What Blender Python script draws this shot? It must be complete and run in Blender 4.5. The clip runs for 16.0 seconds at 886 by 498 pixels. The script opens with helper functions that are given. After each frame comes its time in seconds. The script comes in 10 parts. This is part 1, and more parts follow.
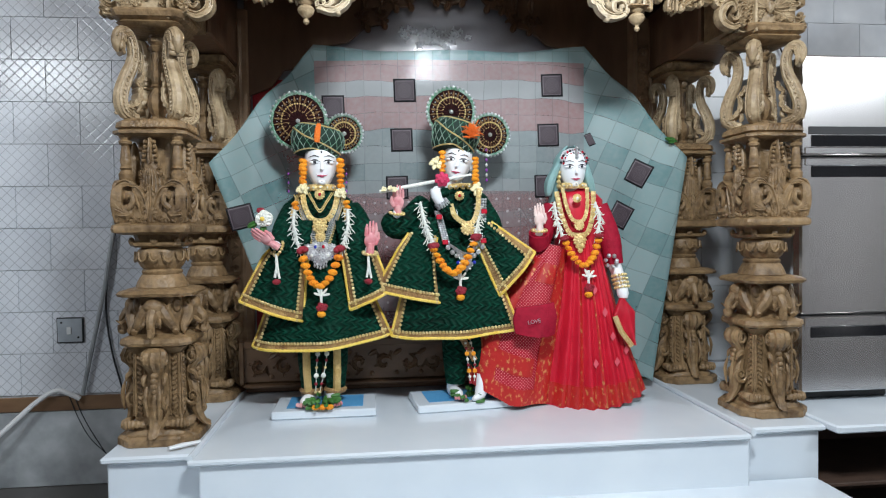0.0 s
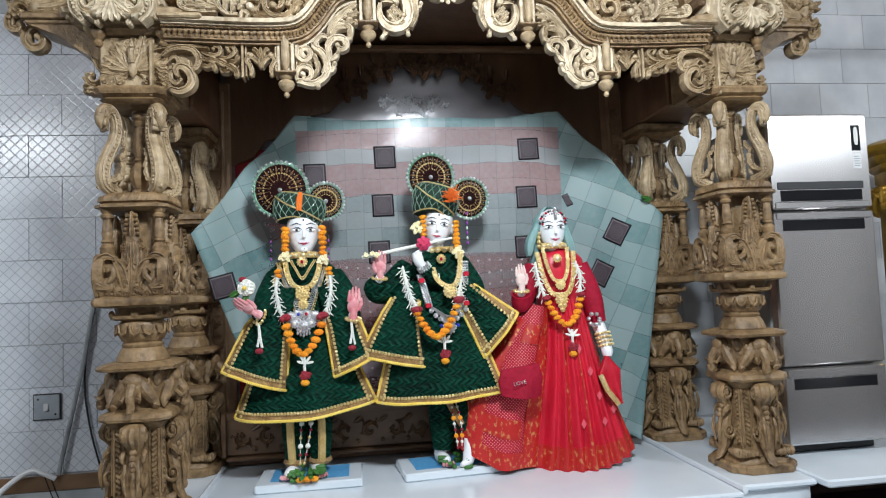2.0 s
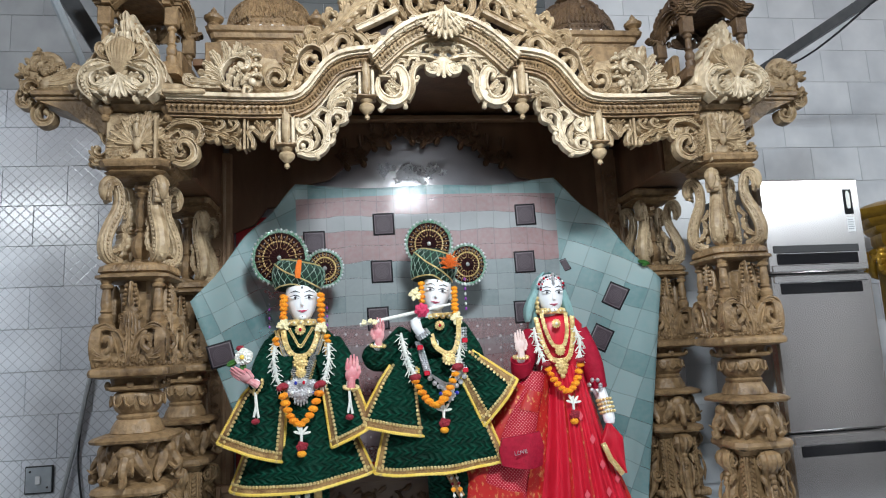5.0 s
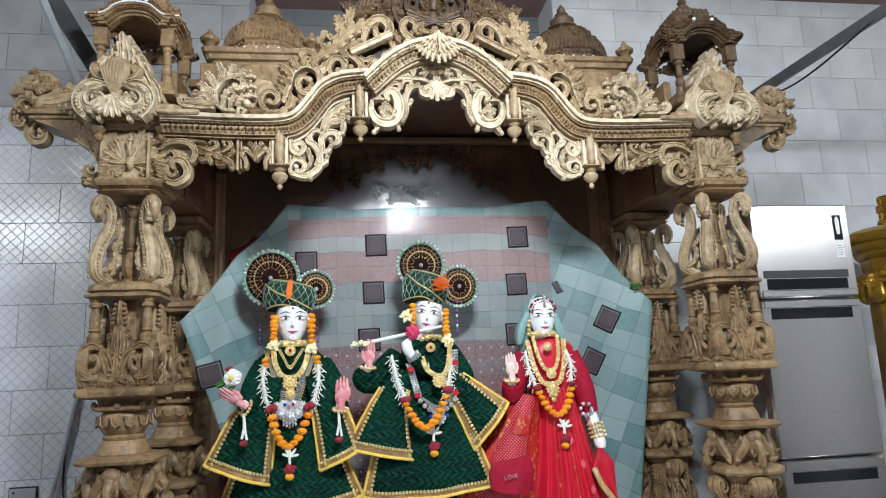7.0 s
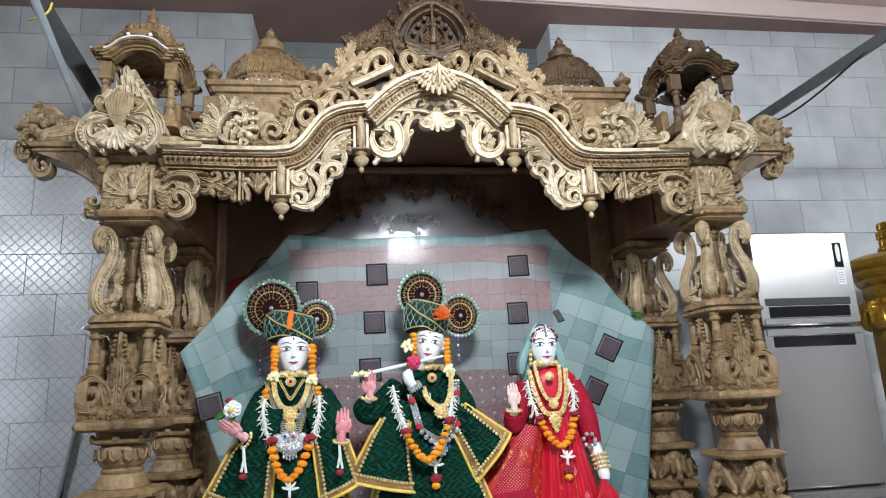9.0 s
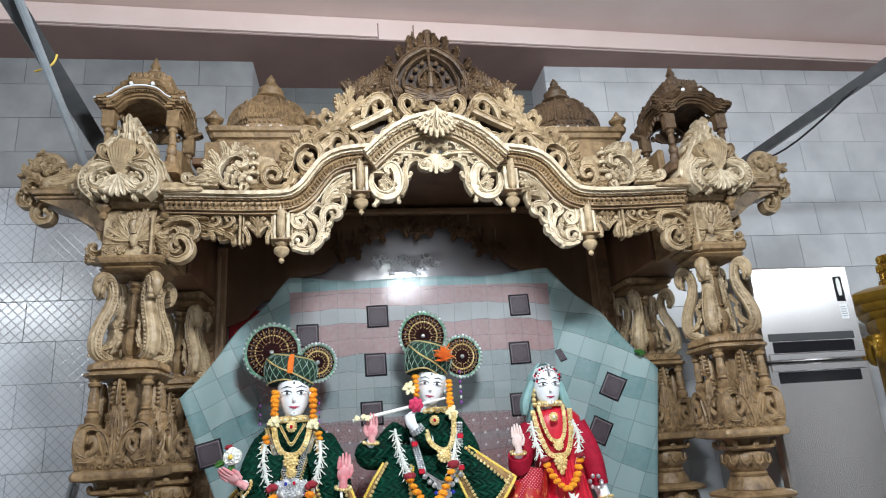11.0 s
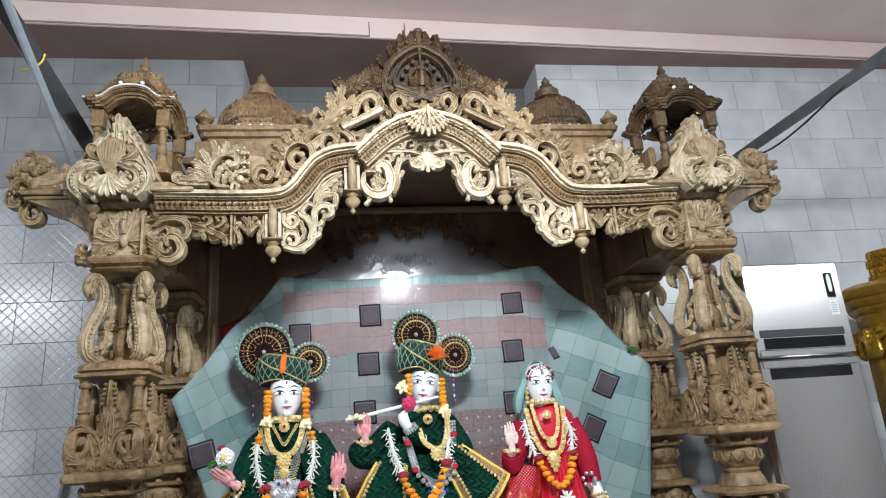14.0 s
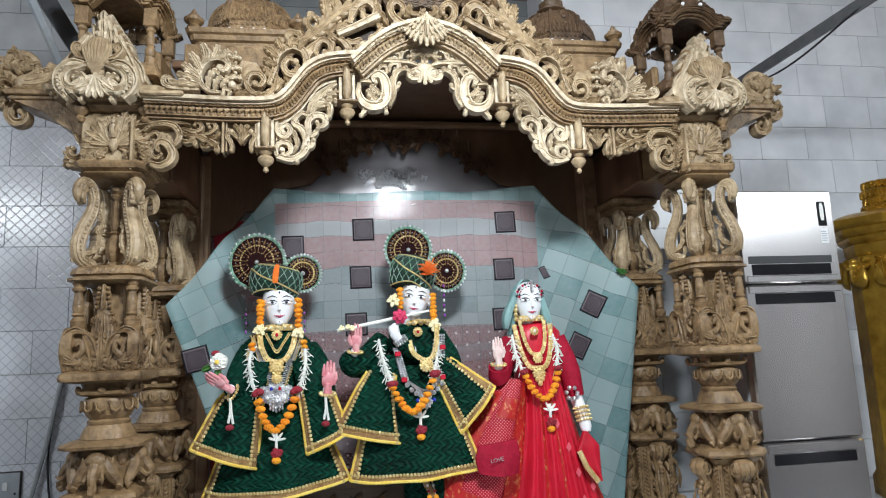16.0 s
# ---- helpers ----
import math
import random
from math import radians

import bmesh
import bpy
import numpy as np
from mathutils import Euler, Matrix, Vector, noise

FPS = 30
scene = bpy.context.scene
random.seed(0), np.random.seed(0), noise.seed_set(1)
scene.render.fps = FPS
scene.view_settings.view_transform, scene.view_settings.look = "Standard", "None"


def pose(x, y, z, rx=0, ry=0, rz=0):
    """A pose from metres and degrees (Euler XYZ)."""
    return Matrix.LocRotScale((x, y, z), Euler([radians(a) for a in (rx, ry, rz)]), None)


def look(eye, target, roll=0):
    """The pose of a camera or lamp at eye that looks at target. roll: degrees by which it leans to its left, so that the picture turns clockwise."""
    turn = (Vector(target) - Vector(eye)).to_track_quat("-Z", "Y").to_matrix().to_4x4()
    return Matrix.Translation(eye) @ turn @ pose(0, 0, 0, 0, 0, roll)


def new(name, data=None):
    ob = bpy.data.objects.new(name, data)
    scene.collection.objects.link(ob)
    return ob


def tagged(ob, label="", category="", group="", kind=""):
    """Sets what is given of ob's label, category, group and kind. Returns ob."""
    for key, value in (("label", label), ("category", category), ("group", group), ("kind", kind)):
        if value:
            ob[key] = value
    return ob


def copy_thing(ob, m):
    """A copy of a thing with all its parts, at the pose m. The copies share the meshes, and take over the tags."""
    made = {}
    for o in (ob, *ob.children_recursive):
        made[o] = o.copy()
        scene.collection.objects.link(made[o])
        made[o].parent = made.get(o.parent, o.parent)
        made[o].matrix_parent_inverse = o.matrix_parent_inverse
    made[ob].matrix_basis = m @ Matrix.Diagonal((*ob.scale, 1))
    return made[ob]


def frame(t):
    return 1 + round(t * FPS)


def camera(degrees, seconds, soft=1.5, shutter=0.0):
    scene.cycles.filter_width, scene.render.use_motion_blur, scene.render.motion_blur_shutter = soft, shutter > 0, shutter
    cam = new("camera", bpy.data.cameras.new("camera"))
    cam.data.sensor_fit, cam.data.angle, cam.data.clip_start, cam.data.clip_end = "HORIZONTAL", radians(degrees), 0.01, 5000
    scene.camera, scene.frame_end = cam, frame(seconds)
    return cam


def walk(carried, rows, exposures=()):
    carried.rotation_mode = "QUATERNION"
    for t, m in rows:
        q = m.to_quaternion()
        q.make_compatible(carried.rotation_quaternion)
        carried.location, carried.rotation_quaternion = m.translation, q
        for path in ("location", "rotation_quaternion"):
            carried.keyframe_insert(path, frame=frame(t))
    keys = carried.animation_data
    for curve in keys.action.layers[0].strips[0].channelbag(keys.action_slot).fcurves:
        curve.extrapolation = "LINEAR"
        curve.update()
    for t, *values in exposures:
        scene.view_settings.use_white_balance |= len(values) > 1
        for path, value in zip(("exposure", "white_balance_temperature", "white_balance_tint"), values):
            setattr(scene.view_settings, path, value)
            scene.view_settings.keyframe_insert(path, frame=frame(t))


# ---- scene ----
cam = camera(68.6, 16.0, 1.15)
PATH = [
    (0, (-0.467, -2.905, 1.505), (-0.257, -0.917, 1.45), -0.7),
    (0.5, (-0.458, -2.915, 1.517), (-0.238, -0.927, 1.542), -1.1),
    (1, (-0.457, -2.918, 1.511), (-0.221, -0.933, 1.565), -1.6),
    (1.5, (-0.458, -2.923, 1.522), (-0.204, -0.942, 1.611), -2.0),
    (2, (-0.454, -2.928, 1.526), (-0.195, -0.949, 1.651), -2.4),
    (2.5, (-0.448, -2.933, 1.53), (-0.186, -0.955, 1.673), -2.4),
    (3, (-0.439, -2.938, 1.531), (-0.18, -0.962, 1.697), -2.4),
    (3.5, (-0.44, -2.94, 1.536), (-0.188, -0.967, 1.74), -2.6),
    (4, (-0.442, -2.942, 1.544), (-0.192, -0.973, 1.788), -2.9),
    (6.5, (-0.414, -2.955, 1.561), (-0.141, -1.006, 1.92), -2.5),
    (7, (-0.418, -2.955, 1.564), (-0.144, -1.009, 1.932), -2.4),
    (7.5, (-0.426, -2.956, 1.573), (-0.157, -1.013, 1.964), -2.4),
    (8, (-0.421, -2.959, 1.57), (-0.151, -1.021, 1.985), -2.5),
    (10.5, (-0.419, -2.962, 1.576), (-0.143, -1.053, 2.105), -3.3),
    (11, (-0.419, -2.964, 1.576), (-0.144, -1.066, 2.145), -3.7),
    (11.5, (-0.419, -2.965, 1.581), (-0.141, -1.075, 2.174), -4.0),
    (12, (-0.416, -2.966, 1.581), (-0.139, -1.083, 2.194), -4.2),
    (12.5, (-0.418, -2.967, 1.584), (-0.136, -1.087, 2.204), -4.4),
    (13, (-0.418, -2.967, 1.582), (-0.118, -1.087, 2.196), -4.4),
    (13.5, (-0.413, -2.967, 1.58), (-0.127, -1.083, 2.187), -4.2),
    (14, (-0.415, -2.962, 1.577), (-0.119, -1.066, 2.14), -4.2),
    (14.5, (-0.409, -2.96, 1.57), (-0.118, -1.051, 2.093), -4.0),
    (15, (-0.397, -2.962, 1.564), (-0.093, -1.035, 2.005), -3.2),
    (15.5, (-0.412, -2.951, 1.559), (-0.096, -1.014, 1.945), -2.9),
    (16, (-0.416, -2.948, 1.558), (-0.105, -0.999, 1.882), -2.4),
]
walk(cam, [(t, look(eye, target, roll)) for t, eye, target, roll in PATH], exposures=[(0, -0.08), (3, -0.02), (7, 0.0), (12.5, 0.08), (14.5, 0.03), (16, 0.0)])

# ---- world and lights ----
world = bpy.data.worlds.new("world")
scene.world = world
world.use_nodes = True
world.node_tree.nodes["Background"].inputs[0].default_value = (0.75, 0.85, 1.0, 1)
world.node_tree.nodes["Background"].inputs[1].default_value = 0.022


def area_lamp(name, eye, target, sx, sy, watts, color):
    data = bpy.data.lights.new(name, "AREA")
    data.shape, data.size, data.size_y, data.energy, data.color = "RECTANGLE", sx, sy, watts, color
    ob = new(name, data)
    ob.matrix_world = look(eye, target)
    return ob


COOL = (0.86, 0.94, 1.0)
area_lamp("lamp_centre", (0.04, -2.15, 3.33), (0.0, 0.6, 1.2), 0.55, 0.22, 110, COOL)
area_lamp("lamp_west", (-4.2, -2.6, 3.36), (-3.3, 0.3, 2.0), 0.9, 0.14, 58, COOL)
area_lamp("lamp_east", (3.9, -2.6, 3.36), (3.4, -0.4, 1.0), 0.9, 0.14, 84, COOL)
area_lamp("side_door_daylight", (5.98, -5.28, 1.05), (5.0, -5.28, 1.05), 0.74, 2.0, 6, (0.95, 0.97, 1.0))
# soft fill added behind the camera, before an assumed doorway
area_lamp("doorway_fill", (0.2, -5.7, 1.75), (0.0, 0.0, 1.8), 2.6, 2.4, 13, (0.9, 0.95, 1.0))


# ---- materials ----
def mat(name, color, rough=0.6, metal=0.0, grain=None, bump=0.0, bscale=60.0, spec=0.5, kind="noise", stretch=(1, 1, 1), coat=0.0, rand=0.0, sheen=0.0):
    """A principled surface: colour varied at two scales (grain: second colour, scale), relief from noise."""
    m = bpy.data.materials.new(name)
    m.use_nodes = True
    nt = m.node_tree
    b = nt.nodes["Principled BSDF"]
    b.inputs["Base Color"].default_value = (*color, 1)
    b.inputs["Roughness"].default_value = rough
    b.inputs["Metallic"].default_value = metal
    b.inputs["Specular IOR Level"].default_value = spec
    b.inputs["Coat Weight"].default_value = coat
    b.inputs["Sheen Weight"].default_value = sheen
    tc = nt.nodes.new("ShaderNodeNewGeometry")
    mp = nt.nodes.new("ShaderNodeMapping")
    mp.inputs["Scale"].default_value = stretch
    nt.links.new(tc.outputs["Position"], mp.inputs["Vector"])
    if grain:
        c2, sc = grain
        n1, n2 = nt.nodes.new("ShaderNodeTexNoise"), nt.nodes.new("ShaderNodeTexNoise")
        n1.inputs["Scale"].default_value, n2.inputs["Scale"].default_value = sc, sc * 0.12
        n1.inputs["Detail"].default_value, n2.inputs["Detail"].default_value = 6, 4
        for n in (n1, n2):
            nt.links.new(mp.outputs[0], n.inputs["Vector"])
        mx = nt.nodes.new("ShaderNodeMath")
        mx.operation = "ADD"
        nt.links.new(n1.outputs[0], mx.inputs[0])
        nt.links.new(n2.outputs[0], mx.inputs[1])
        src = mx.outputs[0]
        if rand:
            oi, ml = nt.nodes.new("ShaderNodeObjectInfo"), nt.nodes.new("ShaderNodeMath")
            ml.operation = "MULTIPLY_ADD"
            nt.links.new(oi.outputs["Random"], ml.inputs[0])
            ml.inputs[1].default_value = rand
            nt.links.new(src, ml.inputs[2])
            src = ml.outputs[0]
        rp = nt.nodes.new("ShaderNodeValToRGB")
        rp.color_ramp.elements[0].position, rp.color_ramp.elements[1].position = 0.35, 0.66
        mr = nt.nodes.new("ShaderNodeMath")
        mr.operation = "MULTIPLY"
        mr.inputs[1].default_value = 0.5
        nt.links.new(src, mr.inputs[0])
        nt.links.new(mr.outputs[0], rp.inputs[0])
        rp.color_ramp.elements[0].color, rp.color_ramp.elements[1].color = (*color, 1), (*c2, 1)
        nt.links.new(rp.outputs[0], b.inputs["Base Color"])
    if bump:
        if kind == "voronoi":
            t = nt.nodes.new("ShaderNodeTexVoronoi")
            out = t.outputs["Distance"]
        else:
            t = nt.nodes.new("ShaderNodeTexNoise")
            t.inputs["Detail"].default_value = 5
            out = t.outputs[0]
        t.inputs["Scale"].default_value = bscale
        nt.links.new(mp.outputs[0], t.inputs["Vector"])
        bp = nt.nodes.new("ShaderNodeBump")
        bp.inputs["Strength"].default_value, bp.inputs["Distance"].default_value = bump, 0.01
        nt.links.new(out, bp.inputs["Height"])
        nt.links.new(bp.outputs[0], b.inputs["Normal"])
    return m


WOOD = mat("carved_wood", (0.1, 0.056, 0.024), 0.46, grain=((0.37, 0.24, 0.12), 30), bump=0.6, bscale=60)
PALE = mat("pale_carved_wood", (0.3, 0.22, 0.132), 0.44, grain=((0.78, 0.66, 0.48), 28), bump=0.6, bscale=60)
MIDWOOD = mat("fawn_carved_wood", (0.2, 0.13, 0.066), 0.44, grain=((0.53, 0.4, 0.245), 30), bump=0.6, bscale=60)
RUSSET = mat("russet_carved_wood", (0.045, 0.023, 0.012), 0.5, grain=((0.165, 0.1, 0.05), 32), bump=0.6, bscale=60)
# board colour that imitates unlit holes behind the carving
BACKING = mat("shaded_gap_board", (0.03, 0.017, 0.011), 0.6, grain=((0.06, 0.035, 0.022), 12), bump=0.2, bscale=40)
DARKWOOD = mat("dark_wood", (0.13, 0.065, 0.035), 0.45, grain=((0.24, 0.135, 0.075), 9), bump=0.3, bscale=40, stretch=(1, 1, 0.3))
BROWNWOOD = mat("brown_wood", (0.3, 0.18, 0.1), 0.45, grain=((0.47, 0.31, 0.185), 14), bump=0.3, bscale=50, stretch=(0.4, 1, 1))
PANELWOOD = mat("stained_panel_wood", (0.12, 0.062, 0.034), 0.4, grain=((0.26, 0.155, 0.085), 10), bump=0.2, bscale=30, stretch=(0.4, 1, 1))
MARBLE = mat("white_marble", (0.64, 0.7, 0.76), 0.2, grain=((0.74, 0.79, 0.83), 3), spec=0.5)
STATUE = mat("white_stone", (0.83, 0.84, 0.86), 0.35, spec=0.5)
STEEL = mat("brushed_steel", (0.54, 0.52, 0.52), 0.27, 0.95, grain=((0.66, 0.64, 0.63), 1.6), bump=0.12, bscale=1.5, stretch=(2.6, 1, 0.22))
FRIDGEBODY = mat("grey_paint", (0.33, 0.34, 0.35), 0.4)
BLACKGLOSS = mat("black_gloss", (0.012, 0.012, 0.014), 0.12)
BLACK = mat("black_plastic", (0.02, 0.02, 0.022), 0.5)
WHITEP = mat("white_plastic", (0.74, 0.75, 0.76), 0.4)
GREYP = mat("grey_plastic", (0.33, 0.34, 0.36), 0.5)
IRON = mat("painted_iron", (0.06, 0.065, 0.07), 0.5, grain=((0.11, 0.11, 0.115), 20), bump=0.1)
PIPE = mat("galvanised_pipe", (0.42, 0.47, 0.52), 0.4, 0.5, grain=((0.55, 0.6, 0.64), 25))
PINK = mat("pink_plaster", (0.82, 0.65, 0.605), 0.75, grain=((0.9, 0.755, 0.71), 2.5), bump=0.12, bscale=25)
# pink plaster with the soffit's shade put into its colour
PINKSHADED = mat("shaded_pink_plaster", (0.25, 0.158, 0.138), 0.75, grain=((0.33, 0.215, 0.19), 3), bump=0.12, bscale=25)
PLASTER = mat("grey_plaster", (0.2, 0.215, 0.225), 0.8, grain=((0.5, 0.525, 0.54), 7), bump=0.15, bscale=20)
ROOMWALL = mat("white_plaster", (0.72, 0.73, 0.74), 0.8, grain=((0.82, 0.82, 0.82), 3), bump=0.1, bscale=20)
GROUT = mat("grout", (0.5, 0.51, 0.53), 0.9, grain=((0.58, 0.58, 0.6), 30))
FLOORM = mat("floor_stone", (0.06, 0.055, 0.05), 0.3, grain=((0.1, 0.095, 0.09), 5))
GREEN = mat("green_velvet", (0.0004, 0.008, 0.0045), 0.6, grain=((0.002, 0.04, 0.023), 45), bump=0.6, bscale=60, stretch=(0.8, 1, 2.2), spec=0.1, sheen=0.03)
GREEN2 = mat("green_cotton", (0.001, 0.014, 0.008), 0.75, grain=((0.003, 0.03, 0.016), 60), bump=0.4, bscale=80)
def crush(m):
    """Rows of short leaning pleats pressed into the velvet, their crests painted lighter as sheen."""
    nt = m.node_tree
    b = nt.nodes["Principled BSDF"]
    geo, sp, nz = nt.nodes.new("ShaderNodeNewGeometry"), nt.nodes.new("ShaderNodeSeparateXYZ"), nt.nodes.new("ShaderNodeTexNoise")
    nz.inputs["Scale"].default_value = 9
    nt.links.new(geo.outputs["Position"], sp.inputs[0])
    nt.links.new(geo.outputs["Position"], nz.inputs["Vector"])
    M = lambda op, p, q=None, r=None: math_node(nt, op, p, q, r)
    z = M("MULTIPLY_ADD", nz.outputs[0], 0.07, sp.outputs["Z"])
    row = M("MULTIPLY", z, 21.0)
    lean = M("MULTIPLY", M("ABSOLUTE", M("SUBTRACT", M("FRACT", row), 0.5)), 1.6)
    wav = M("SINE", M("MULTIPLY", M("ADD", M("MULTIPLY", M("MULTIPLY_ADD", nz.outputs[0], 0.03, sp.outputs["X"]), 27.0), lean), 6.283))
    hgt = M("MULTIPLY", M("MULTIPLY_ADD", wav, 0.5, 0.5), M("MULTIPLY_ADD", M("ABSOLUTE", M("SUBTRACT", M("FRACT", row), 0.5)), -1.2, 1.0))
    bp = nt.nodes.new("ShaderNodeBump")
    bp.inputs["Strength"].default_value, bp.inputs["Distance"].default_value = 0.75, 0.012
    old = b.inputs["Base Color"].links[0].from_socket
    # sheen on the pleat crests is mixed into the base colour
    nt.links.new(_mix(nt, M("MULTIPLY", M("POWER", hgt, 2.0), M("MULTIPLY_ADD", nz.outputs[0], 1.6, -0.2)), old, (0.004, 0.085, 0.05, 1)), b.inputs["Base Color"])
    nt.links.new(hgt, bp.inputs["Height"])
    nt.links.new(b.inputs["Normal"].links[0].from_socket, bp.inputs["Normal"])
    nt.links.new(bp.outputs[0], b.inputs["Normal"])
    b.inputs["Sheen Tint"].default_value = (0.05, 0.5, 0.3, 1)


RED = mat("red_silk", (0.38, 0.004, 0.016), 0.36, grain=((0.66, 0.015, 0.04), 14), bump=0.3, bscale=30, stretch=(2.2, 1, 0.35))
CRIMSON = mat("crimson_velvet", (0.25, 0.004, 0.02), 0.65, grain=((0.42, 0.01, 0.036), 40), bump=0.4, bscale=120, spec=0.2)
MAROON = mat("maroon_board", (0.4, 0.008, 0.016), 0.5, grain=((0.5, 0.02, 0.03), 12))
GOLDTRIM = mat("gold_braid", (0.62, 0.4, 0.13), 0.42, 0.55, grain=((0.85, 0.62, 0.28), 160), bump=0.8, bscale=220)
YELLOW = mat("yellow_cord", (0.82, 0.54, 0.05), 0.55, grain=((0.95, 0.74, 0.2), 160), bump=0.4, bscale=200)
BRAIDBROWN = mat("bronze_braid", (0.22, 0.1, 0.045), 0.5, 0.3, grain=((0.62, 0.4, 0.17), 150), bump=1.0, bscale=200)
GOLD = mat("gold", (0.66, 0.46, 0.16), 0.34, 0.62, grain=((0.93, 0.77, 0.42), 90), bump=0.5, bscale=160)
GOLDPAINT = mat("gold_paint", (0.22, 0.105, 0.008), 0.3, 0.6, grain=((0.55, 0.33, 0.045), 14), bump=0.4, bscale=26)
SILVER = mat("silver", (0.4, 0.41, 0.43), 0.3, 0.8, grain=((0.74, 0.74, 0.76), 120), bump=0.5, bscale=160)
ORANGE = mat("marigold", (0.93, 0.25, 0.006), 0.65, grain=((1.0, 0.42, 0.02), 90), bump=0.6, bscale=190, kind="voronoi", rand=0.3)
ORANGERED = mat("orange_tassel", (0.85, 0.13, 0.01), 0.8, grain=((0.95, 0.25, 0.03), 150), bump=0.8, bscale=250)
ROSE = mat("red_rose", (0.2, 0.005, 0.018), 0.6, grain=((0.36, 0.018, 0.035), 100), bump=0.8, bscale=150)
PINKROSE = mat("pink_flower", (0.5, 0.012, 0.07), 0.6, grain=((0.68, 0.05, 0.14), 100), bump=0.6, bscale=150)
WHITEF = mat("white_petal", (0.66, 0.69, 0.66), 0.6, grain=((0.9, 0.88, 0.8), 80), bump=0.3, bscale=100)
CREAMF = mat("cream_flower", (0.85, 0.74, 0.4), 0.6, grain=((0.9, 0.84, 0.6), 80), bump=0.3, bscale=100)
LEAF = mat("green_leaf", (0.03, 0.12, 0.02), 0.5, grain=((0.06, 0.2, 0.035), 60), bump=0.4, bscale=60)
FEATHER = mat("maroon_feather", (0.01, 0.003, 0.004), 0.75, grain=((0.036, 0.01, 0.01), 60), bump=0.5, bscale=120, spec=0.08)
TINSEL = mat("green_tinsel", (0.12, 0.5, 0.27), 0.25, 0.5, grain=((0.85, 0.95, 0.9), 220), bump=1.0, bscale=300)
TEAL = mat("teal_veil", (0.2, 0.36, 0.36), 0.7, grain=((0.28, 0.45, 0.44), 30), bump=0.3, bscale=60, stretch=(2, 2, 0.5))
PALM = mat("rose_pigment", (0.62, 0.12, 0.16), 0.4, grain=((0.86, 0.5, 0.5), 34))
INK = mat("dark_pigment", (0.02, 0.02, 0.03), 0.5)
LIPS = mat("lip_pigment", (0.5, 0.06, 0.13), 0.4)
BLUECLOTH = mat("blue_cloth", (0.06, 0.27, 0.52), 0.8, grain=((0.1, 0.34, 0.6), 60), bump=0.2, bscale=150)
GEMBLUE = mat("blue_stone", (0.03, 0.05, 0.4), 0.15)
GEMRED = mat("ruby_stone", (0.5, 0.01, 0.03), 0.15)
PURPLE = mat("purple_bead", (0.3, 0.05, 0.4), 0.4)
RUST = mat("dark_cabinet", (0.035, 0.02, 0.014), 0.6, grain=((0.08, 0.045, 0.03), 12), bump=0.3)
CABLE = mat("black_cable", (0.015, 0.016, 0.02), 0.5)
PEACH = mat("pink_sleeve", (0.6, 0.07, 0.1), 0.7, grain=((0.7, 0.1, 0.13), 60))
GLOWM = bpy.data.materials.new("lamp_glow")
GLOWM.use_nodes = True
GLOWM.node_tree.nodes["Principled BSDF"].inputs["Emission Color"].default_value = (0.95, 0.98, 1, 1)
GLOWM.node_tree.nodes["Principled BSDF"].inputs["Emission Strength"].default_value = 20.0


def math_node(nt, op, a, b=None, c=None):
    n = nt.nodes.new("ShaderNodeMath")
    n.operation = op
    for i, v in enumerate((a, b, c)):
        if v is None:
            continue
        if isinstance(v, (int, float)):
            n.inputs[i].default_value = v
        else:
            nt.links.new(v, n.inputs[i])
    return n.outputs[0]



def tile_material():
    """Glazed wall tile with an embossed diamond lattice and cloudy grey glaze."""
    m = mat("glazed_tile", (0.56, 0.59, 0.645), 0.22, grain=((0.74, 0.765, 0.81), 5), rand=0.2)
    nt = m.node_tree
    b = nt.nodes["Principled BSDF"]
    geo = nt.nodes.new("ShaderNodeNewGeometry")
    sp = nt.nodes.new("ShaderNodeSeparateXYZ")
    nt.links.new(geo.outputs["Position"], sp.inputs[0])
    lines = []
    for sgn in (1, -1):
        s = math_node(nt, "MULTIPLY_ADD", sp.outputs["Z"], sgn * 15.6, math_node(nt, "MULTIPLY", sp.outputs["X"], 15.6))
        f = math_node(nt, "ABSOLUTE", math_node(nt, "SUBTRACT", math_node(nt, "FRACT", s), 0.5))
        lines.append(math_node(nt, "SMOOTH_MIN", math_node(nt, "MULTIPLY", f, 12.0), 1.0, 0.3))
    h = math_node(nt, "MINIMUM", *lines)
    bp = nt.nodes.new("ShaderNodeBump")
    bp.inputs["Strength"].default_value, bp.inputs["Distance"].default_value = 0.19, 0.003
    nz = nt.nodes.new("ShaderNodeTexNoise")
    nz.inputs["Scale"].default_value = 9
    nt.links.new(geo.outputs["Position"], nz.inputs["Vector"])
    nt.links.new(math_node(nt, "MULTIPLY_ADD", nz.outputs[0], 0.35, h), bp.inputs["Height"])
    nt.links.new(bp.outputs[0], b.inputs["Normal"])
    old = b.inputs["Base Color"].links[0].from_socket
    mx = nt.nodes.new("ShaderNodeMix")
    mx.data_type = "RGBA"
    nt.links.new(math_node(nt, "MULTIPLY_ADD", h, 0.52, 0.48), mx.inputs["Factor"])
    mx.inputs["A"].default_value = (0.2, 0.21, 0.24, 1)
    nt.links.new(old, mx.inputs["B"])
    nt.links.new(mx.outputs["Result"], b.inputs["Base Color"])
    return m


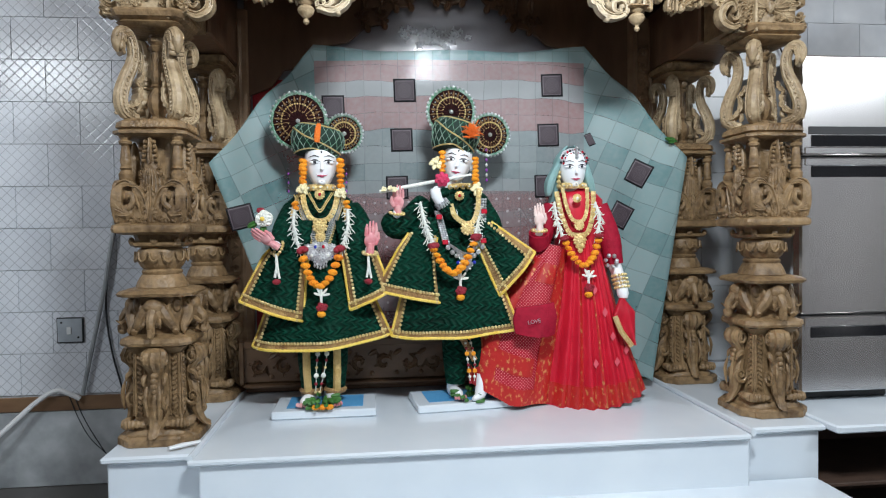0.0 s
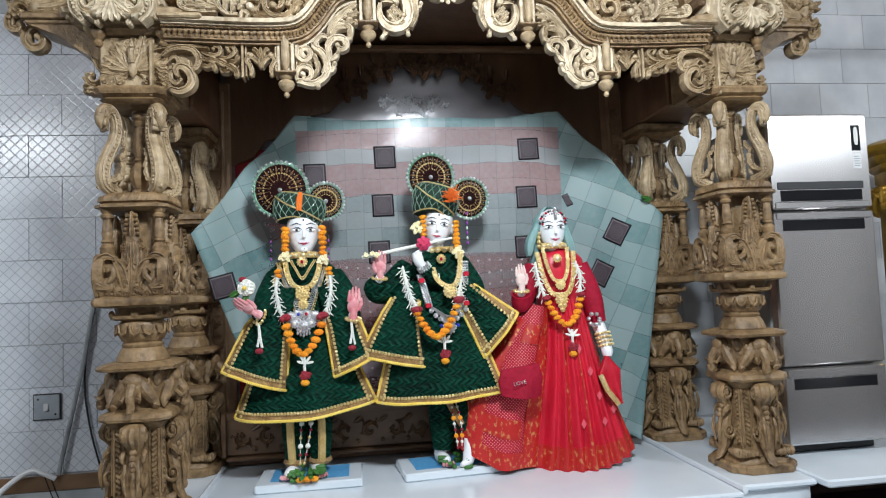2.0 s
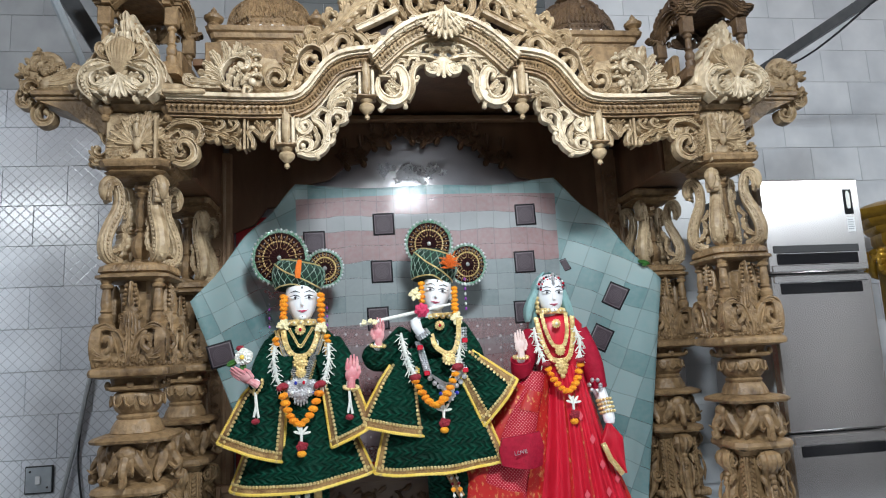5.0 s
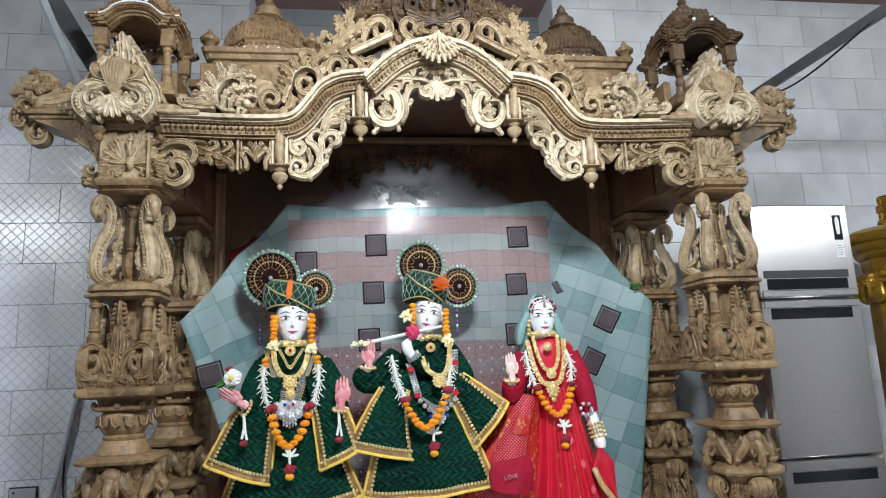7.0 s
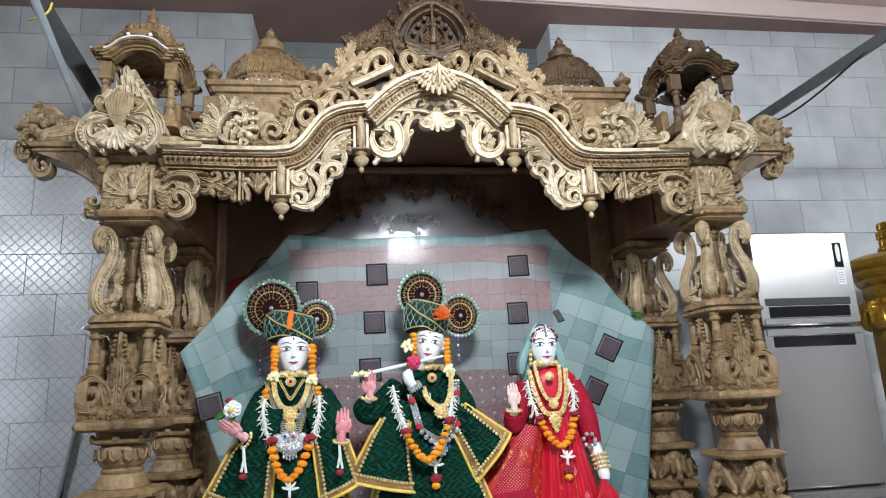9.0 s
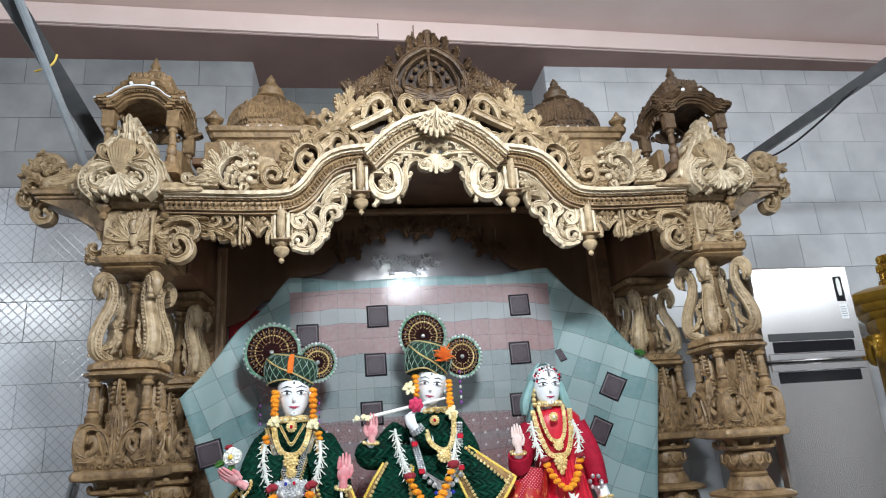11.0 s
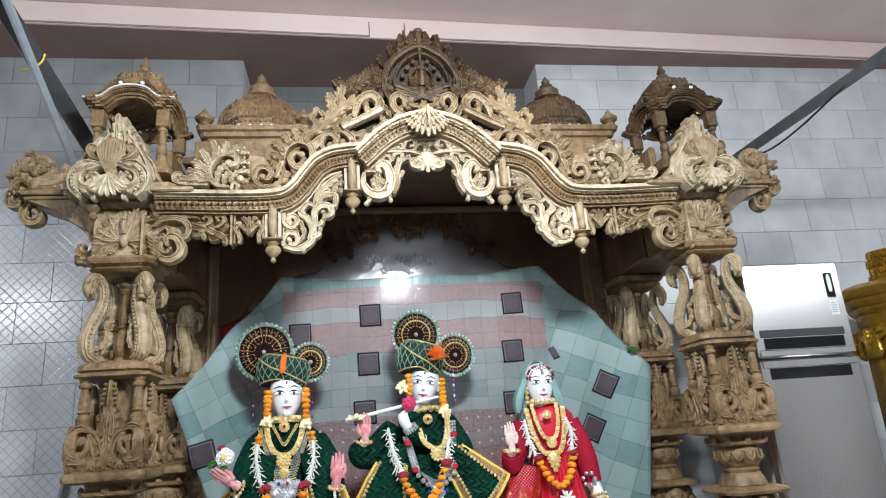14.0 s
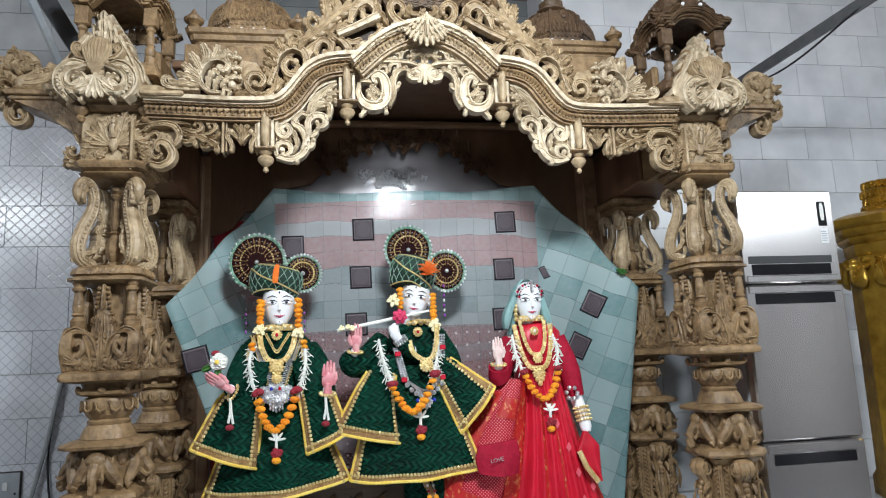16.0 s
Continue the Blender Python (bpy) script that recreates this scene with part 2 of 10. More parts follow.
TILE = tile_material()
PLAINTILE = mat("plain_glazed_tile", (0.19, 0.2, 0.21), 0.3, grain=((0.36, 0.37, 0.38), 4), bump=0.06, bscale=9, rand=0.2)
PALETILE = mat("pale_glazed_tile", (0.44, 0.46, 0.49), 0.28, grain=((0.68, 0.695, 0.715), 4), bump=0.08, bscale=9, rand=0.2)
# niche tiles darkened in colour to hold the recess's shade
NICHETILE = mat("shaded_niche_tile", (0.12, 0.13, 0.135), 0.35, grain=((0.2, 0.21, 0.21), 4), bump=0.06, bscale=9, rand=0.2)
SMOOTHTILE = mat("polished_tile", (0.4, 0.39, 0.42), 0.13, grain=((0.52, 0.5, 0.52), 5), bump=0.11, bscale=28)


def net_material():
    """Sheer net cloth: bands of teal, grey and rose ruled by dark threads, with a staggered lattice of dark ringed squares."""
    m = bpy.data.materials.new("sheer_net")
    m.use_nodes = True
    nt = m.node_tree
    b = nt.nodes["Principled BSDF"]
    b.inputs["Roughness"].default_value = 0.5
    uv = nt.nodes.new("ShaderNodeUVMap")
    sp = nt.nodes.new("ShaderNodeSeparateXYZ")
    nt.links.new(uv.outputs[0], sp.inputs[0])
    M = lambda op, a, b2=None, c=None: math_node(nt, op, a, b2, c)
    mix = lambda f, a, c: _mix(nt, f, a, c)
    nz, nf = nt.nodes.new("ShaderNodeTexNoise"), nt.nodes.new("ShaderNodeTexNoise")
    nz.inputs["Scale"].default_value, nf.inputs["Scale"].default_value = 2.5, 40.0
    for n in (nz, nf):
        nt.links.new(uv.outputs[0], n.inputs["Vector"])
    u = M("ADD", sp.outputs[0], M("MULTIPLY_ADD", nz.outputs[0], 0.03, -0.015))
    v = M("ADD", sp.outputs[1], M("MULTIPLY_ADD", nz.outputs[0], 0.085, -0.042))
    su, sv = M("DIVIDE", M("ADD", u, 0.065), 0.0965), M("DIVIDE", M("ADD", v, 0.075), 0.091)
    fu, fv, cu, cv = M("FRACT", su), M("FRACT", sv), M("FLOOR", su), M("FLOOR", sv)
    edge = lambda f, w: M("LESS_THAN", M("MINIMUM", f, M("SUBTRACT", 1.0, f)), w)
    thread = M("MAXIMUM", edge(fu, 0.022), M("MULTIPLY", edge(fv, 0.02), 0.6))

    def chance(x, y, seed):
        """An even random value for each woven cell or band."""
        w, c = nt.nodes.new("ShaderNodeTexWhiteNoise"), nt.nodes.new("ShaderNodeCombineXYZ")
        w.noise_dimensions = "3D"
        for k, val in enumerate((x, y, seed)):
            if isinstance(val, (int, float)):
                c.inputs[k].default_value = val
            else:
                nt.links.new(val, c.inputs[k])
        nt.links.new(c.outputs[0], w.inputs["Vector"])
        return w.outputs["Value"]

    cell, band, band2 = chance(cu, cv, 3.0), chance(cv, 0.0, 7.0), chance(cv, 0.0, 2.0)
    base = mix(cell, (0.14, 0.31, 0.32, 1), (0.41, 0.56, 0.56, 1))
    inner = M("MULTIPLY", M("LESS_THAN", M("ABSOLUTE", M("ADD", sp.outputs[0], 0.13)), 0.78), M("LESS_THAN", sp.outputs[1], 0.13))
    base = mix(M("MULTIPLY", inner, M("MULTIPLY_ADD", band2, 0.3, 0.5)), base, mix(band2, (0.3, 0.28, 0.29, 1), (0.46, 0.44, 0.45, 1)))
    base = mix(M("MULTIPLY", inner, M("MULTIPLY", M("GREATER_THAN", band, 0.52), 0.75)), base, (0.42, 0.205, 0.2, 1))
    base = mix(M("MULTIPLY", M("LESS_THAN", sp.outputs[1], -0.6), 0.7), base, (0.25, 0.13, 0.135, 1))
    base = mix(M("MULTIPLY_ADD", nf.outputs[0], 0.6, -0.2), base, (0.46, 0.5, 0.5, 1))
    base = mix(M("MULTIPLY", thread, 0.55), base, (0.03, 0.045, 0.05, 1))
    # dotted lower part
    du, dv = M("SUBTRACT", M("FRACT", M("DIVIDE", u, 0.062)), 0.5), M("SUBTRACT", M("FRACT", M("DIVIDE", v, 0.062)), 0.5)
    dot = M("LESS_THAN", M("ADD", M("MULTIPLY", du, du), M("MULTIPLY", dv, dv)), 0.012)
    base = mix(M("MULTIPLY", dot, M("LESS_THAN", sp.outputs[1], -0.6)), base, (0.6, 0.55, 0.56, 1))
    nt.links.new(base, b.inputs["Base Color"])
    tr = nt.nodes.new("ShaderNodeBsdfTransparent")
    ms = nt.nodes.new("ShaderNodeMixShader")
    solid = M("MAXIMUM", M("MULTIPLY_ADD", nz.outputs[0], 0.3, 0.4), M("MULTIPLY", thread, 0.8))
    nt.links.new(M("MINIMUM", solid, 1.0), ms.inputs[0])
    nt.links.new(tr.outputs[0], ms.inputs[1])
    nt.links.new(b.outputs[0], ms.inputs[2])
    nt.links.new(ms.outputs[0], nt.nodes["Material Output"].inputs[0])
    return m


def _mix(nt, f, a, c):
    n = nt.nodes.new("ShaderNodeMix")
    n.data_type = "RGBA"
    for key, val in (("Factor", f), ("A", a), ("B", c)):
        if isinstance(val, (int, float, tuple)):
            n.inputs[key].default_value = val
        else:
            nt.links.new(val, n.inputs[key])
    return n.outputs["Result"]


NET = net_material()
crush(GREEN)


def square_material():
    """Dark printed square with a rim and faint rings."""
    m = mat("printed_square", (0.05, 0.046, 0.055), 0.6)
    nt = m.node_tree
    b = nt.nodes["Principled BSDF"]
    uv, sp = nt.nodes.new("ShaderNodeUVMap"), nt.nodes.new("ShaderNodeSeparateXYZ")
    nt.links.new(uv.outputs[0], sp.inputs[0])
    M = lambda op, a, b2=None, c=None: math_node(nt, op, a, b2, c)
    u, v = M("SUBTRACT", sp.outputs[0], 0.5), M("SUBTRACT", sp.outputs[1], 0.5)
    big = M("MAXIMUM", M("ABSOLUTE", u), M("ABSOLUTE", v))
    rad = M("SQRT", M("ADD", M("MULTIPLY", u, u), M("MULTIPLY", v, v)))
    ring = M("MULTIPLY", M("LESS_THAN", rad, 0.34), M("GREATER_THAN", M("FRACT", M("MULTIPLY", rad, 16.0)), 0.55))
    rim = M("MULTIPLY", M("GREATER_THAN", big, 0.385), M("LESS_THAN", big, 0.43))
    base = _mix(nt, M("GREATER_THAN", big, 0.43), (0.05, 0.033, 0.042, 1), (0.01, 0.01, 0.013, 1))
    base = _mix(nt, M("MAXIMUM", M("MULTIPLY", ring, 0.14), M("MULTIPLY", rim, 0.45)), base, (0.24, 0.2, 0.22, 1))
    nt.links.new(base, b.inputs["Base Color"])
    return m


SQUARE = square_material()


def sari_material():
    """Red silk woven with a fine lattice of pale dots."""
    m = mat("dotted_silk", (0.45, 0.006, 0.03), 0.5, bump=0.2, bscale=40, spec=0.3)
    nt = m.node_tree
    b = nt.nodes["Principled BSDF"]
    geo = nt.nodes.new("ShaderNodeNewGeometry")
    sp = nt.nodes.new("ShaderNodeSeparateXYZ")
    nt.links.new(geo.outputs["Position"], sp.inputs[0])
    M = lambda op, a, b2=None, c=None: math_node(nt, op, a, b2, c)
    p, q = M("MULTIPLY", M("ADD", sp.outputs[0], sp.outputs[2]), 62.0), M("MULTIPLY", M("SUBTRACT", sp.outputs[0], sp.outputs[2]), 62.0)
    dp, dq = M("SUBTRACT", M("FRACT", p), 0.5), M("SUBTRACT", M("FRACT", q), 0.5)
    dot = M("LESS_THAN", M("ADD", M("MULTIPLY", dp, dp), M("MULTIPLY", dq, dq)), 0.06)
    nt.links.new(_mix(nt, dot, (0.42, 0.006, 0.026, 1), (0.66, 0.24, 0.25, 1)), b.inputs["Base Color"])
    return m


DOTSILK = sari_material()


def brocade_material():
    """Red silk with broken gold thread work."""
    m = mat("brocade", (0.4, 0.006, 0.014), 0.4, bump=0.3, bscale=60)
    nt = m.node_tree
    b = nt.nodes["Principled BSDF"]
    geo, mp, nz = nt.nodes.new("ShaderNodeNewGeometry"), nt.nodes.new("ShaderNodeMapping"), nt.nodes.new("ShaderNodeTexNoise")
    mp.inputs["Scale"].default_value = (1.6, 1, 1)
    nz.inputs["Scale"].default_value, nz.inputs["Detail"].default_value = 38, 4
    nt.links.new(geo.outputs["Position"], mp.inputs[0])
    nt.links.new(mp.outputs[0], nz.inputs["Vector"])
    g = math_node(nt, "MULTIPLY", math_node(nt, "SMOOTH_MIN", math_node(nt, "MAXIMUM", math_node(nt, "MULTIPLY_ADD", nz.outputs[0], 7.0, -3.9), 0.0), 1.0, 0.2), 0.85)
    nt.links.new(_mix(nt, g, (0.46, 0.016, 0.014, 1), (0.72, 0.4, 0.15, 1)), b.inputs["Base Color"])
    nt.links.new(math_node(nt, "MULTIPLY", g, 0.7), b.inputs["Metallic"])
    return m


BROCADE = brocade_material()


# ---- mesh building ----
class Shape:
    """Gathers vertices and faces of one mesh."""

    def __init__(self):
        self.v, self.f, self.m = [], [], []

    def add(self, verts, faces, slot=0):
        k = len(self.v)
        self.v += [tuple(p) for p in verts]
        self.f += [tuple(k + i for i in f) for f in faces]
        self.m += [slot] * len(faces)
        return self

    def merge(self, other, m=None, slot=None):
        vs = [m @ Vector(p) for p in other.v] if m is not None else other.v
        k = len(self.v)
        self.v += [tuple(p) for p in vs]
        flip = m is not None and m.determinant() < 0
        self.f += [tuple(k + i for i in (reversed(f) if flip else f)) for f in other.f]
        self.m += other.m if slot is None else [slot] * len(other.f)
        return self

    def rings(self, rows, slot=0, caps=True, closed=True):
        """Skins equal rings of points one after the other."""
        n, k = len(rows[0]), len(rows)
        faces = []
        for i in range(k - 1):
            for j in range(n if closed else n - 1):
                a, b = i * n + j, i * n + (j + 1) % n
                faces.append((a, b, b + n, a + n))
        if caps:
            faces += [tuple(reversed(range(n))), tuple(range((k - 1) * n, k * n))]
        return self.add([p for r in rows for p in r], faces, slot)

    def lathe(self, cx, cy, profile, n=20, lobes=0, amp=0.0, slot=0, sq=0.0):
        """Turned body from (radius, z) pairs; lobes and amp flute it, sq squares it."""
        rows = []
        for r, z in profile:
            ring = []
            for j in range(n):
                a = 2 * math.pi * j / n
                s = 1 + amp * abs(math.cos(lobes * a / 2)) if lobes else 1
                if sq:
                    s *= 1 + sq * (1 / max(abs(math.cos(a)), abs(math.sin(a))) - 1)
                ring.append((cx + r * s * math.cos(a), cy + r * s * math.sin(a), z))
            rows.append(ring)
        return self.rings(rows, slot)

    def slab(self, cx, cy, layers, c=0.012, slot=0):
        """A stack of rectangles (z, half width, half depth) with clipped corners."""
        rows = []
        for z, hx, hy in layers:
            k = min(c, hx * 0.45, hy * 0.45)
            rows.append([(cx + x, cy + y, z) for x, y in ((hx - k, -hy), (hx, -hy + k), (hx, hy - k), (hx - k, hy), (-hx + k, hy), (-hx, hy - k), (-hx, -hy + k), (-hx + k, -hy))])
        return self.rings(rows, slot)

    def box(self, x0, x1, y0, y1, z0, z1, b=0.004, slot=0):
        b = min(b, (z1 - z0) * 0.3, (x1 - x0) * 0.3, (y1 - y0) * 0.3)
        hx, hy = (x1 - x0) / 2, (y1 - y0) / 2
        return self.slab((x0 + x1) / 2, (y0 + y1) / 2, [(z0, hx - b, hy - b), (z0 + b, hx, hy), (z1 - b, hx, hy), (z1, hx - b, hy - b)], b, slot)

    def ball(self, c, r, n=8, k=5, slot=0):
        rx, ry, rz = r if isinstance(r, tuple) else (r, r, r)
        rows = []
        for i in range(k + 1):
            t = math.pi * (0.03 + 0.94 * i / k)
            rows.append([(c[0] + rx * math.sin(t) * math.cos(2 * math.pi * j / n), c[1] + ry * math.sin(t) * math.sin(2 * math.pi * j / n), c[2] - rz * math.cos(t)) for j in range(n)])
        return self.rings(rows, slot)

    def tube(self, pts, radii, n=6, side=(0, 1, 0), flat=1.0, slot=0):
        """A swept rod; side: a direction across it, along which it is flattened by flat."""
        pts = [Vector(p) for p in pts]
        s = Vector(side).normalized()
        rows = []
        for i, p in enumerate(pts):
            t = (pts[min(i + 1, len(pts) - 1)] - pts[max(i - 1, 0)]).normalized()
            a = t.cross(s)
            a = a.normalized() if a.length > 1e-5 else t.orthogonal().normalized()
            b = t.cross(a).normalized()
            r = radii[i] if isinstance(radii, (list, tuple)) else radii
            rows.append([p + a * (r * math.cos(2 * math.pi * j / n)) + b * (r * flat * math.sin(2 * math.pi * j / n)) for j in range(n)])
        return self.rings(rows, slot)

    def plate(self, outline, y0, y1, slot=0):
        """An upright plate from an outline of (x, z), between the depths y0 and y1."""
        n = len(outline)
        vs = [(x, y0, z) for x, z in outline] + [(x, y1, z) for x, z in outline]
        fs = [(i, (i + 1) % n, n + (i + 1) % n, n + i) for i in range(n)]
        fs += [tuple(reversed(range(n))), tuple(range(n, 2 * n))]
        return self.add(vs, fs, slot)

    def ribbon(self, lower, upper, y0, y1, slot=0):
        """An upright band between two lines of (x, z) of equal count."""
        rows = [[(a[0], y0, a[1]), (b[0], y0, b[1]), (b[0], y1, b[1]), (a[0], y1, a[1])] for a, b in zip(lower, upper)]
        return self.rings(rows, slot)

    # carving
    def scroll(self, x, z, r, turn=1, start=0.0, y=0.0, th=None, turns=1.5, slot=0):
        th = th or r * 0.24
        pts, rad = [], []
        k = 15
        for i in range(k + 1):
            s = i / k
            a = start + turn * s * turns * 2 * math.pi
            q = r * (1 - 0.8 * s)
            pts.append((x + q * math.cos(a), y, z + q * math.sin(a)))
            rad.append(th * (0.55 + 0.45 * math.sin(math.pi * min(1, s * 1.3 + 0.12))) * (1 - 0.25 * s))
        self.tube(pts, rad, 5, (0, 1, 0), 1.0, slot)
        return self.ball((x, y - th * 0.5, z), th * 1.15, 6, 4, slot)

    def leaf(self, x, z, ang, ln, wd, y=0.0, up=0.35, slot=0):
        """A carved leaf lying in the upright plane, round-ended, with a sunk vein and a curled tip."""
        ca, sa = math.cos(ang), math.sin(ang)
        vs, fs = [], []
        prof = ((0, 0.3, 0.35), (0.22, 0.72, 0.8), (0.5, 1.0, 1.0), (0.74, 0.95, 1.05), (0.9, 0.66, 1.1), (1.0, 0.16, 0.6))
        for s, w, h in prof:
            for e, hh in ((-1, 0.0), (-0.55, 0.95), (0, 0.6), (0.55, 0.95), (1, 0.0)):
                px, pz = s * ln, e * w * wd / 2
                vs.append((x + px * ca - pz * sa, y - hh * h * wd * up - 0.002, z + px * sa + pz * ca))
        for i in range(len(prof) - 1):
            for e in range(4):
                a = i * 5 + e
                fs += [(a, a + 1, a + 6, a + 5)]
        fs = [tuple(reversed(f)) for f in fs]
        n = len(vs)
        vs += [(p[0], y + wd * 0.3, p[2]) for p in vs]
        fs += [tuple(n + i for i in reversed(f)) for f in fs]
        rim = [0, 5, 10, 15, 20, 25, 26, 27, 28, 29, 24, 19, 14, 9, 4, 3, 2, 1]
        k = len(rim)
        fs += [(rim[i], rim[(i + 1) % k], n + rim[(i + 1) % k], n + rim[i]) for i in range(k)]
        return self.add(vs, fs, slot)

    def blade(self, pts, w, y=0.0, h=0.02, lobes=0, back=0.03, lean=0.7, sides=3, slot=0, steps=14):
        """An acanthus leaf or a fluted band along a line of (x, z); half widths w at its start, middle and end."""
        n = max(steps, 6 * lobes)
        c = curve_pts([(p[0], p[1], 0) for p in pts], n + 1)
        top = max(w)
        prof = ((-1, 0.0), (-0.84, 0.8), (-0.5, 0.95), (-0.2, 0.5), (0, 0.75), (0.2, 0.5), (0.5, 0.95), (0.84, 0.8), (1, 0.0)) if lobes else ((-1, 0.0), (-0.85, 0.95), (-0.6, 1.0), (-0.42, 0.55), (0, 0.7), (0.42, 0.55), (0.6, 1.0), (0.85, 0.95), (1, 0.0))
        rows = []
        for i, p in enumerate(c):
            s = i / n
            t = (c[min(i + 1, n)] - c[max(i - 1, 0)]).normalized()
            ww = max(w[0] * (1 - s) * (1 - 2 * s) + 4 * w[1] * s * (1 - s) + w[2] * s * (2 * s - 1), 0.0012)
            cup = abs(math.sin(math.pi * s * lobes)) ** 0.55 if lobes else 1.0
            hs = h * min(1.0, ww / top * 1.3) ** 0.6
            ring = []
            for u, q in prof:
                k = abs(u)
                on = lobes and sides & (1 if u < 0 else 2)
                d = u * ww * (1 - 0.45 * k * (1 - cup) if on else 1)
                ln = lean * k * ww * (0.4 + 0.6 * cup) if on else 0.0
                ring.append((p.x - t.y * d + t.x * ln, y - q * hs * (1 - 0.7 * k * (1 - cup) if on else 1), p.y + t.x * d + t.y * ln))
            ring += [(ring[-1][0], y + back, ring[-1][2]), (ring[0][0], y + back, ring[0][2])]
            rows.append(ring)
        return self.rings(rows, slot)

    def vine(self, pts, w, y=0.0, h=0.022, lobes=0, end=0.0, sides=3, beads=0):
        """A clean carved band or leaf along a line of (x, z), with a round eye at its end and a row of beads if asked."""
        w = tuple(q * (1.06 if lobes else 1.0) for q in w)
        self.blade(pts, w, y, h * (1.0 if lobes else 0.72), lobes, 0.026, 0.8, sides, 0, 5 * len(pts))
        if end:
            self.ball((pts[-1][0], y - h * 0.2, pts[-1][1]), (end * 1.05, h * 0.72, end * 1.05), 10, 6)
        if beads:
            c = curve_pts([(a, b, 0) for a, b in pts], 60)
            run, last = 0.0, c[0]
            for p in c[2:-6]:
                run += (p - last).length
                last = p
                if run > 0.0125:
                    run = 0.0
                    self.ball((p.x, y - h * 0.5, p.y), (0.0045, 0.005, 0.0045), 6, 4)
        return self

    def curl(self, x, z, r, turn=1, start=0.0, y=0.0, lobes=8, turns=0.85, tail=(), h=None, slot=0):
        """A leafy scroll winding inwards: lobed back, open eye, rolled tip and leaves springing off it."""
        pts = list(tail)
        for i in range(13):
            s = i / 12
            a = start + turn * s * turns * 2 * math.pi
            q = r * (0.8 - 0.54 * s)
            pts.append((x + q * math.cos(a), z + q * math.sin(a)))
        self.blade(pts, (r * 0.12, r * 0.31, r * 0.1), y, h or r * 0.38, lobes + len(tail), r * 0.5, 1.1, 1 if turn > 0 else 2, slot)
        e = pts[-1]
        self.ball((e[0], y, e[1]), (r * 0.17, min(r * 0.34, 0.02), r * 0.17), 7, 5, slot)
        for k in range(3):
            a = start + turn * (0.5 + 1.25 * k)
            q = r * (0.9 - 0.12 * k)
            px, pz, t = x + q * math.cos(a), z + q * math.sin(a), a + turn * 1.05
            self.blade([(px - 0.2 * r * math.cos(t), pz - 0.2 * r * math.sin(t)), (px + 0.25 * r * math.cos(t), pz + 0.25 * r * math.sin(t)), (px + 0.62 * r * math.cos(t - turn * 0.35), pz + 0.62 * r * math.sin(t - turn * 0.35))], (r * 0.08, r * 0.2, r * 0.05), y + 0.15 * r, r * 0.26, 2, r * 0.35, 0.7, 3, slot)
        return self

    def spray(self, x, z, ang, ln, y=0.0, k=3, slot=0):
        """A few lobed leaves springing from one point."""
        for i in range(k):
            t = ang + (i - (k - 1) / 2) * 0.62
            q = ln * (1.0 if i == k // 2 else 0.8)
            b = 0.3 * (1 if i >= k / 2 else -1)
            self.blade([(x, z), (x + 0.5 * q * math.cos(t), z + 0.5 * q * math.sin(t)), (x + q * math.cos(t + b), z + q * math.sin(t + b))], (q * 0.1, q * 0.2, q * 0.05), y - 0.003 * (i % 2), min(q * 0.22, 0.018), 3, 0.03, slot=slot)
        return self

    def acanthus(self, x, z, r, turn=1, start=0.0, y=0.0, leaves=6, slot=0):
        return self.curl(x, z, r * 1.25, turn, start, y, leaves + 1, slot=slot)

    def fan(self, x, z, r, a0, a1, k, y=0.0, w=None, slot=0):
        """Leaves spread like a shell."""
        for i in range(k):
            a = a0 + (a1 - a0) * i / max(1, k - 1)
            self.leaf(x, z, a, r, w or r * 0.32, y - 0.003 * (i % 2), slot=slot)
        return self.ball((x, y - r * 0.03, z), (r * 0.12, r * 0.1, r * 0.12), 6, 4, slot)

    def beads(self, pts, r, slot=0):
        for p in pts:
            self.ball(p, r, 6, 4, slot)
        return self


def line(a, b, k):
    return [tuple(a[i] + (b[i] - a[i]) * t / (k - 1) for i in range(len(a))) for t in range(k)]


def curve_pts(ctrl, k=24):
    """A smooth line through control points (Catmull-Rom)."""
    c = [Vector(p) for p in ctrl]
    c = [c[0] * 2 - c[1]] + c + [c[-1] * 2 - c[-2]]
    out = []
    for i in range(k):
        s = i / (k - 1) * (len(c) - 3)
        j = min(int(s), len(c) - 4)
        t = s - j
        a, b, d, e = c[j:j + 4]
        out.append(0.5 * (2 * b + (d - a) * t + (2 * a - 5 * b + 4 * d - e) * t * t + (3 * b - a - 3 * d + e) * t ** 3))
    return out


def thing(name, label, category, x=0, y=0, z=0, group="", kind=""):
    ob = new(name)
    ob.matrix_world = pose(x, y, z)
    ob.empty_display_size = 0.1
    return tagged(ob, label, category, group, kind)


def mesh_of(name, shape, mats, angle=35):
    me = bpy.data.meshes.new(name)
    me.from_pydata(shape.v, [], shape.f)
    for m in mats if isinstance(mats, (list, tuple)) else [mats]:
        me.materials.append(m)
    me.polygons.foreach_set("material_index", shape.m)
    me.polygons.foreach_set("use_smooth", [True] * len(shape.f))
    me.set_sharp_from_angle(angle=radians(angle))
    me.update()
    return me


def part(name, shape, mats, parent=None, label="", angle=35):
    """Links a shape, given in world places, as one mesh under a thing or a part."""
    ob = new(name, mesh_of(name, shape, mats, angle))
    if parent:
        ob.parent = parent
        up, q = Matrix(), parent
        while q:
            up = q.matrix_basis @ up
            q = q.parent
        ob.matrix_basis = up.inverted()
    return tagged(ob, label)


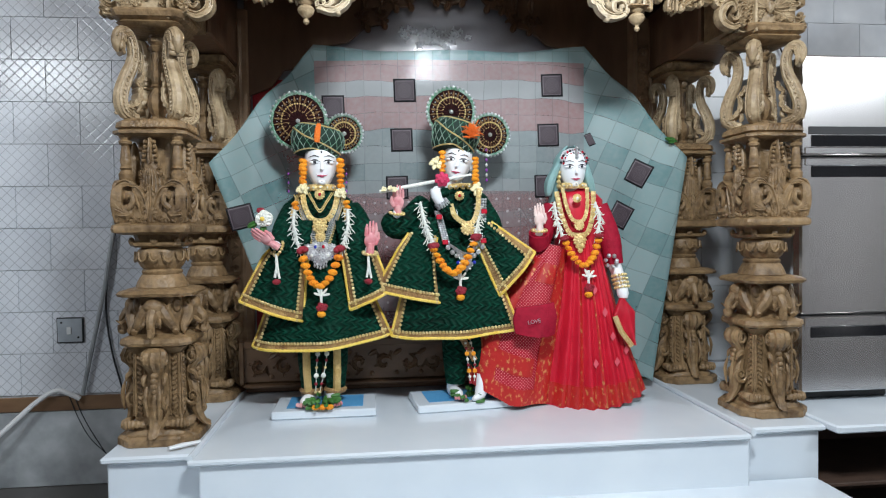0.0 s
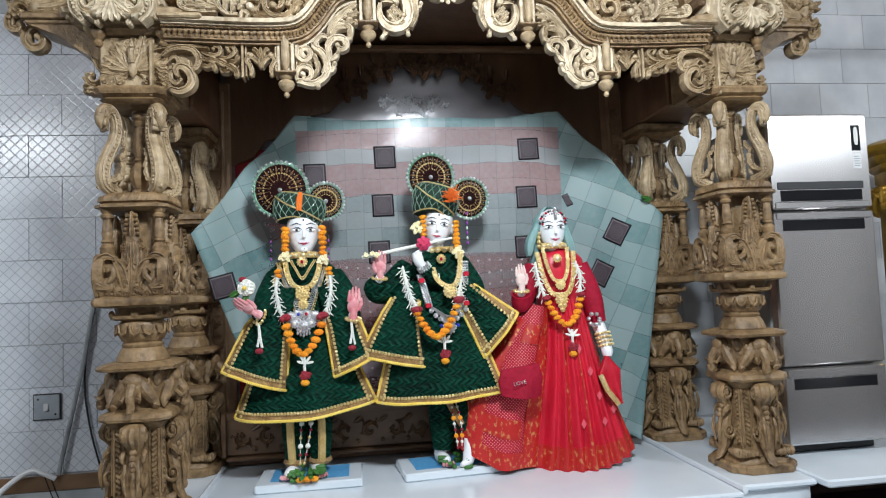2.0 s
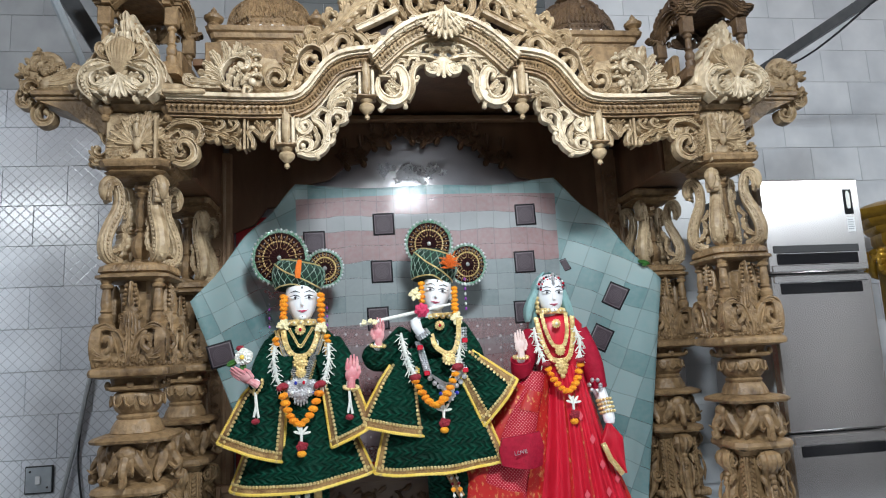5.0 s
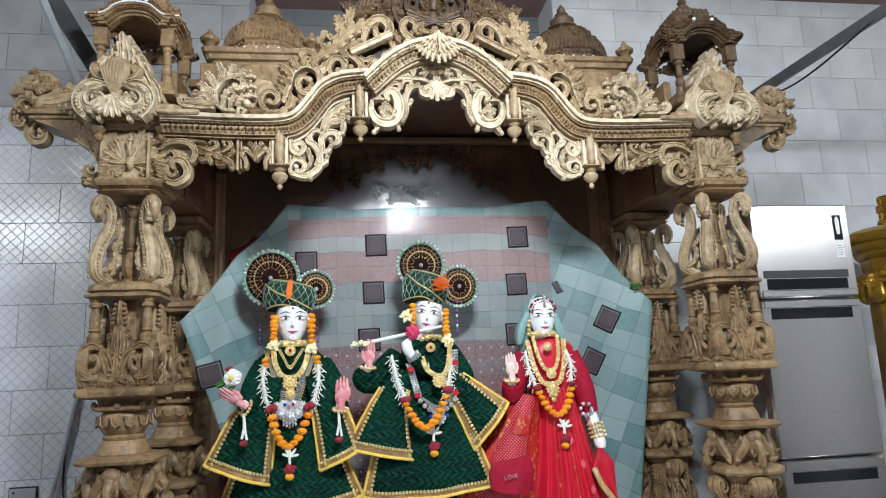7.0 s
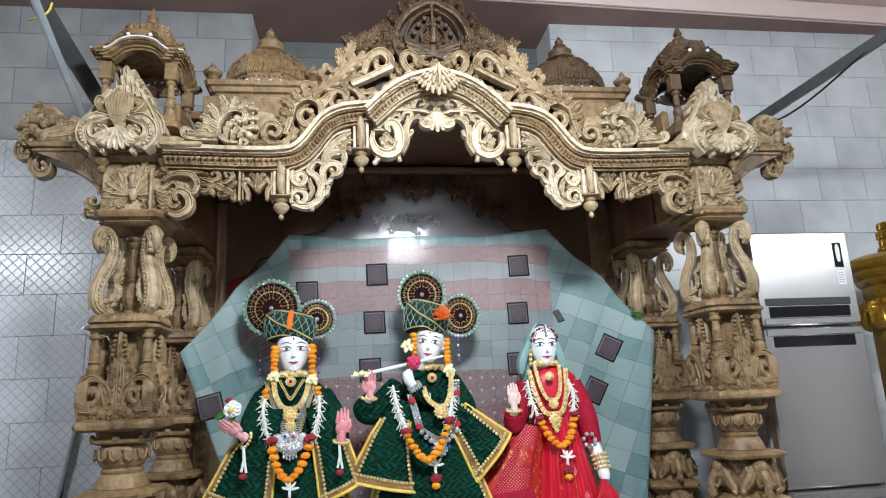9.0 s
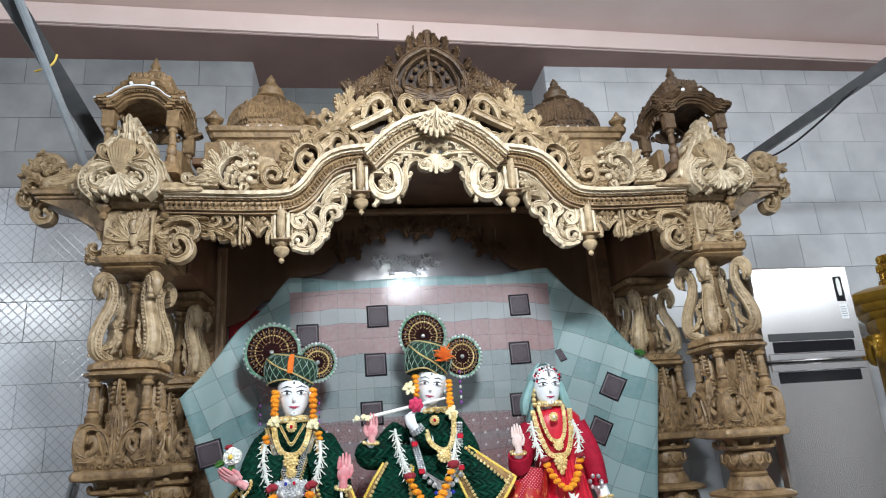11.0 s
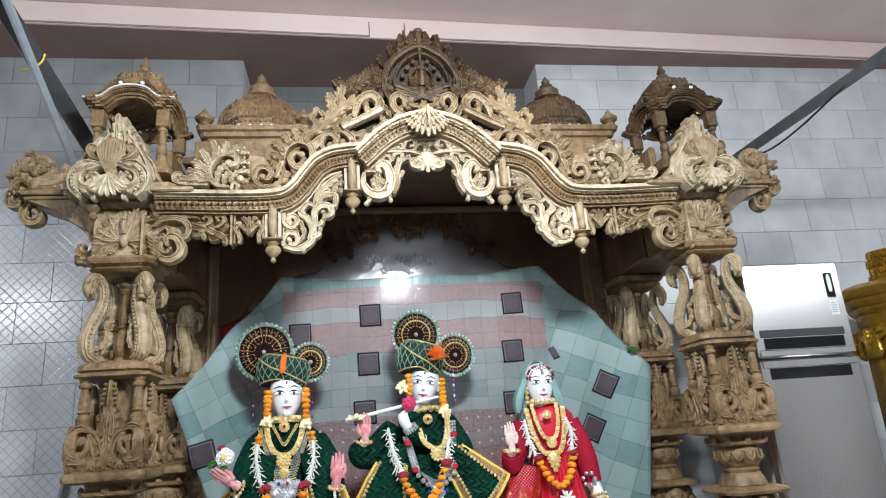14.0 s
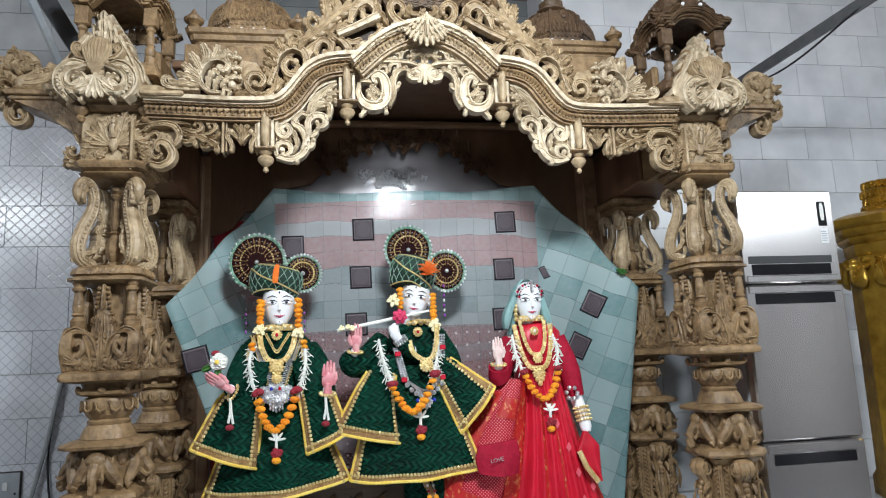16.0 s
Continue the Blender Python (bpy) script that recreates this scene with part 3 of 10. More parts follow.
def pair(name, shape, mats, parent, label="", east=None):
    """A carving and its mirror image, each a part of its own; east: the mirror image's wood, where it differs."""
    part(name, shape, mats, parent, label)
    part(name, Shape().merge(shape, Matrix.Diagonal((-1, 1, 1, 1))), east or mats, parent, label if not east else "")


def solo(name, shape, mats, label, category, group="", kind="", angle=35):
    return tagged(part(name, shape, mats, None, label, angle), label, category, group, kind)

# ---- the room ----
WY, NY, SOFFIT, CEIL = 1.2, 1.55, 4.25, 4.42      # wall, niche back, soffit and ceiling
NX0, NX1 = -1.10, 1.05                            # sides of the niche
RX, RY = 6.0, -6.0                                # the far ends of the room


def setting(name, shape, mats, label, category):
    return solo(name, shape, mats, label, category, kind="structure")


s = Shape().box(-RX, RX, RY, NY + 0.3, -0.15, 0.0)
setting("floor", s, FLOORM, "dark polished stone floor of the temple room", "floor")
s = Shape().box(-RX, RX, RY, NY + 0.3, CEIL, CEIL + 0.15)
setting("ceiling", s, PINK, "pale pink painted plaster ceiling", "ceiling")
beam = setting("beam", Shape().box(-RX, RX, 1.25, NY + 0.3, SOFFIT + 0.054, CEIL - 0.004), PINKSHADED, "pink ceiling beam over the tiled wall, coloured darker for shade", "beam")


def slanted(x0, x1, d, z0, z1, back=None):
    """A strip along the beam's front, which runs slightly askew to the wall."""
    f = lambda x: 0.918 + 0.042 * x - d
    k = back if back is not None else 0.016
    g = Shape()
    vs = [(x0, f(x0), z0), (x1, f(x1), z0), (x1, f(x1), z1), (x0, f(x0), z1)]
    vs += [(x, y + k, z) for x, y, z in vs]
    return g.add(vs, [(0, 1, 2, 3), (7, 6, 5, 4), (0, 4, 5, 1), (1, 5, 6, 2), (2, 6, 7, 3), (3, 7, 4, 0)])


part("beam_soffit", slanted(-RX, RX, -0.012, SOFFIT, SOFFIT + 0.05, 0.66), PINKSHADED, beam)
part("beam_face", slanted(-RX, RX, 0.0, SOFFIT + 0.004, CEIL - 0.006), PINK, beam, "pale pink front of the beam")
for x0, x1 in ((-RX, -0.217), (0.037, RX)):
    part("fascia_strip", slanted(x0, x1, 0.017, SOFFIT + 0.012, CEIL - 0.05), PINK, beam)
    # shadow gap round the strip, drawn as a dark backing line
    part("fascia_seam", slanted(x0 if x0 < -1 else x0 - 0.008, x1 if x1 > 1 else x1 + 0.008, 0.004, SOFFIT + 0.008, CEIL - 0.042, 0.003), PINKSHADED, beam, "dark line standing for the shadow gap round the fascia strip")
wall_left = setting("wall_back_west", Shape().box(-RX, NX0 + 0.008, WY + 0.012, NY + 0.3, 0.0, SOFFIT), GROUT, "wall faced with grey glazed diamond-patterned tiles", "wall")
wall_right = setting("wall_back_east", Shape().box(NX1 - 0.008, RX, WY + 0.012, NY + 0.3, 0.0, SOFFIT), GROUT, "wall faced with grey glazed diamond-patterned tiles", "wall")
wall_niche = setting("wall_niche", Shape().box(NX0, NX1, NY + 0.012, NY + 0.3, 0.0, SOFFIT), GROUT, "niche wall behind the shrine with polished tiles", "wall")
setting("wall_west", Shape().box(-RX - 0.2, -RX, RY, NY + 0.3, 0, CEIL), ROOMWALL, "plain grey plastered side wall", "wall")
we = Shape().box(RX, RX + 0.2, -4.9, NY + 0.3, 0, CEIL).box(RX, RX + 0.2, RY, -5.66, 0, CEIL).box(RX, RX + 0.2, -5.66, -4.9, 2.1, CEIL)
setting("wall_east", we, ROOMWALL, "plain grey plastered side wall with a doorway", "wall")
# unseen wall; its opening is assumed to go with the fill lamp
wf = Shape().box(-RX, -1.4, RY - 0.2, RY, 0, CEIL).box(1.8, RX, RY - 0.2, RY, 0, CEIL).box(-1.4, 1.8, RY - 0.2, RY, 3.0, CEIL)
setting("wall_front", wf, ROOMWALL, "plain grey plastered wall with a wide assumed doorway", "wall")
# unseen dark panels added so the refrigerator's lower doors reflect less
DIMPANEL = mat("dim_reflection_paint", (0.07, 0.06, 0.06), 0.5, grain=((0.11, 0.1, 0.1), 4))
dd = Shape().box(RX - 0.02, RX - 0.003, -4.9, WY - 0.01, 0, 1.6).box(1.8, RX - 0.022, RY + 0.003, RY + 0.02, 0, 1.6).box(-RX, -1.4, RY + 0.003, RY + 0.02, 0, 1.6)
setting("wall_dado_dark", dd, DIMPANEL, "added dark panels on unseen walls that dim the refrigerator's reflections", "wall")
rail = Shape().box(-RX, -1.25, WY - 0.018, WY - 0.002, 0.455, 0.543, 0.005)
setting("trim_rail", rail, PANELWOOD, "brown wooden rail along the tiled wall", "trim")
setting("wall_dado", Shape().box(-RX, -1.25, WY - 0.012, WY + 0.011, 0.0, 0.452), PLASTER, "unpainted grey plaster below the wooden rail", "wall")


# lamps that the tiles mirror
def lamp_fixture(x, y, z, half, yaw, label):
    t = thing("wall_lamp", label, "lamp", x, y, z, group="lamps of the room")
    r = pose(x, y, z, 0, 0, yaw)
    part("housing", Shape().merge(Shape().box(-half - 0.03, half + 0.03, -0.06, -0.03, -0.04, 0.06, 0.008), r), WHITEP, t)
    part("stem", Shape().merge(Shape().tube([(0, -0.05, 0.06), (0, -0.05, CEIL - z)], 0.012, 8, (1, 0, 0)), r), GREYP, t)
    return t


lamp_fixture(0.04, -2.15, 3.52, 0.42, 0, "white ceiling lamp hung before the shrine")
lamp_fixture(-4.2, -2.6, 3.44, 0.45, 25, "white tube lamp hung from the ceiling")
lamp_fixture(3.9, -2.6, 3.44, 0.45, -25, "white tube lamp hung from the ceiling")

# podium of white marble
pod = thing("shrine_podium", "white marble podium with a raised edge carrying the shrine", "podium", 0, 0.3, 0)
part("dais", Shape().box(-1.185, 1.165, -0.225, 1.5, 0.0, 0.572, 0.006), MARBLE, pod)
part("dais_top", Shape().box(-1.225, 1.165, -0.25, 1.5, 0.574, 0.6, 0.008), MARBLE, pod)
for x0, x1 in ((-1.59, -1.222), (1.168, 1.575)):
    part("side_plinth", Shape().box(x0 + 0.02 if x0 < 0 else x0, x1 - 0.02 if x0 > 0 else -1.187, -0.14, 1.19, 0.0, 0.568, 0.006), MARBLE, pod)
    part("plinth_top", Shape().box(x0, x1, -0.165, 1.19, 0.57, 0.6, 0.009), MARBLE, pod)
for x in (-1.215, 1.178):
    e = Shape().tube([(x, -0.235, 0.603), (x, 0.8, 0.603)], 0.017, 8, (1, 0, 0), 0.8)
    part("edge_bead", e, MARBLE, pod, "rounded raised marble edge")
step = thing("marble_step", "white marble step in front of the podium", "step", 0, -0.5, 0)
part("riser", Shape().box(-1.6, 1.5, -0.72, -0.17, 0.0, 0.335, 0.006), MARBLE, step)
part("tread", Shape().box(-1.62, 1.52, -0.75, -0.168, 0.337, 0.365, 0.008), MARBLE, step)

# side counter of marble beside the podium, open below
cnt = thing("marble_counter", "white marble counter slab over a dark open cupboard", "counter", 2.3, 0.4, 0)
part("slab", Shape().box(1.578, 3.6, -0.23, 1.185, 0.575, 0.612, 0.008), MARBLE, cnt)
part("back_panel", Shape().box(1.6, 3.6, 0.5, 0.52, 0.0, 0.57), RUST, cnt)
part("shelf", Shape().box(1.6, 3.6, -0.1, 0.5, 0.28, 0.3), RUST, cnt, "dark brown wooden shelf")
part("side_panel", Shape().box(3.58, 3.6, -0.2, 0.5, 0.0, 0.57), RUST, cnt)

# electric plate, conduits and cables on the tiled wall
sw = thing("switch_plate", "grey square switch plate with a dark rim on the tiles", "switch", -2.29, WY, 0.94)
part("back_box", Shape().box(-2.365, -2.212, WY - 0.012, WY - 0.001, 0.862, 1.015, 0.003), BLACK, sw)
part("face_plate", Shape().box(-2.358, -2.219, WY - 0.018, WY - 0.0125, 0.869, 1.008, 0.003), PIPE, sw)
part("rocker", Shape().box(-2.303, -2.277, WY - 0.027, WY - 0.0185, 0.915, 0.96, 0.004), WHITEP, sw)
for x, z in ((-2.335, 0.985), (-2.24, 0.895)):
    part("screw", Shape().ball((x, WY - 0.019, z), 0.006), BLACK, sw)
cond = Shape().tube([(-2.005, WY - 0.03, 1.62), (-2.075, WY - 0.03, 1.2), (-2.22, WY - 0.03, 0.55)], 0.013, 8, (0, 1, 0))
solo("conduit_pipe", cond, PLASTER, "grey conduit pipe leaning down the tiled wall", "pipe")
cb = [(-2.0, WY - 0.01, 1.6), (-2.06, WY - 0.01, 1.3), (-2.08, WY - 0.012, 1.05), (-2.05, WY - 0.015, 0.8), (-1.99, WY - 0.02, 0.56)]
solo("wall_cable", Shape().tube(curve_pts(cb, 24), 0.006, 6), CABLE, "thin black cable down the tiled wall", "cable")
hose = [(-2.95, 1.0, 0.12), (-2.68, 1.08, 0.325), (-2.47, 1.13, 0.52), (-2.36, 1.15, 0.585), (-2.29, 1.15, 0.565), (-2.23, 1.16, 0.53)]
solo("white_conduit", Shape().tube(curve_pts(hose, 30), 0.015, 8), WHITEP, "white flexible conduit bent over the wooden rail", "pipe")
for dx in (0.0, 0.03):
    c = [(-2.3 + dx, WY - 0.02, 0.54), (-2.25 + dx, WY - 0.03, 0.42), (-2.16 + dx, WY - 0.08, 0.3), (-1.98, WY - 0.2, 0.2 - dx)]
    solo("loose_wire", Shape().tube(curve_pts(c, 20), 0.003, 5), CABLE, "thin dark wire hanging below the rail", "cable", group="loose wires")

# iron bars and pipe above the shrine
bar = Shape().tube([(-1.59, 1.19, 2.82), (-2.02, -1.6, 3.99)], 0.06, 4, (0.3, 0.3, 1), 0.8)
solo("iron_bar", bar, IRON, "dark painted iron bar slanting up from the shrine", "bar", group="iron bars", angle=20)
bar = Shape().tube([(1.83, 1.19, 3.04), (2.5, -1.6, 3.37)], 0.04, 4, (0.3, 0.3, 1), 0.8)
rbar = solo("iron_bar", bar, IRON, "dark painted iron bar slanting up with loose wires", "bar", group="iron bars", angle=20)
solo("metal_pipe", Shape().tube([(-1.72, 0.2, 2.99), (-1.79, -0.5, 3.5), (-1.9, -1.5, 4.2)], 0.019, 8, (1, 0, 0)), PIPE, "pale grey metal pipe tied to an iron bar", "pipe")
tie = [(-1.83, -0.17, 3.3), (-1.77, -0.2, 3.3), (-1.74, -0.2, 3.33), (-1.73, -0.2, 3.37)]
solo("yellow_string", Shape().tube(curve_pts(tie, 12), 0.005, 5), YELLOW, "yellow string tied round the pipe and bar", "string")
wire = [(1.98, 0.35, 3.07), (2.04, 0.2, 3.06), (2.1, 0.0, 3.1), (2.2, -0.4, 3.22), (2.3, -0.9, 3.27)]
part("loose_wire", Shape().tube(curve_pts(wire, 20), 0.006, 5), CABLE, rbar, "thin dark wire looped along the bar")
wire = [(2.2, WY - 0.02, 2.78), (2.22, WY - 0.02, 2.72), (2.3, WY - 0.02, 2.55), (2.36, WY - 0.02, 2.38), (2.4, WY - 0.04, 2.2)]
solo("electric_cable", Shape().tube(curve_pts(wire, 20), 0.005, 5), CABLE, "thin dark cord hanging down behind the refrigerator", "cable")
solo("cord_plug", Shape().box(2.175, 2.215, WY - 0.045, WY - 0.003, 2.77, 2.84), GEMRED, "small red and white plug on the wall", "plug")
clip = Shape().box(-2.04, -1.94, WY - 0.05, WY - 0.002, 3.78, 3.87).tube([(-1.99, WY - 0.05, 3.86), (-1.99, WY - 0.09, 3.88)], 0.03, 8, (1, 0, 0))
solo("wall_box", clip, IRON, "small dark box fixed high on the tiles", "box")


# refrigerator
def refrigerator():
    x0, x1, y0, y1, z0, z1 = 1.655, 2.232, 0.14, 0.78, 0.614, 2.36
    t = thing("refrigerator", "tall silver three-door refrigerator standing on the marble counter", "refrigerator", (x0 + x1) / 2, 0.4, z0)
    part("cabinet_body", Shape().box(x0 + 0.004, x1 - 0.004, y0 + 0.07, y1, z0 + 0.05, z1 - 0.004, 0.012), FRIDGEBODY, t)
    part("plinth_grille", Shape().box(x0 + 0.03, x1 - 0.03, y0 + 0.09, y1 - 0.05, z0, z0 + 0.048), BLACK, t)
    for a, b, g0, g1, h0, h1, tag in ((1.862, z1, 1.905, 1.962, 1.868, 1.902, "top"), (1.062, 1.853, 1.752, 1.808, 1.81, 1.848, "mid"), (0.668, 1.053, 0.945, 0.998, 1.0, 1.048, "low")):
        d = part("door", Shape().box(x0, x1, y0, y0 + 0.066, a, b, 0.01), STEEL, t, "brushed silver steel door")
        part("grip_recess", Shape().box(x0 + 0.055, x1 - 0.06, y0 - 0.003, y0 + 0.02, g0, g1, 0.002), BLACKGLOSS, d, "long black grip recess")
        part("grip_bar", Shape().box(x0 + 0.02, x1 - 0.02, y0 - 0.006, y0 + 0.015, h0, h1, 0.004), STEEL, d, "polished steel grip bar")
        if tag == "top":
            part("control_strip", Shape().box(x0 + 0.04, x1 - 0.05, y0 - 0.004, y0 + 0.01, 1.966, 2.005, 0.002), BLACK, d, "black strip above the grip")
            part("energy_label", Shape().box(x1 - 0.098, x1 - 0.048, y0 - 0.002, y0 + 0.004, 2.165, 2.3, 0.0008), BLACKGLOSS, d, "black oval sticker with a pale mark")
            part("sticker_mark", Shape().slab(x1 - 0.073, y0 - 0.003, [(2.195, 0.008, 0.0006), (2.22, 0.012, 0.0006), (2.27, 0.012, 0.0006), (2.29, 0.006, 0.0006)], 0.0003), WHITEF, d)
            part("white_label", Shape().box(x1 - 0.095, x1 - 0.05, y0 - 0.0015, y0 + 0.004, 2.07, 2.15, 0.0005), WHITEP, d, "small white paper label")
            for k in range(5):
                part("print_bar", Shape().box(x1 - 0.09, x1 - 0.06 + 0.004 * (k % 2), y0 - 0.0022, y0, 2.083 + 0.012 * k, 2.088 + 0.012 * k, 0.0003), GREYP, d)
    return t


refrigerator()


# gilded throne post at the edge
def gold_post():
    x, y = 3.0, 0.62
    t = thing("gilded_post", "ornate gold-painted post with a flared octagonal capital", "post", x, y, 0.612)
    part("shaft", Shape().lathe(x, y, [(0.26, 0.615), (0.26, 0.72), (0.236, 0.76), (0.232, 1.4), (0.23, 2.1)], 8), GOLDPAINT, t, "plain eight-sided gold shaft")
    cap = [(0.232, 2.06), (0.245, 2.08), (0.246, 2.135), (0.262, 2.145), (0.276, 2.165), (0.276, 2.18), (0.3, 2.192), (0.315, 2.215), (0.318, 2.23), (0.345, 2.24), (0.36, 2.258), (0.362, 2.288), (0.335, 2.305), (0.25, 2.33), (0.12, 2.345)]
    part("capital", Shape().lathe(x, y, cap, 8), GOLDPAINT, t, "flared gold capital with stepped mouldings")
    fin = Shape().lathe(x, y, [(0.1, 2.325), (0.11, 2.36), (0.08, 2.39), (0.09, 2.43), (0.085, 2.47), (0.06, 2.5), (0.02, 2.53)], 20, 10, 0.12)
    for row, (z, r) in enumerate(((2.335, 0.1), (2.385, 0.088), (2.435, 0.095), (2.49, 0.085))):
        for k in range(11):
            a = math.pi * (0.8 + 0.1 * k + 0.05 * (row % 2))
            q = Shape().blade([(0, z), (0, z + 0.024), (0.004, z + 0.05)], (0.014, 0.022, 0.005), 0.0, 0.022, 3, 0.008)
            fin.merge(q, pose(x + r * math.cos(a), y + r * math.sin(a), 0, 0, 0, math.degrees(a) + 90))
    part("finial", fin, GOLDPAINT, t)
    # rounded drops and leaf knots that hang under the capital
    for k in range(5):
        a = math.pi * (0.82 + 0.2 * k)
        q = Shape().rings([[(w * math.cos(b), -0.02 - w * 0.75 * (0.5 - 0.5 * math.sin(b)), z) for b in [2 * math.pi * i / 16 for i in range(16)]] for z, w in ((1.86, 0.012), (1.875, 0.045), (1.91, 0.068), (1.95, 0.064), (1.99, 0.046), (2.02, 0.03), (2.045, 0.014))])
        q.vine([(-0.05, 2.05), (-0.03, 2.02), (-0.045, 1.99)], (0.012, 0.018, 0.008), -0.02, 0.03, 3, 0.014).vine([(0.05, 2.05), (0.03, 2.02), (0.045, 1.99)], (0.012, 0.018, 0.008), -0.02, 0.03, 3, 0.014)
        q.blade([(0, 1.9), (0, 1.97), (0, 2.04)], (0.012, 0.022, 0.006), -0.075, 0.02, 4, 0.02)
        part("hanging_drop", Shape().merge(q, pose(x + 0.215 * math.cos(a), y + 0.215 * math.sin(a), 0, 0, 0, math.degrees(a) + 90)), GOLDPAINT, t)


gold_post()

# ---- the carved shrine ----
def swan_scroll(ang):
    """One S-shaped swan bracket of the lyre stage, standing out along ang from the axis (at 0, 0)."""
    g = Shape()
    ctrl = [(0.11, 2.014), (0.15, 2.014), (0.195, 2.04), (0.205, 2.095), (0.18, 2.165), (0.145, 2.23), (0.132, 2.29), (0.145, 2.345), (0.178, 2.368), (0.208, 2.348), (0.218, 2.308), (0.212, 2.28)]
    pts = [(p[0], 0, p[1]) for p in curve_pts([(a, b, 0) for a, b in ctrl], 40)]
    rad = [0.014 + 0.02 * min(1, i / 8) + 0.004 * math.sin(i / 39 * 7) for i in range(30)] + [0.033, 0.033, 0.033, 0.032, 0.03, 0.026, 0.022, 0.018, 0.013, 0.007]
    g.tube(pts, rad, 10, (0, 1, 0), 1.0)
    for side in (-1, 1):
        for i in range(3, 32):
            g.ball((pts[i][0], side * rad[i], pts[i][2]), (0.0075, 0.008, 0.0075), 6, 3)
        for off in (-0.42, 0.42):
            ln = []
            for i in range(2, 34):
                p, t = Vector(pts[i]), (Vector(pts[i + 1]) - Vector(pts[i - 1])).normalized()
                q = p + Vector((-t.z, 0, t.x)) * rad[i] * off
                ln.append((q.x, side * rad[i] * 0.92, q.z))
            g.tube(ln, 0.0055, 5)
    # breast leaf, comb and inner curl
    for side in (-1, 1):
        b = Shape().blade([(0.19, 2.05), (0.15, 2.06), (0.12, 2.09), (0.115, 2.13), (0.13, 2.165)], (0.006, 0.018, 0.004), -0.03, 0.012, 5, 0.03)
        b.blade([(0.125, 2.16), (0.1, 2.18), (0.09, 2.21)], (0.012, 0.014, 0.003), -0.02, 0.01, 3, 0.02)
        b.blade([(0.15, 2.36), (0.185, 2.35), (0.2, 2.3), (0.19, 2.27)], (0.01, 0.016, 0.003), -0.03, 0.01, 4, 0.03)
        g.merge(b, Matrix.Diagonal((1, side, 1, 1)))
    inner = curve_pts([(0.16, 2.03, 0), (0.15, 2.06, 0), (0.125, 2.075, 0), (0.112, 2.052, 0), (0.125, 2.036, 0)], 14)
    g.tube([(p[0], 0, p[1]) for p in inner], [0.014] * 12 + [0.011, 0.006], 7)
    for k in range(6):
        g.leaf(0.205 - 0.006 * k, 2.03 + 0.018 * k, -0.2 + 0.3 * k, 0.03, 0.022, -0.008)
    return Shape().merge(g, pose(0, 0, 0, 0, 0, ang))


def faces4(g):
    """The same carving on four sides of the axis."""
    out = Shape()
    for k in range(4):
        out.merge(g, pose(0, 0, 0, 0, 0, 90 * k))
    return out


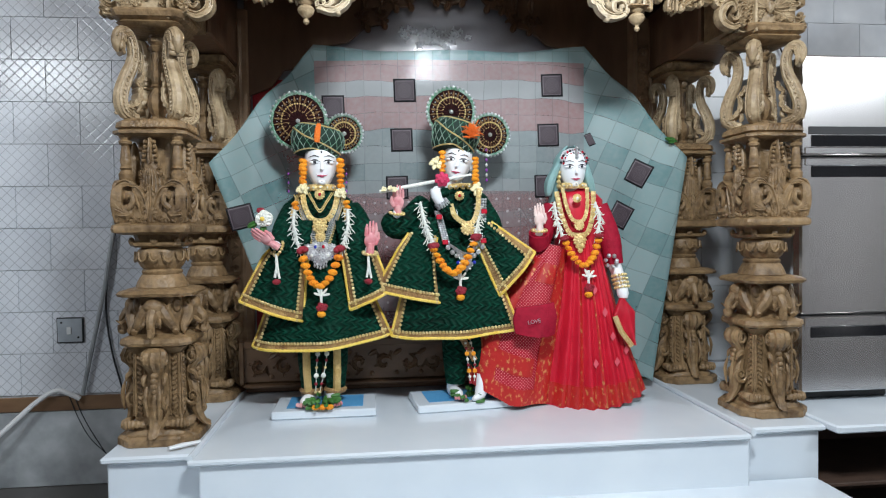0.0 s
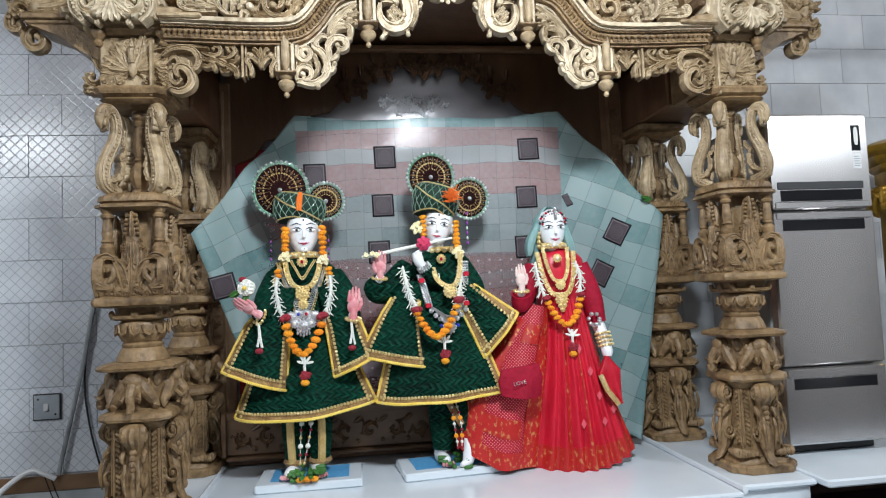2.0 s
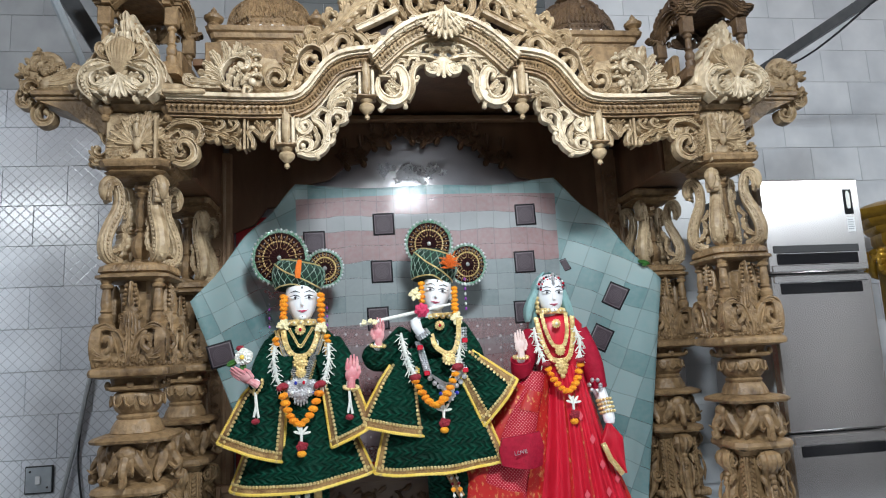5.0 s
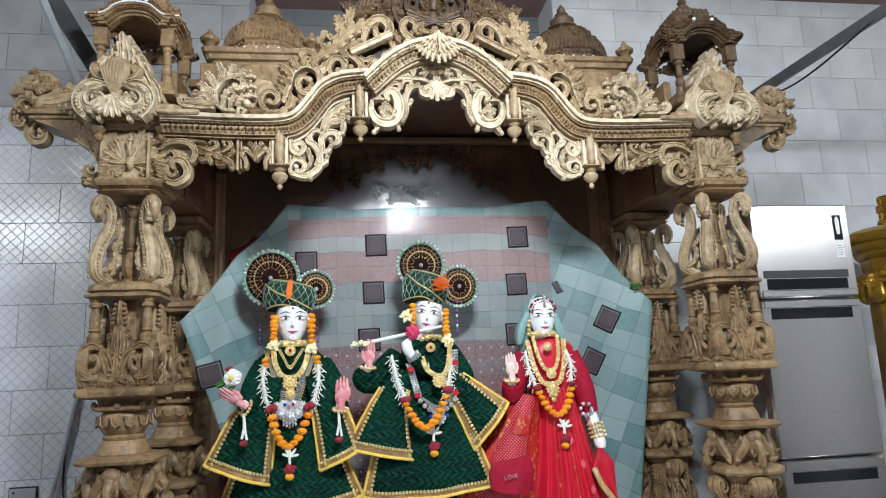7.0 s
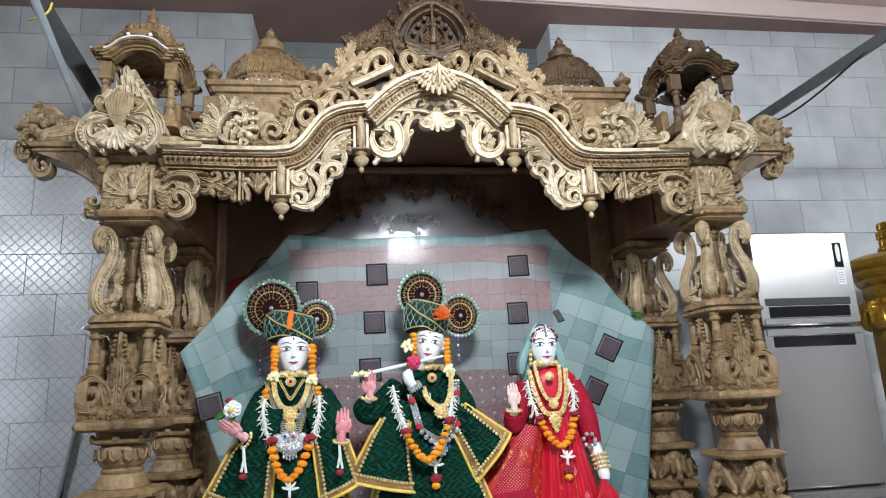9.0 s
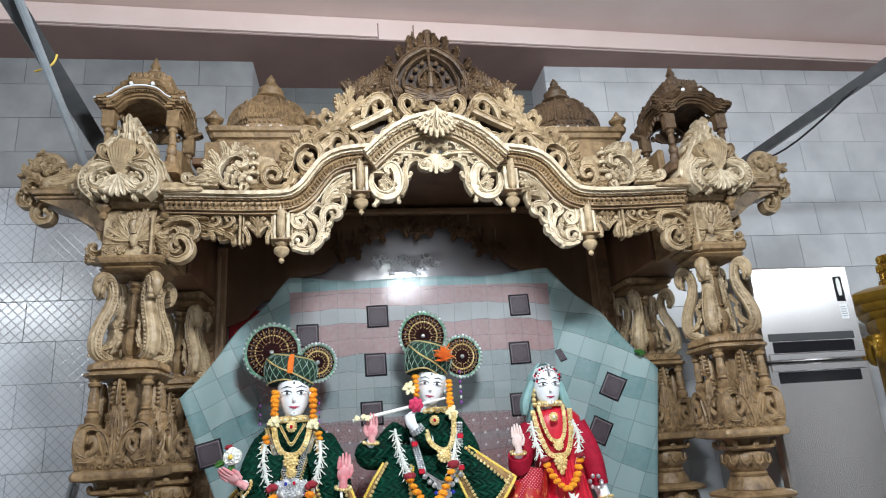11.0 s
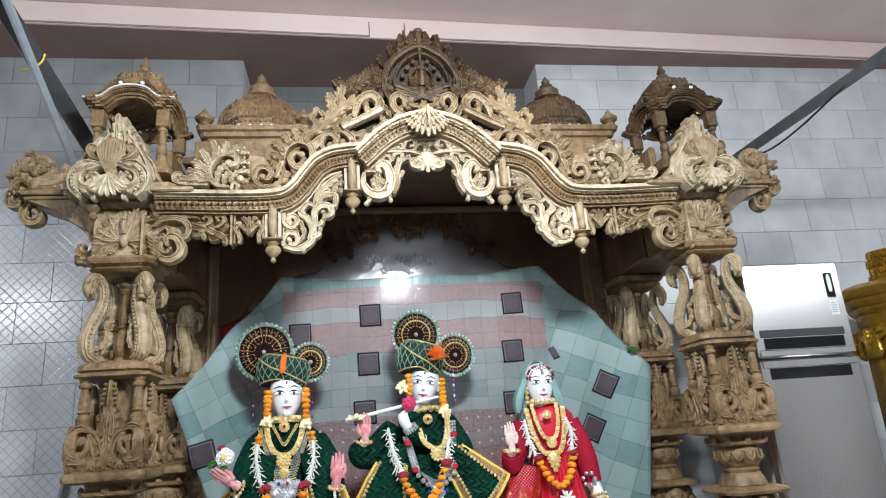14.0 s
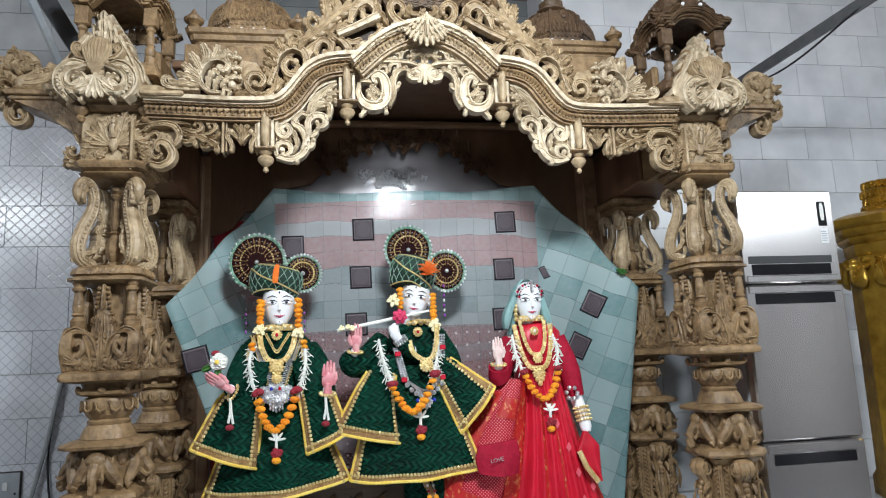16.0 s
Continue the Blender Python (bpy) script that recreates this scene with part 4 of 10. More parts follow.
def column(cx, cy, label):
    t = thing("carved_column", label, "column", cx, cy, 0.6, group="columns of the shrine")
    at = pose(cx, cy, 0) @ Matrix.Diagonal((0.81, 0.81, 1, 1))
    P = lambda name, g, m=WOOD, lab="": part(name, Shape().merge(g, at), m, t, lab)
    # redented base
    g = Shape().slab(0, 0, [(0.602, 0.21, 0.15), (0.632, 0.21, 0.15), (0.642, 0.2, 0.14)], 0.02)
    g.slab(0, 0, [(0.602, 0.15, 0.21), (0.6325, 0.15, 0.21), (0.6425, 0.14, 0.2)], 0.02)
    g.slab(0, 0, [(0.602, 0.185, 0.185), (0.631, 0.185, 0.185), (0.641, 0.175, 0.175)], 0.03)
    g.slab(0, 0, [(0.638, 0.172, 0.172), (0.652, 0.168, 0.168), (0.668, 0.15, 0.15)], 0.05)
    P("plinth", g)
    # lower stage: square shaft with arrises and rope strips
    g = Shape().slab(0, 0, [(0.66, 0.135, 0.135), (0.7, 0.122, 0.122), (0.99, 0.118, 0.118), (1.02, 0.15, 0.15)], 0.008)
    f = Shape()
    for sd in (-1, 1):
        f.tube(line((sd * 0.113, -0.125, 0.72), (sd * 0.11, -0.12, 0.99), 6), 0.007, 6)
        f.tube(line((sd * 0.066, -0.124, 0.72), (sd * 0.064, -0.119, 0.99), 6), 0.006, 6)
        for k in range(12):
            f.tube([(sd * 0.08, -0.127, 0.727 + 0.0215 * k), (sd * 0.1, -0.126, 0.741 + 0.0215 * k)], 0.0095, 5)
    g.merge(faces4(f))
    P("panelled_shaft", g)
    # twisted roll lying round each corner between the feet
    roll = Shape()
    ctrl = curve_pts([(0.05, -0.168, 0.69), (0.12, -0.165, 0.692), (0.158, -0.158, 0.692), (0.165, -0.12, 0.692), (0.168, -0.05, 0.69)], 44)
    roll.tube(ctrl, [(0.008 + 0.012 * math.sin(math.pi * (i + 0.5) / 44) ** 0.5) * (1 + 0.16 * math.sin(i * 1.57)) for i in range(44)], 9, (0, 0, 1))
    for k in range(4):
        P("twisted_roll", Shape().merge(roll, pose(0, 0, 0, 0, 0, 90 * k)))
    # palmette-headed bracket with a swelling foot on each face
    rows = []
    for z, r, w, d in ((1.018, 0.15, 0.045, 0.022), (1.004, 0.172, 0.068, 0.038), (0.978, 0.182, 0.074, 0.044), (0.95, 0.178, 0.068, 0.042), (0.93, 0.16, 0.054, 0.034), (0.905, 0.142, 0.044, 0.03), (0.875, 0.138, 0.042, 0.03), (0.845, 0.148, 0.044, 0.03), (0.81, 0.16, 0.05, 0.036), (0.775, 0.168, 0.054, 0.038), (0.74, 0.166, 0.048, 0.034), (0.712, 0.17, 0.042, 0.03), (0.685, 0.184, 0.034, 0.024), (0.662, 0.204, 0.033, 0.018), (0.65, 0.222, 0.03, 0.014), (0.644, 0.238, 0.016, 0.007)):
        rib = 0.13 if z > 0.925 else 0.05
        rows.append([(r + d * (1 + rib * math.cos(9 * a)) * math.cos(a), 0.8 * w * (1 + rib * math.cos(9 * a)) * math.sin(a), z) for a in [2 * math.pi * i / 36 for i in range(36)]])
    b = Shape().rings(list(reversed(rows)))
    for sd in (-1, 1):
        b.scroll(0.16, 0.965, 0.034, 1, 0.6, sd * 0.053).scroll(0.158, 0.785, 0.042, 1, 2.6, sd * 0.047)
        b.tube(curve_pts([(0.15, sd * 0.05, 0.9), (0.178, sd * 0.054, 0.885), (0.19, sd * 0.05, 0.86)], 7), [0.012, 0.014, 0.014, 0.013, 0.011, 0.008, 0.004], 6)
        b.tube(curve_pts([(0.2, sd * 0.03, 0.86), (0.214, sd * 0.036, 0.8), (0.208, sd * 0.026, 0.73)], 9), [0.004, 0.008, 0.01, 0.011, 0.011, 0.01, 0.009, 0.007, 0.004], 6)
    for k in range(5):
        b.ball((0.176 + 0.012 * math.sin(k * 0.9), 0, 0.9 - 0.022 * k), (0.016, 0.022 - 0.002 * k, 0.015), 8, 5)
    for k in range(4):
        P("face_bracket", Shape().merge(b, pose(0, 0, 0, 0, 0, 90 * k)))
    P("lower_shelf", Shape().slab(0, 0, [(1.02, 0.15, 0.15), (1.028, 0.18, 0.18), (1.04, 0.186, 0.186), (1.058, 0.18, 0.18), (1.068, 0.15, 0.15), (1.075, 0.14, 0.14)], 0.05))
    # elephant stage
    g = Shape().slab(0, 0, [(1.07, 0.115, 0.115), (1.235, 0.125, 0.125)], 0.04)
    e = Shape().ball((0.135, 0, 1.165), (0.062, 0.06, 0.062), 12, 8).ball((0.165, 0, 1.195), (0.036, 0.05, 0.034), 10, 7)
    e.tube(curve_pts([(0.18, 0, 1.17), (0.215, 0, 1.13), (0.205, 0, 1.085), (0.23, 0, 1.08), (0.235, 0, 1.105)], 14), [0.028 - 0.0014 * i for i in range(14)], 8)
    for sd in (-1, 1):
        e.ball((0.128, sd * 0.07, 1.155), (0.036, 0.014, 0.056), 12, 7).tube([(0.11, sd * 0.082, 1.12), (0.13, sd * 0.086, 1.1), (0.152, sd * 0.082, 1.125)], 0.006, 5)
        e.tube([(0.17, sd * 0.03, 1.14), (0.21, sd * 0.045, 1.115), (0.235, sd * 0.045, 1.13)], [0.011, 0.009, 0.003], 6)
    for k in range(4):
        g.merge(e, pose(0, 0, 0, 0, 0, 90 * k))
    mid = Shape().ball((0, -0.14, 1.2), (0.03, 0.024, 0.035), 10, 6)
    for sd in (-1, 1):
        mid.tube(curve_pts([(sd * 0.085, -0.11, 1.2), (sd * 0.06, -0.145, 1.15), (sd * 0.022, -0.165, 1.1), (sd * 0.03, -0.18, 1.082)], 9), [0.026, 0.034, 0.036, 0.033, 0.028, 0.023, 0.019, 0.018, 0.016], 9, (0, 1, 0))
    g.merge(Shape().merge(faces4(mid), pose(0, 0, 0, 0, 0, 45)))
    P("elephant_stage", g)
    P("middle_shelf", Shape().slab(0, 0, [(1.232, 0.14, 0.14), (1.24, 0.19, 0.19), (1.252, 0.195, 0.195), (1.262, 0.185, 0.185), (1.272, 0.15, 0.15)], 0.05))
    P("lotus_ring", Shape().lathe(0, 0, [(0.122, 1.268), (0.128, 1.275), (0.118, 1.3), (0.106, 1.32), (0.098, 1.33)], 48, 16, 0.07))
    P("neck_ring", Shape().lathe(0, 0, [(0.092, 1.325), (0.104, 1.335), (0.106, 1.345), (0.092, 1.355)], 28))
    g = Shape().lathe(0, 0, [(0.085, 1.35), (0.105, 1.365), (0.122, 1.39), (0.125, 1.412), (0.116, 1.438), (0.09, 1.455)], 36, 12, 0.05)
    for k in range(12):
        a = k * math.pi / 6
        q = Shape().tube([(-0.03, 0, 0.02), (-0.02, -0.006, -0.012), (0, -0.008, -0.022), (0.02, -0.006, -0.012), (0.03, 0, 0.02)], 0.006, 5)
        g.merge(q, pose(0.13 * math.cos(a), 0.13 * math.sin(a), 1.41, 0, 0, math.degrees(a) + 90))
    P("pot", g)
    P("collar", Shape().slab(0, 0, [(1.45, 0.11, 0.11), (1.458, 0.132, 0.132), (1.47, 0.136, 0.136), (1.478, 0.11, 0.11), (1.51, 0.12, 0.12)], 0.03).merge(faces4(Shape().ball((-0.118, -0.118, 1.478), 0.017).ball((0, -0.13, 1.478), (0.022, 0.014, 0.016)))))
    P("upper_shelf", Shape().slab(0, 0, [(1.505, 0.15, 0.15), (1.515, 0.195, 0.195), (1.53, 0.2, 0.2), (1.545, 0.195, 0.195), (1.553, 0.18, 0.18)], 0.02))
    # peacock tub
    g = Shape().slab(0, 0, [(1.545, 0.175, 0.175), (1.6, 0.178, 0.178), (1.68, 0.16, 0.16), (1.715, 0.15, 0.15)], 0.02)
    f = Shape()
    for sd in (-1, 1):
        # hooded shell over a swan
        f.blade([(sd * 0.165, 1.56), (sd * 0.178, 1.63), (sd * 0.165, 1.7), (sd * 0.12, 1.725), (sd * 0.075, 1.71)], (0.012, 0.022, 0.006), -0.165, 0.022, 0, 0.03)
        f.blade([(sd * 0.02, 1.56), (sd * 0.035, 1.62), (sd * 0.06, 1.68), (sd * 0.09, 1.71)], (0.014, 0.03, 0.006), -0.163, 0.02, 0, 0.03)
        f.ball((sd * 0.12, -0.172, 1.6), (0.04, 0.026, 0.032), 10, 6)
        f.tube(curve_pts([(sd * 0.105, -0.19, 1.615), (sd * 0.078, -0.2, 1.64), (sd * 0.082, -0.2, 1.67), (sd * 0.1, -0.2, 1.672), (sd * 0.108, -0.2, 1.655)], 12), [0.014] * 9 + [0.015, 0.012, 0.005], 7)
        for k in range(5):
            f.leaf(sd * (0.105 + 0.008 * k), 1.588 + 0.006 * k, math.pi / 2 - sd * (1.5 - 0.32 * k), 0.062, 0.02, -0.19)
        for k in range(5):
            f.curl(sd * (0.02 + 0.034 * k), 1.566 + 0.006 * (k % 2), 0.017, sd, k, -0.18, 4)
        f.curl(sd * 0.03, 1.605, 0.022, -sd, 0.5, -0.175, 5)
        f.curl(sd * 0.028, 1.65, 0.018, sd, 0.5, -0.17, 4)
    f.blade([(0, 1.72), (0, 1.68), (0, 1.63), (0, 1.58)], (0.02, 0.03, 0.004), -0.165, 0.018, 5, 0.02)
    g.merge(faces4(f))
    P("peacock_tub", g)
    bal = [(0.034, 1.7), (0.036, 1.72), (0.026, 1.73), (0.034, 1.745), (0.036, 1.765), (0.022, 1.782), (0.03, 1.79), (0.023, 1.8), (0.027, 1.82), (0.022, 1.865), (0.019, 1.885), (0.03, 1.893), (0.032, 1.903), (0.022, 1.911), (0.03, 1.92), (0.033, 1.935)]
    for sx, sy in ((-1, -1), (1, -1), (-1, 1), (1, 1)):
        P("small_baluster", Shape().lathe(0.132 * sx, 0.132 * sy, bal, 14, 8, 0.07))
    f = Shape()
    f.ball((0, -0.132, 1.8), (0.04, 0.028, 0.115), 10, 8)
    for k in range(9):
        w = 0.55 + 0.45 * math.sin(math.pi * (k + 1.5) / 11)
        for e in (-3, -2, -1, 0, 1, 2, 3):
            f.leaf(e * 0.012 * w, 1.79 - 0.012 * k, -math.pi / 2 + e * 0.2, 0.034 * (0.7 + 0.3 * w), 0.015, -0.148 - 0.02 * (1 - abs(e) / 3) * w)
    for sd in (-1, 1):
        f.curl(sd * 0.045, 1.77, 0.026, sd, 1.2, -0.15, 6)
        for k in range(5):
            f.ball((sd * (0.034 - 0.003 * k), -0.16, 1.82 + 0.02 * k), (0.011, 0.014, 0.009), 6, 4)
    for k in range(4):
        f.leaf(0, 1.81 + 0.02 * k, math.pi / 2, 0.05, 0.026, -0.165 + 0.004 * k)
    P("crested_figure", faces4(f), WOOD)
    P("tub_core", Shape().slab(0, 0, [(1.7, 0.07, 0.07), (1.93, 0.07, 0.07)], 0.02))
    g = Shape().slab(0, 0, [(1.925, 0.16, 0.16), (1.935, 0.19, 0.19), (1.947, 0.19, 0.19), (1.955, 0.165, 0.165), (1.962, 0.18, 0.18), (1.985, 0.175, 0.175), (2.0, 0.15, 0.15)], 0.045)
    f = Shape()
    for k in range(9):
        x = -0.088 + 0.022 * k
        f.tube([(x - 0.01, -0.176, 1.964), (x + 0.012, -0.17, 1.988)], 0.0075, 5)
    P("rope_shelf", g.merge(faces4(f)))
    # lyre stage
    P("lyre_baluster", Shape().lathe(0, 0, [(0.045, 1.995), (0.045, 2.02), (0.03, 2.03), (0.047, 2.055), (0.054, 2.085), (0.05, 2.115), (0.03, 2.14), (0.026, 2.15), (0.036, 2.16), (0.026, 2.17), (0.034, 2.2), (0.03, 2.26), (0.025, 2.31), (0.038, 2.32), (0.042, 2.33), (0.03, 2.34), (0.044, 2.352), (0.046, 2.368), (0.034, 2.376), (0.055, 2.405)], 20, 10, 0.09))
    for k in range(4):
        P("swan_bracket", swan_scroll(45 + 90 * k), MIDWOOD, "pale carved swan-necked bracket")
    g = Shape().slab(0, 0, [(2.385, 0.1, 0.1), (2.395, 0.15, 0.15), (2.408, 0.165, 0.165), (2.418, 0.15, 0.15), (2.43, 0.175, 0.175), (2.452, 0.185, 0.185), (2.462, 0.18, 0.18)], 0.03)
    P("abacus", g)
    return t


def column_head(cx, cy, out, front=True):
    """The block above a front column: fan panel, curls, cornice and the bracket that reaches out to the side."""
    t = thing("column_head", "carved wooden head block with a peacock fan and scrolled brackets", "column capital", cx, cy, 2.462, group="column heads of the shrine")
    at = pose(cx, cy, 0)
    P = lambda name, g, m=WOOD, lab="": part(name, Shape().merge(g, at), m, t, lab)
    P("block", Shape().slab(0, 0, [(2.462, 0.15, 0.16), (2.72, 0.15, 0.16)], 0.01))
    f = Shape().box(-0.142, 0.142, -0.166, -0.15, 2.475, 2.695)
    y = -0.167
    f.ball((0, y - 0.02, 2.545), (0.019, 0.016, 0.036), 10, 6).tube(curve_pts([(0, y - 0.03, 2.575), (0.0, y - 0.045, 2.605), (0.004, y - 0.04, 2.635)], 6), [0.014, 0.012, 0.011, 0.011, 0.012, 0.013], 6, (1, 0, 0)).ball((0.004, y - 0.045, 2.638), (0.014, 0.018, 0.013))
    for sd in (-1, 1):
        f.curl(sd * 0.055, 2.503, 0.03, -sd, 1.57, y - 0.008, 5)
        f.curl(sd * 0.112, 2.5, 0.026, sd, 1.57, y - 0.004, 5)
    panel = P("peacock_panel", f, MIDWOOD)
    for k in range(24):
        if k < 15:
            q = Shape().leaf(0, 2.54, -0.3 + (math.pi + 0.6) * k / 14, 0.14, 0.042, y + 0.002 - 0.003 * (k % 2))
        else:
            a = 0.1 + (math.pi - 0.2) * (k - 15) / 8
            q = Shape().leaf(0.015 * math.cos(a), 2.54, a, 0.082, 0.026, y - 0.016)
        part("tail_feather", Shape().merge(q, at), MIDWOOD, panel)
    for k in range(13):
        a = -0.35 + (math.pi + 0.7) * k / 12
        ca, sa = math.cos(a), math.sin(a)
        bend = 0.03 * (1 if ca > 0.05 else -1 if ca < -0.05 else 0)
        q = Shape().blade([(0.02 * ca, 2.54 + 0.02 * sa), (0.075 * ca, 2.54 + 0.085 * sa + bend * 0.4), (0.142 * ca, 2.54 + 0.155 * sa + bend)], (0.01, 0.026, 0.006), y - 0.003 * (k % 2), 0.016, 4, 0.01)
        part("tail_feather", Shape().merge(q, at), MIDWOOD, panel)
    c = Shape().curl(out * 0.19, 2.535, 0.07, out, 1.2, -0.1, 8, tail=((out * 0.15, 2.7), (out * 0.2, 2.67)))
    c.blade([(out * 0.15, 2.47), (out * 0.2, 2.475), (out * 0.235, 2.5)], (0.01, 0.018, 0.004), -0.1, 0.02, 3, 0.05)
    P("side_curl", c, MIDWOOD)
    # hanging knobs under the cornice
    for sd in (-1, 1):
        P("hanging_knob", Shape().lathe(sd * 0.135, -0.2, [(0.012, 2.64), (0.02, 2.655), (0.014, 2.67), (0.03, 2.69), (0.032, 2.705), (0.02, 2.715), (0.02, 2.74)], 12))
    # spreading cornice
    g = Shape().slab(out * 0.03, -0.02, [(2.7, 0.155, 0.165), (2.72, 0.175, 0.185), (2.735, 0.175, 0.185), (2.74, 0.21, 0.21), (2.762, 0.22, 0.22), (2.768, 0.245, 0.235), (2.79, 0.255, 0.24), (2.8, 0.24, 0.23)], 0.02)
    g.beads([(out * 0.03 + x * 0.03, -0.243, 2.751) for x in range(-7, 8)], 0.012)
    w = Shape()
    w.plate([(out * 0.15, 2.6), (out * 0.24, 2.65), (out * 0.33, 2.72), (out * 0.47, 2.775), (out * 0.47, 2.81), (out * 0.15, 2.81)][:: out], -0.12, 0.06)
    w.box(min(out * 0.2, out * 0.485), max(out * 0.2, out * 0.485), -0.14, 0.08, 2.79, 2.815)
    w.box(min(out * 0.2, out * 0.47), max(out * 0.2, out * 0.47), -0.13, 0.07, 2.77, 2.788)
    # browner than the cornice: shade under it put into the wood colour
    P("bracket_board", w, WOOD)
    P("cornice", g, MIDWOOD)
    # swan at the end of the outer bracket with a hanging curl
    s = Shape()
    sx = out * 0.42
    s.ball((sx - out * 0.03, -0.06, 2.865), (0.105, 0.055, 0.055), 12, 7)
    s.tube(curve_pts([(sx + out * 0.05, -0.06, 2.87), (sx + out * 0.085, -0.06, 2.92), (sx + out * 0.075, -0.06, 2.985), (sx + out * 0.02, -0.06, 3.005), (sx - out * 0.02, -0.06, 2.975), (sx - out * 0.01, -0.06, 2.95)], 18), [0.042 - 0.0012 * i for i in range(16)] + [0.016, 0.008], 9)
    for k in range(9):
        s.ball((sx + out * (0.098 + 0.012 * math.sin(k)), -0.085, 2.88 + 0.013 * k), (0.012, 0.018, 0.009), 6, 4)
    for row in range(3):
        for k in range(5):
            s.leaf(sx - out * (0.0 + 0.024 * k), 2.85 + 0.018 * row, math.pi / 2 + out * (1.5 - 0.12 * k - 0.2 * row), 0.075, 0.03, -0.112 + 0.006 * row)
    s.blade([(sx - out * 0.06, 2.88), (sx - out * 0.11, 2.93), (sx - out * 0.16, 2.92), (sx - out * 0.17, 2.88)], (0.012, 0.026, 0.005), -0.09, 0.02, 5, 0.05)
    s.curl(sx + out * 0.02, 2.945, 0.04, -out, 0.4, -0.1, 6)
    s.curl(sx + out * 0.06, 2.985, 0.045, out, 2.4, -0.085, 7)
    for k in range(6):
        s.spray(sx + out * (0.1 - 0.035 * k), 2.9 + 0.02 * (k % 2), math.pi / 2 + out * (-0.7 + 0.45 * k), 0.065, -0.1)
    s.curl(sx + out * 0.085, 2.84, 0.05, -out, 0.4, -0.1, 7)
    s.blade([(sx - out * 0.2, 2.822), (sx - out * 0.05, 2.83), (sx + out * 0.06, 2.822)], (0.012, 0.016, 0.01), -0.1, 0.02, 9, 0.05)
    P("bracket_swan", s, MIDWOOD)
    h = Shape()
    h.vine([(out * 0.47, 2.8), (out * 0.505, 2.835), (out * 0.545, 2.82), (out * 0.55, 2.775), (out * 0.52, 2.76), (out * 0.507, 2.785)], (0.016, 0.022, 0.012), -0.07, 0.035, 0, 0.016, 3, 1)
    h.vine([(out * 0.455, 2.79), (out * 0.487, 2.755), (out * 0.492, 2.715), (out * 0.465, 2.683), (out * 0.428, 2.69), (out * 0.42, 2.722), (out * 0.442, 2.735)], (0.014, 0.021, 0.012), -0.05, 0.04, 0, 0.016)
    h.tube(curve_pts([(out * 0.455, -0.03, 2.79), (out * 0.487, -0.03, 2.755), (out * 0.492, -0.03, 2.715), (out * 0.465, -0.03, 2.683), (out * 0.428, -0.03, 2.69), (out * 0.42, -0.03, 2.722)], 16), 0.02, 8)
    P("hanging_curl", h, MIDWOOD)
    # shield of scrolls standing before the cornice
    s = Shape()
    y = -0.275
    m = out * 0.05
    for sd in (-1, 1):
        s.curl(m + sd * 0.078, 2.795, 0.075, -sd, math.pi / 2, y, 10, 1.1, tail=((m + sd * 0.012, 2.855), (m + sd * 0.04, 2.87)), h=0.036)
        s.blade([(m + sd * 0.03, 2.87), (m + sd * 0.1, 2.88), (m + sd * 0.148, 2.835), (m + sd * 0.152, 2.77), (m + sd * 0.115, 2.72)], (0.008, 0.02, 0.012), y + 0.006, 0.028, 0, 0.05)
        s.beads([(m + sd * (0.078 + 0.071 * math.cos(q)), y - 0.03, 2.797 + 0.072 * math.sin(q)) for q in [-0.9 + 0.24 * k for k in range(9)]], 0.007)
        # sloping leaves and volute ears behind the shell
        s.blade([(m + sd * 0.15, 2.83), (m + sd * 0.12, 2.9), (m + sd * 0.085, 2.97), (m + sd * 0.06, 3.03)], (0.02, 0.026, 0.01), y + 0.05, 0.03, 0, 0.08)
        s.blade([(m + sd * 0.175, 2.82), (m + sd * 0.155, 2.89), (m + sd * 0.12, 2.95)], (0.016, 0.022, 0.006), y + 0.07, 0.025, 0, 0.08)
        for k in range(4):
            s.blade([(m + sd * (0.02 + 0.024 * k), 2.94), (m + sd * (0.025 + 0.026 * k), 3.02 - 0.012 * k), (m + sd * (0.012 + 0.024 * k), 3.1 - 0.028 * k), (m + sd * (0.03 + 0.027 * k), 3.15 - 0.042 * k)], (0.012, 0.018, 0.004), y + 0.075 + 0.01 * k, 0.034, 4, 0.06)
    s.fan(m, 2.82, 0.105, -math.pi * 0.86, -math.pi * 0.14, 9, y - 0.016, 0.032)
    s.blade([(m, 2.95), (m, 3.05), (m, 3.16)], (0.018, 0.024, 0.006), y + 0.06, 0.04, 4, 0.06)
    P("scroll_shield", s, PALE, "pale carved shield of scrolls")
    s = Shape()
    outline = ((2.812, 0.01), (2.83, 0.022), (2.86, 0.034), (2.89, 0.048), (2.92, 0.06), (2.95, 0.066), (2.975, 0.06), (2.995, 0.042), (3.008, 0.016))
    s.rings([[(m + w * math.cos(a) * (1 + 0.05 * math.cos(14 * a)), y + 0.016 + (0.02 + 0.3 * w) * math.sin(a), z) for a in [2 * math.pi * i / 40 for i in range(40)]] for z, w in outline])
    for sd in (-1, 1):
        s.vine([(m + sd * 0.045, 2.9), (m + sd * 0.075, 2.912), (m + sd * 0.096, 2.94), (m + sd * 0.09, 2.965), (m + sd * 0.072, 2.96), (m + sd * 0.076, 2.942)], (0.008, 0.013, 0.007), y + 0.006, 0.03, 0, 0.012)
    boss = P("shell_boss", s, MIDWOOD, "tan carved shell")
